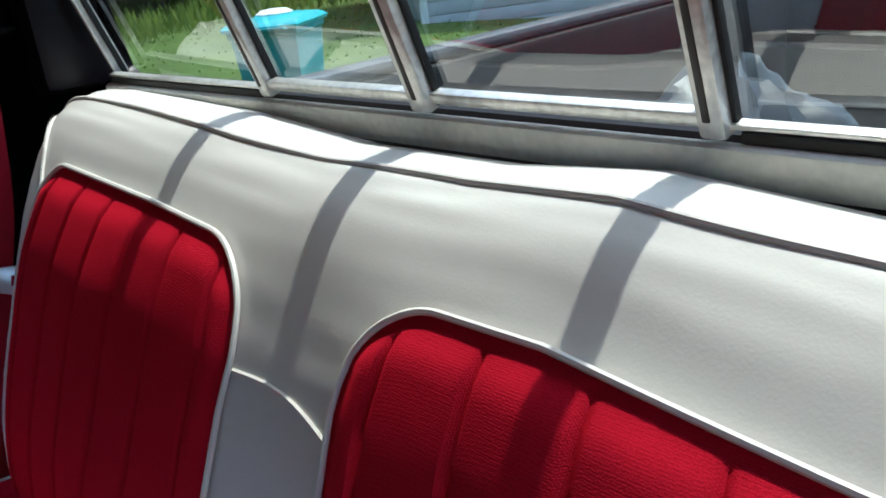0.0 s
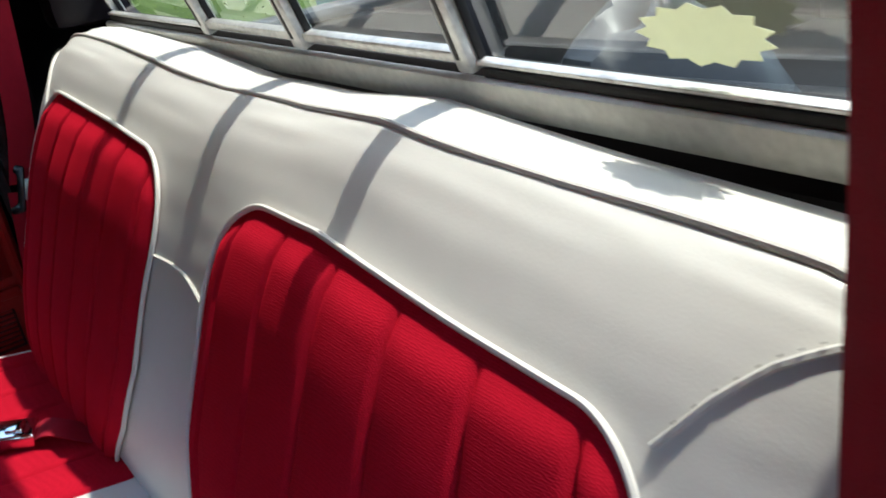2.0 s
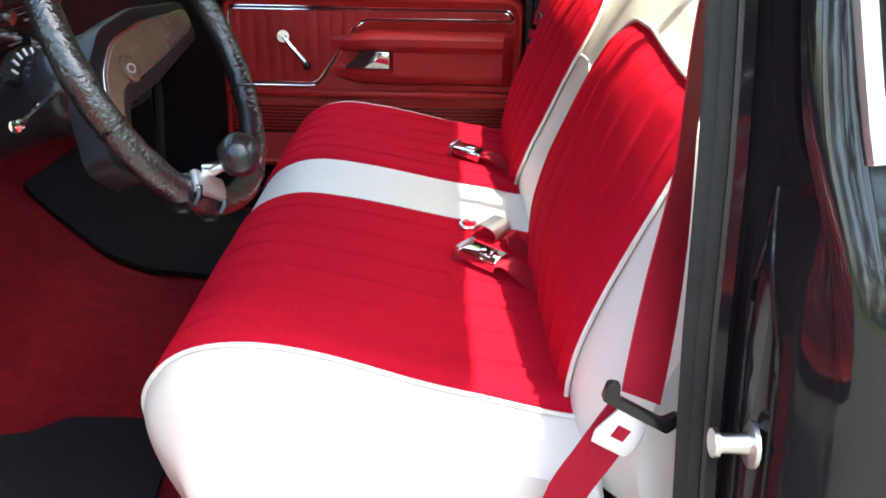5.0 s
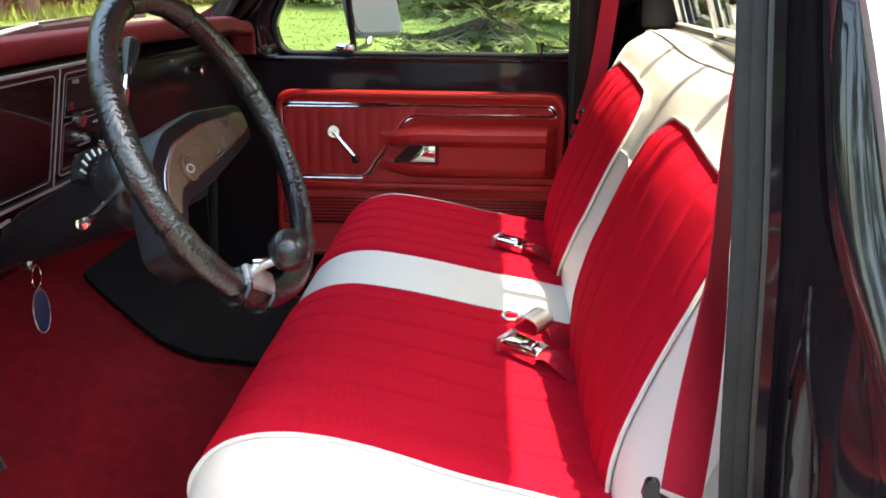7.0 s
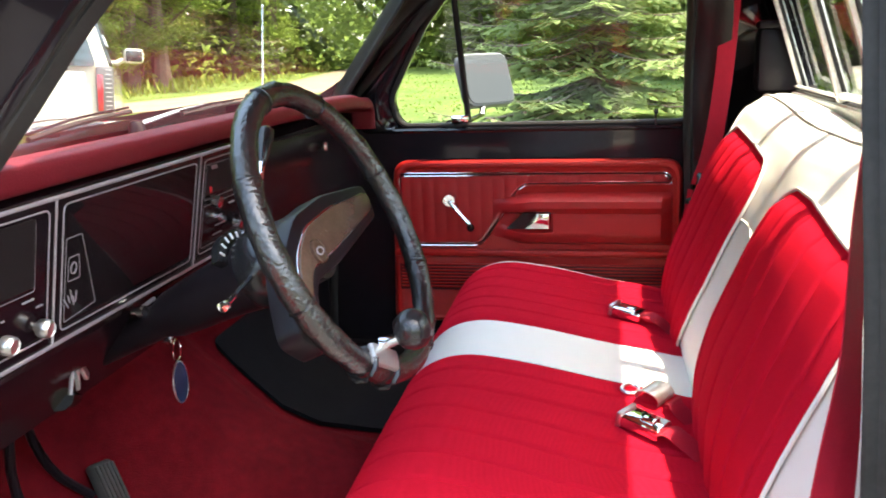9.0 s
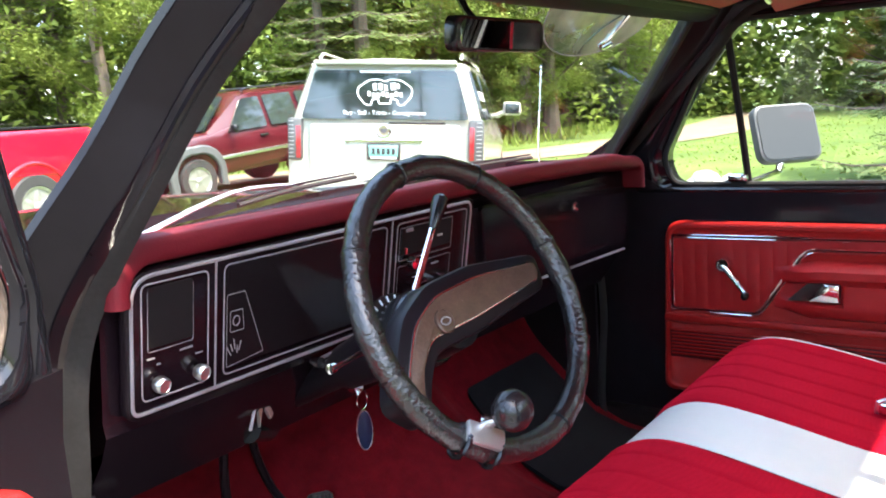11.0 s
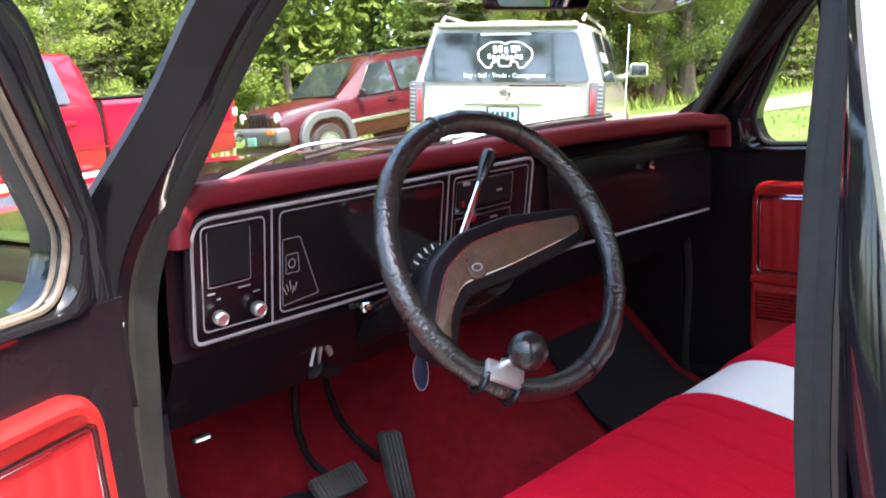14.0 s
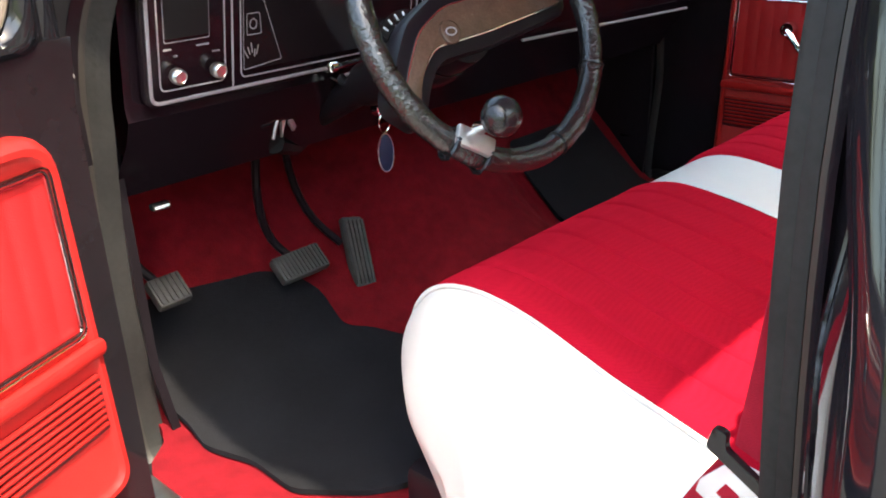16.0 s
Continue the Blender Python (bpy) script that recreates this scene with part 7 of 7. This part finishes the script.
def broadleaf(label, height, spread, clumps, per, size, seed, low=0.25, slim=1.0):
    """A leafy tree: leaning trunk, forked limbs, and many loose clumps of small leaves."""
    r = random.Random(seed)
    root = thing("leafy_tree", label, "tree", "trees round the yard")
    lean = Vector((r.uniform(-0.04, 0.04), r.uniform(-0.04, 0.04), 0)) * height
    tr = [Vector((0, 0, -0.2)), lean * 0.3 + Vector((0, 0, height * 0.3)), lean * 0.7 + Vector((0.05, 0, height * 0.6)), lean + Vector((0, 0, height * 0.93))]
    limbs = tube(smooth_line(tr, 4), [height * 0.016 * (1 - 0.85 * i / 12) for i in range(13)], 9)
    tips = []
    for b in range(16):
        k = lerp(low, 0.92, (b + r.random()) / 16)
        a = b * 2.4 + r.random()
        base = lean * k + Vector((0, 0, height * k))
        ln = spread * (1.15 - 0.75 * k) * r.uniform(0.7, 1.15)
        end = base + Vector((math.cos(a) * ln * slim, math.sin(a) * ln * slim, ln * r.uniform(0.15, 0.6)))
        mid = lerp(base, end, 0.5) + Vector((0, 0, -0.06 * ln))
        tube([base, mid, end], [height * 0.005, height * 0.003, 0.01], 5, False, limbs)
        tips += [lerp(base, end, t) + Vector((r.uniform(-0.4, 0.4), r.uniform(-0.4, 0.4), r.uniform(-0.3, 0.4))) * spread * 0.3 for t in [r.uniform(0.4, 1.1) for _ in range(max(1, clumps // 16))]]
    part("trunk", limbs, BARK, root)
    verts, faces = [], []
    for c in tips:
        rad = spread * r.uniform(0.13, 0.26)
        for _ in range(per):
            o = Vector((r.gauss(0, 0.5), r.gauss(0, 0.5), r.gauss(0, 0.36))) * rad
            d = Vector((r.uniform(-1, 1), r.uniform(-1, 1), r.uniform(-0.8, 0.3))).normalized()
            ac = d.cross(Vector((r.uniform(-0.6, 0.6), r.uniform(-0.6, 0.6), 1))).normalized()
            s = size * r.uniform(0.6, 1.25)
            leaf_quad(verts, faces, c + o, d, ac, s, s * 0.75)
    from_lists("crown", verts, faces, LEAVES, root, "loose clumps of bright green leaves", "stuff")
    return root


near_spruce = spruce("young spruce with drooping light-green boughs on the lawn", 6.4, 2.3, 26, 11, 3, 0.03)
near_spruce.location = (11.1, 0.35, rise(11.1, 0.35))

kinds = [spruce("tall dark spruce at the forest edge", 14, 2.6, 26, 5, 11, 0.03), spruce("slim dark spruce at the forest edge", 17, 2.2, 28, 5, 12, 0.05), spruce("spruce with bare lower trunk in the forest", 19, 2.4, 22, 4, 13, 0.22),
         broadleaf("bright leafy maple at the forest edge", 11, 3.2, 190, 200, 0.105, 21, 0.08), broadleaf("tall leafy poplar in the forest", 16, 2.9, 210, 200, 0.115, 22, 0.08), broadleaf("low leafy bush at the forest edge", 3.6, 1.7, 90, 170, 0.08, 23, 0.06)]
spots = []
rt = random.Random(9)
for i in range(260):
    a = radians(lerp(-75, 128, (i + rt.random()) / 260 * 1.0))
    deg = math.degrees(a)
    # the clearing is widest along the drive
    inner = 20 + 3 * math.sin(a * 5) + 16 * math.exp(-(((deg - 12) / 16) ** 2)) + 8 * math.exp(-(((deg + 45) / 22) ** 2)) + 3 * math.exp(-(((deg - 35) / 8) ** 2))
    depth = rt.random() ** 1.3
    d = inner + depth * 17
    x, y = -1.3 + d * math.cos(a), d * math.sin(a)
    # keep the drive clear
    if min((Vector((x, y, 0)) - p).length for p in drive_line) < 3.0:
        continue
    k = rt.choice([0, 1, 2, 4, 4, 3]) if depth > 0.25 else rt.choice([0, 1, 3, 3, 4, 5, 5, 5])
    spots.append((k, x, y, rt.random() * 360, rt.uniform(0.8, 1.2)))
for k, x, y, rz, s in spots:
    copy = copy_thing(kinds[k], Matrix())
    copy.matrix_basis = pose(x, y, rise(x, y) - 0.05, 0, 0, rz) @ Matrix.Diagonal((s, s, s, 1))
for i in range(30):
    a = radians(lerp(128, 285, (i + rt.random()) / 30))
    d = 34 + 14 * rt.random()
    x, y = -1.3 + d * math.cos(a), d * math.sin(a)
    copy = copy_thing(kinds[rt.choice([0, 1, 3, 4, 5])], Matrix())
    s = rt.uniform(0.8, 1.15)
    copy.matrix_basis = pose(x, y, rise(x, y) - 0.05, 0, 0, rt.random() * 360) @ Matrix.Diagonal((s, s, s, 1))
# out-of-view tree row, added to shade the open cab and darken its reflections
for i in range(16):
    a = radians(lerp(165, 252, (i + rt.random()) / 16))
    d = 25 + 7 * rt.random()
    x, y = -1.3 + d * math.cos(a), d * math.sin(a)
    copy = copy_thing(kinds[rt.choice([0, 1, 3, 4])], Matrix())
    copy.matrix_basis = pose(x, y, rise(x, y) - 0.05, 0, 0, rt.random() * 360)
old_trunk = copy_thing(kinds[2], Matrix())
old_trunk.matrix_basis = pose(24.5, 14.2, rise(24.5, 14.2) - 0.05, 0, 0, 40)
homes = [(27.5, 23.5), (13.5, 27.5), (29.5, 27), (2, 24.5), (9.5, 25.5), (6.0, 19.0)]
for k, (x, y) in zip(kinds, homes):
    k.location = (x, y, rise(x, y))

# the depth of the forest behind the first rows
verts, faces = [], []
rf = random.Random(77)
for i in range(330000):
    a = radians(rf.uniform(-75, 128))
    far = rf.random() < 0.5
    deg = math.degrees(a)
    open_ = 16 * math.exp(-(((deg - 12) / 16) ** 2)) + 8 * math.exp(-(((deg + 45) / 22) ** 2))
    d = rf.uniform(44, 52) if far else rf.uniform(24, 33) + open_
    h = (30 if far else 21) * rf.random() ** 1.2
    n_ = noise.noise(Vector((a * 14, h * 0.35, d * 0.3)))
    if n_ < (-0.8 if far else -0.2):
        continue
    if min(abs(-1.3 + d * math.cos(a) - p.x) + abs(d * math.sin(a) - p.y) for p in drive_line[::6]) < 4:
        continue
    c = Vector((-1.3 + d * math.cos(a), d * math.sin(a), h * (0.85 + 0.3 * noise.noise(Vector((a * 14, 0, 0))))))
    dd = Vector((rf.uniform(-1, 1), rf.uniform(-1, 1), rf.uniform(-0.9, 0.2))).normalized()
    s = rf.uniform(0.5, 1.1) if far else rf.uniform(0.2, 0.42)
    leaf_quad(verts, faces, c, dd, dd.cross(Vector((rf.uniform(-0.6, 0.6), rf.uniform(-0.6, 0.6), 1))).normalized(), s, s * 0.7)
woods = from_lists("deep_woods", verts, faces, LEAVES, None, "", "stuff")
tagged(woods, "dense green foliage deep in the forest", "forest", kind="stuff")

parked = (suv, jeep, pick)
# tall weeds along the forest edge and tufts in the lawn
verts, faces = [], []
rg = random.Random(31)
for i in range(26000):
    a = radians(rg.uniform(-60, 100))
    edge = rg.random() < 0.75
    d = rg.uniform(15, 34) if edge else rg.uniform(5, 20)
    x, y = -1.3 + d * math.cos(a), d * math.sin(a)
    if min(abs(x - p.x) + abs(y - p.y) for p in drive_line[::3]) < 2.6 or min(math.hypot(x - o.location.x, y - o.location.y) for o in parked) < 2.8:
        continue
    deg = math.degrees(a)
    inner = 18.5 + 3 * math.sin(a * 5) + 16 * math.exp(-(((deg - 12) / 16) ** 2))
    h = (rg.uniform(0.25, 0.75) if d > inner else rg.uniform(0.04, 0.10)) * (0.6 + 0.5 * abs(noise.noise(Vector((x * 0.5, y * 0.5, 0)))))
    b = rg.random() * math.tau
    leaf_quad(verts, faces, Vector((x, y, rise(x, y) - 0.02)), Vector((0.35 * math.cos(b), 0.35 * math.sin(b), 1)).normalized(), Vector((-math.sin(b), math.cos(b), 0)), h, 0.05 + h * 0.14)
weeds = from_lists("tall_grass", verts, faces, LEAVES, None, "", "stuff")
tagged(weeds, "rough green grass and weeds along the forest edge", "grass", kind="stuff")
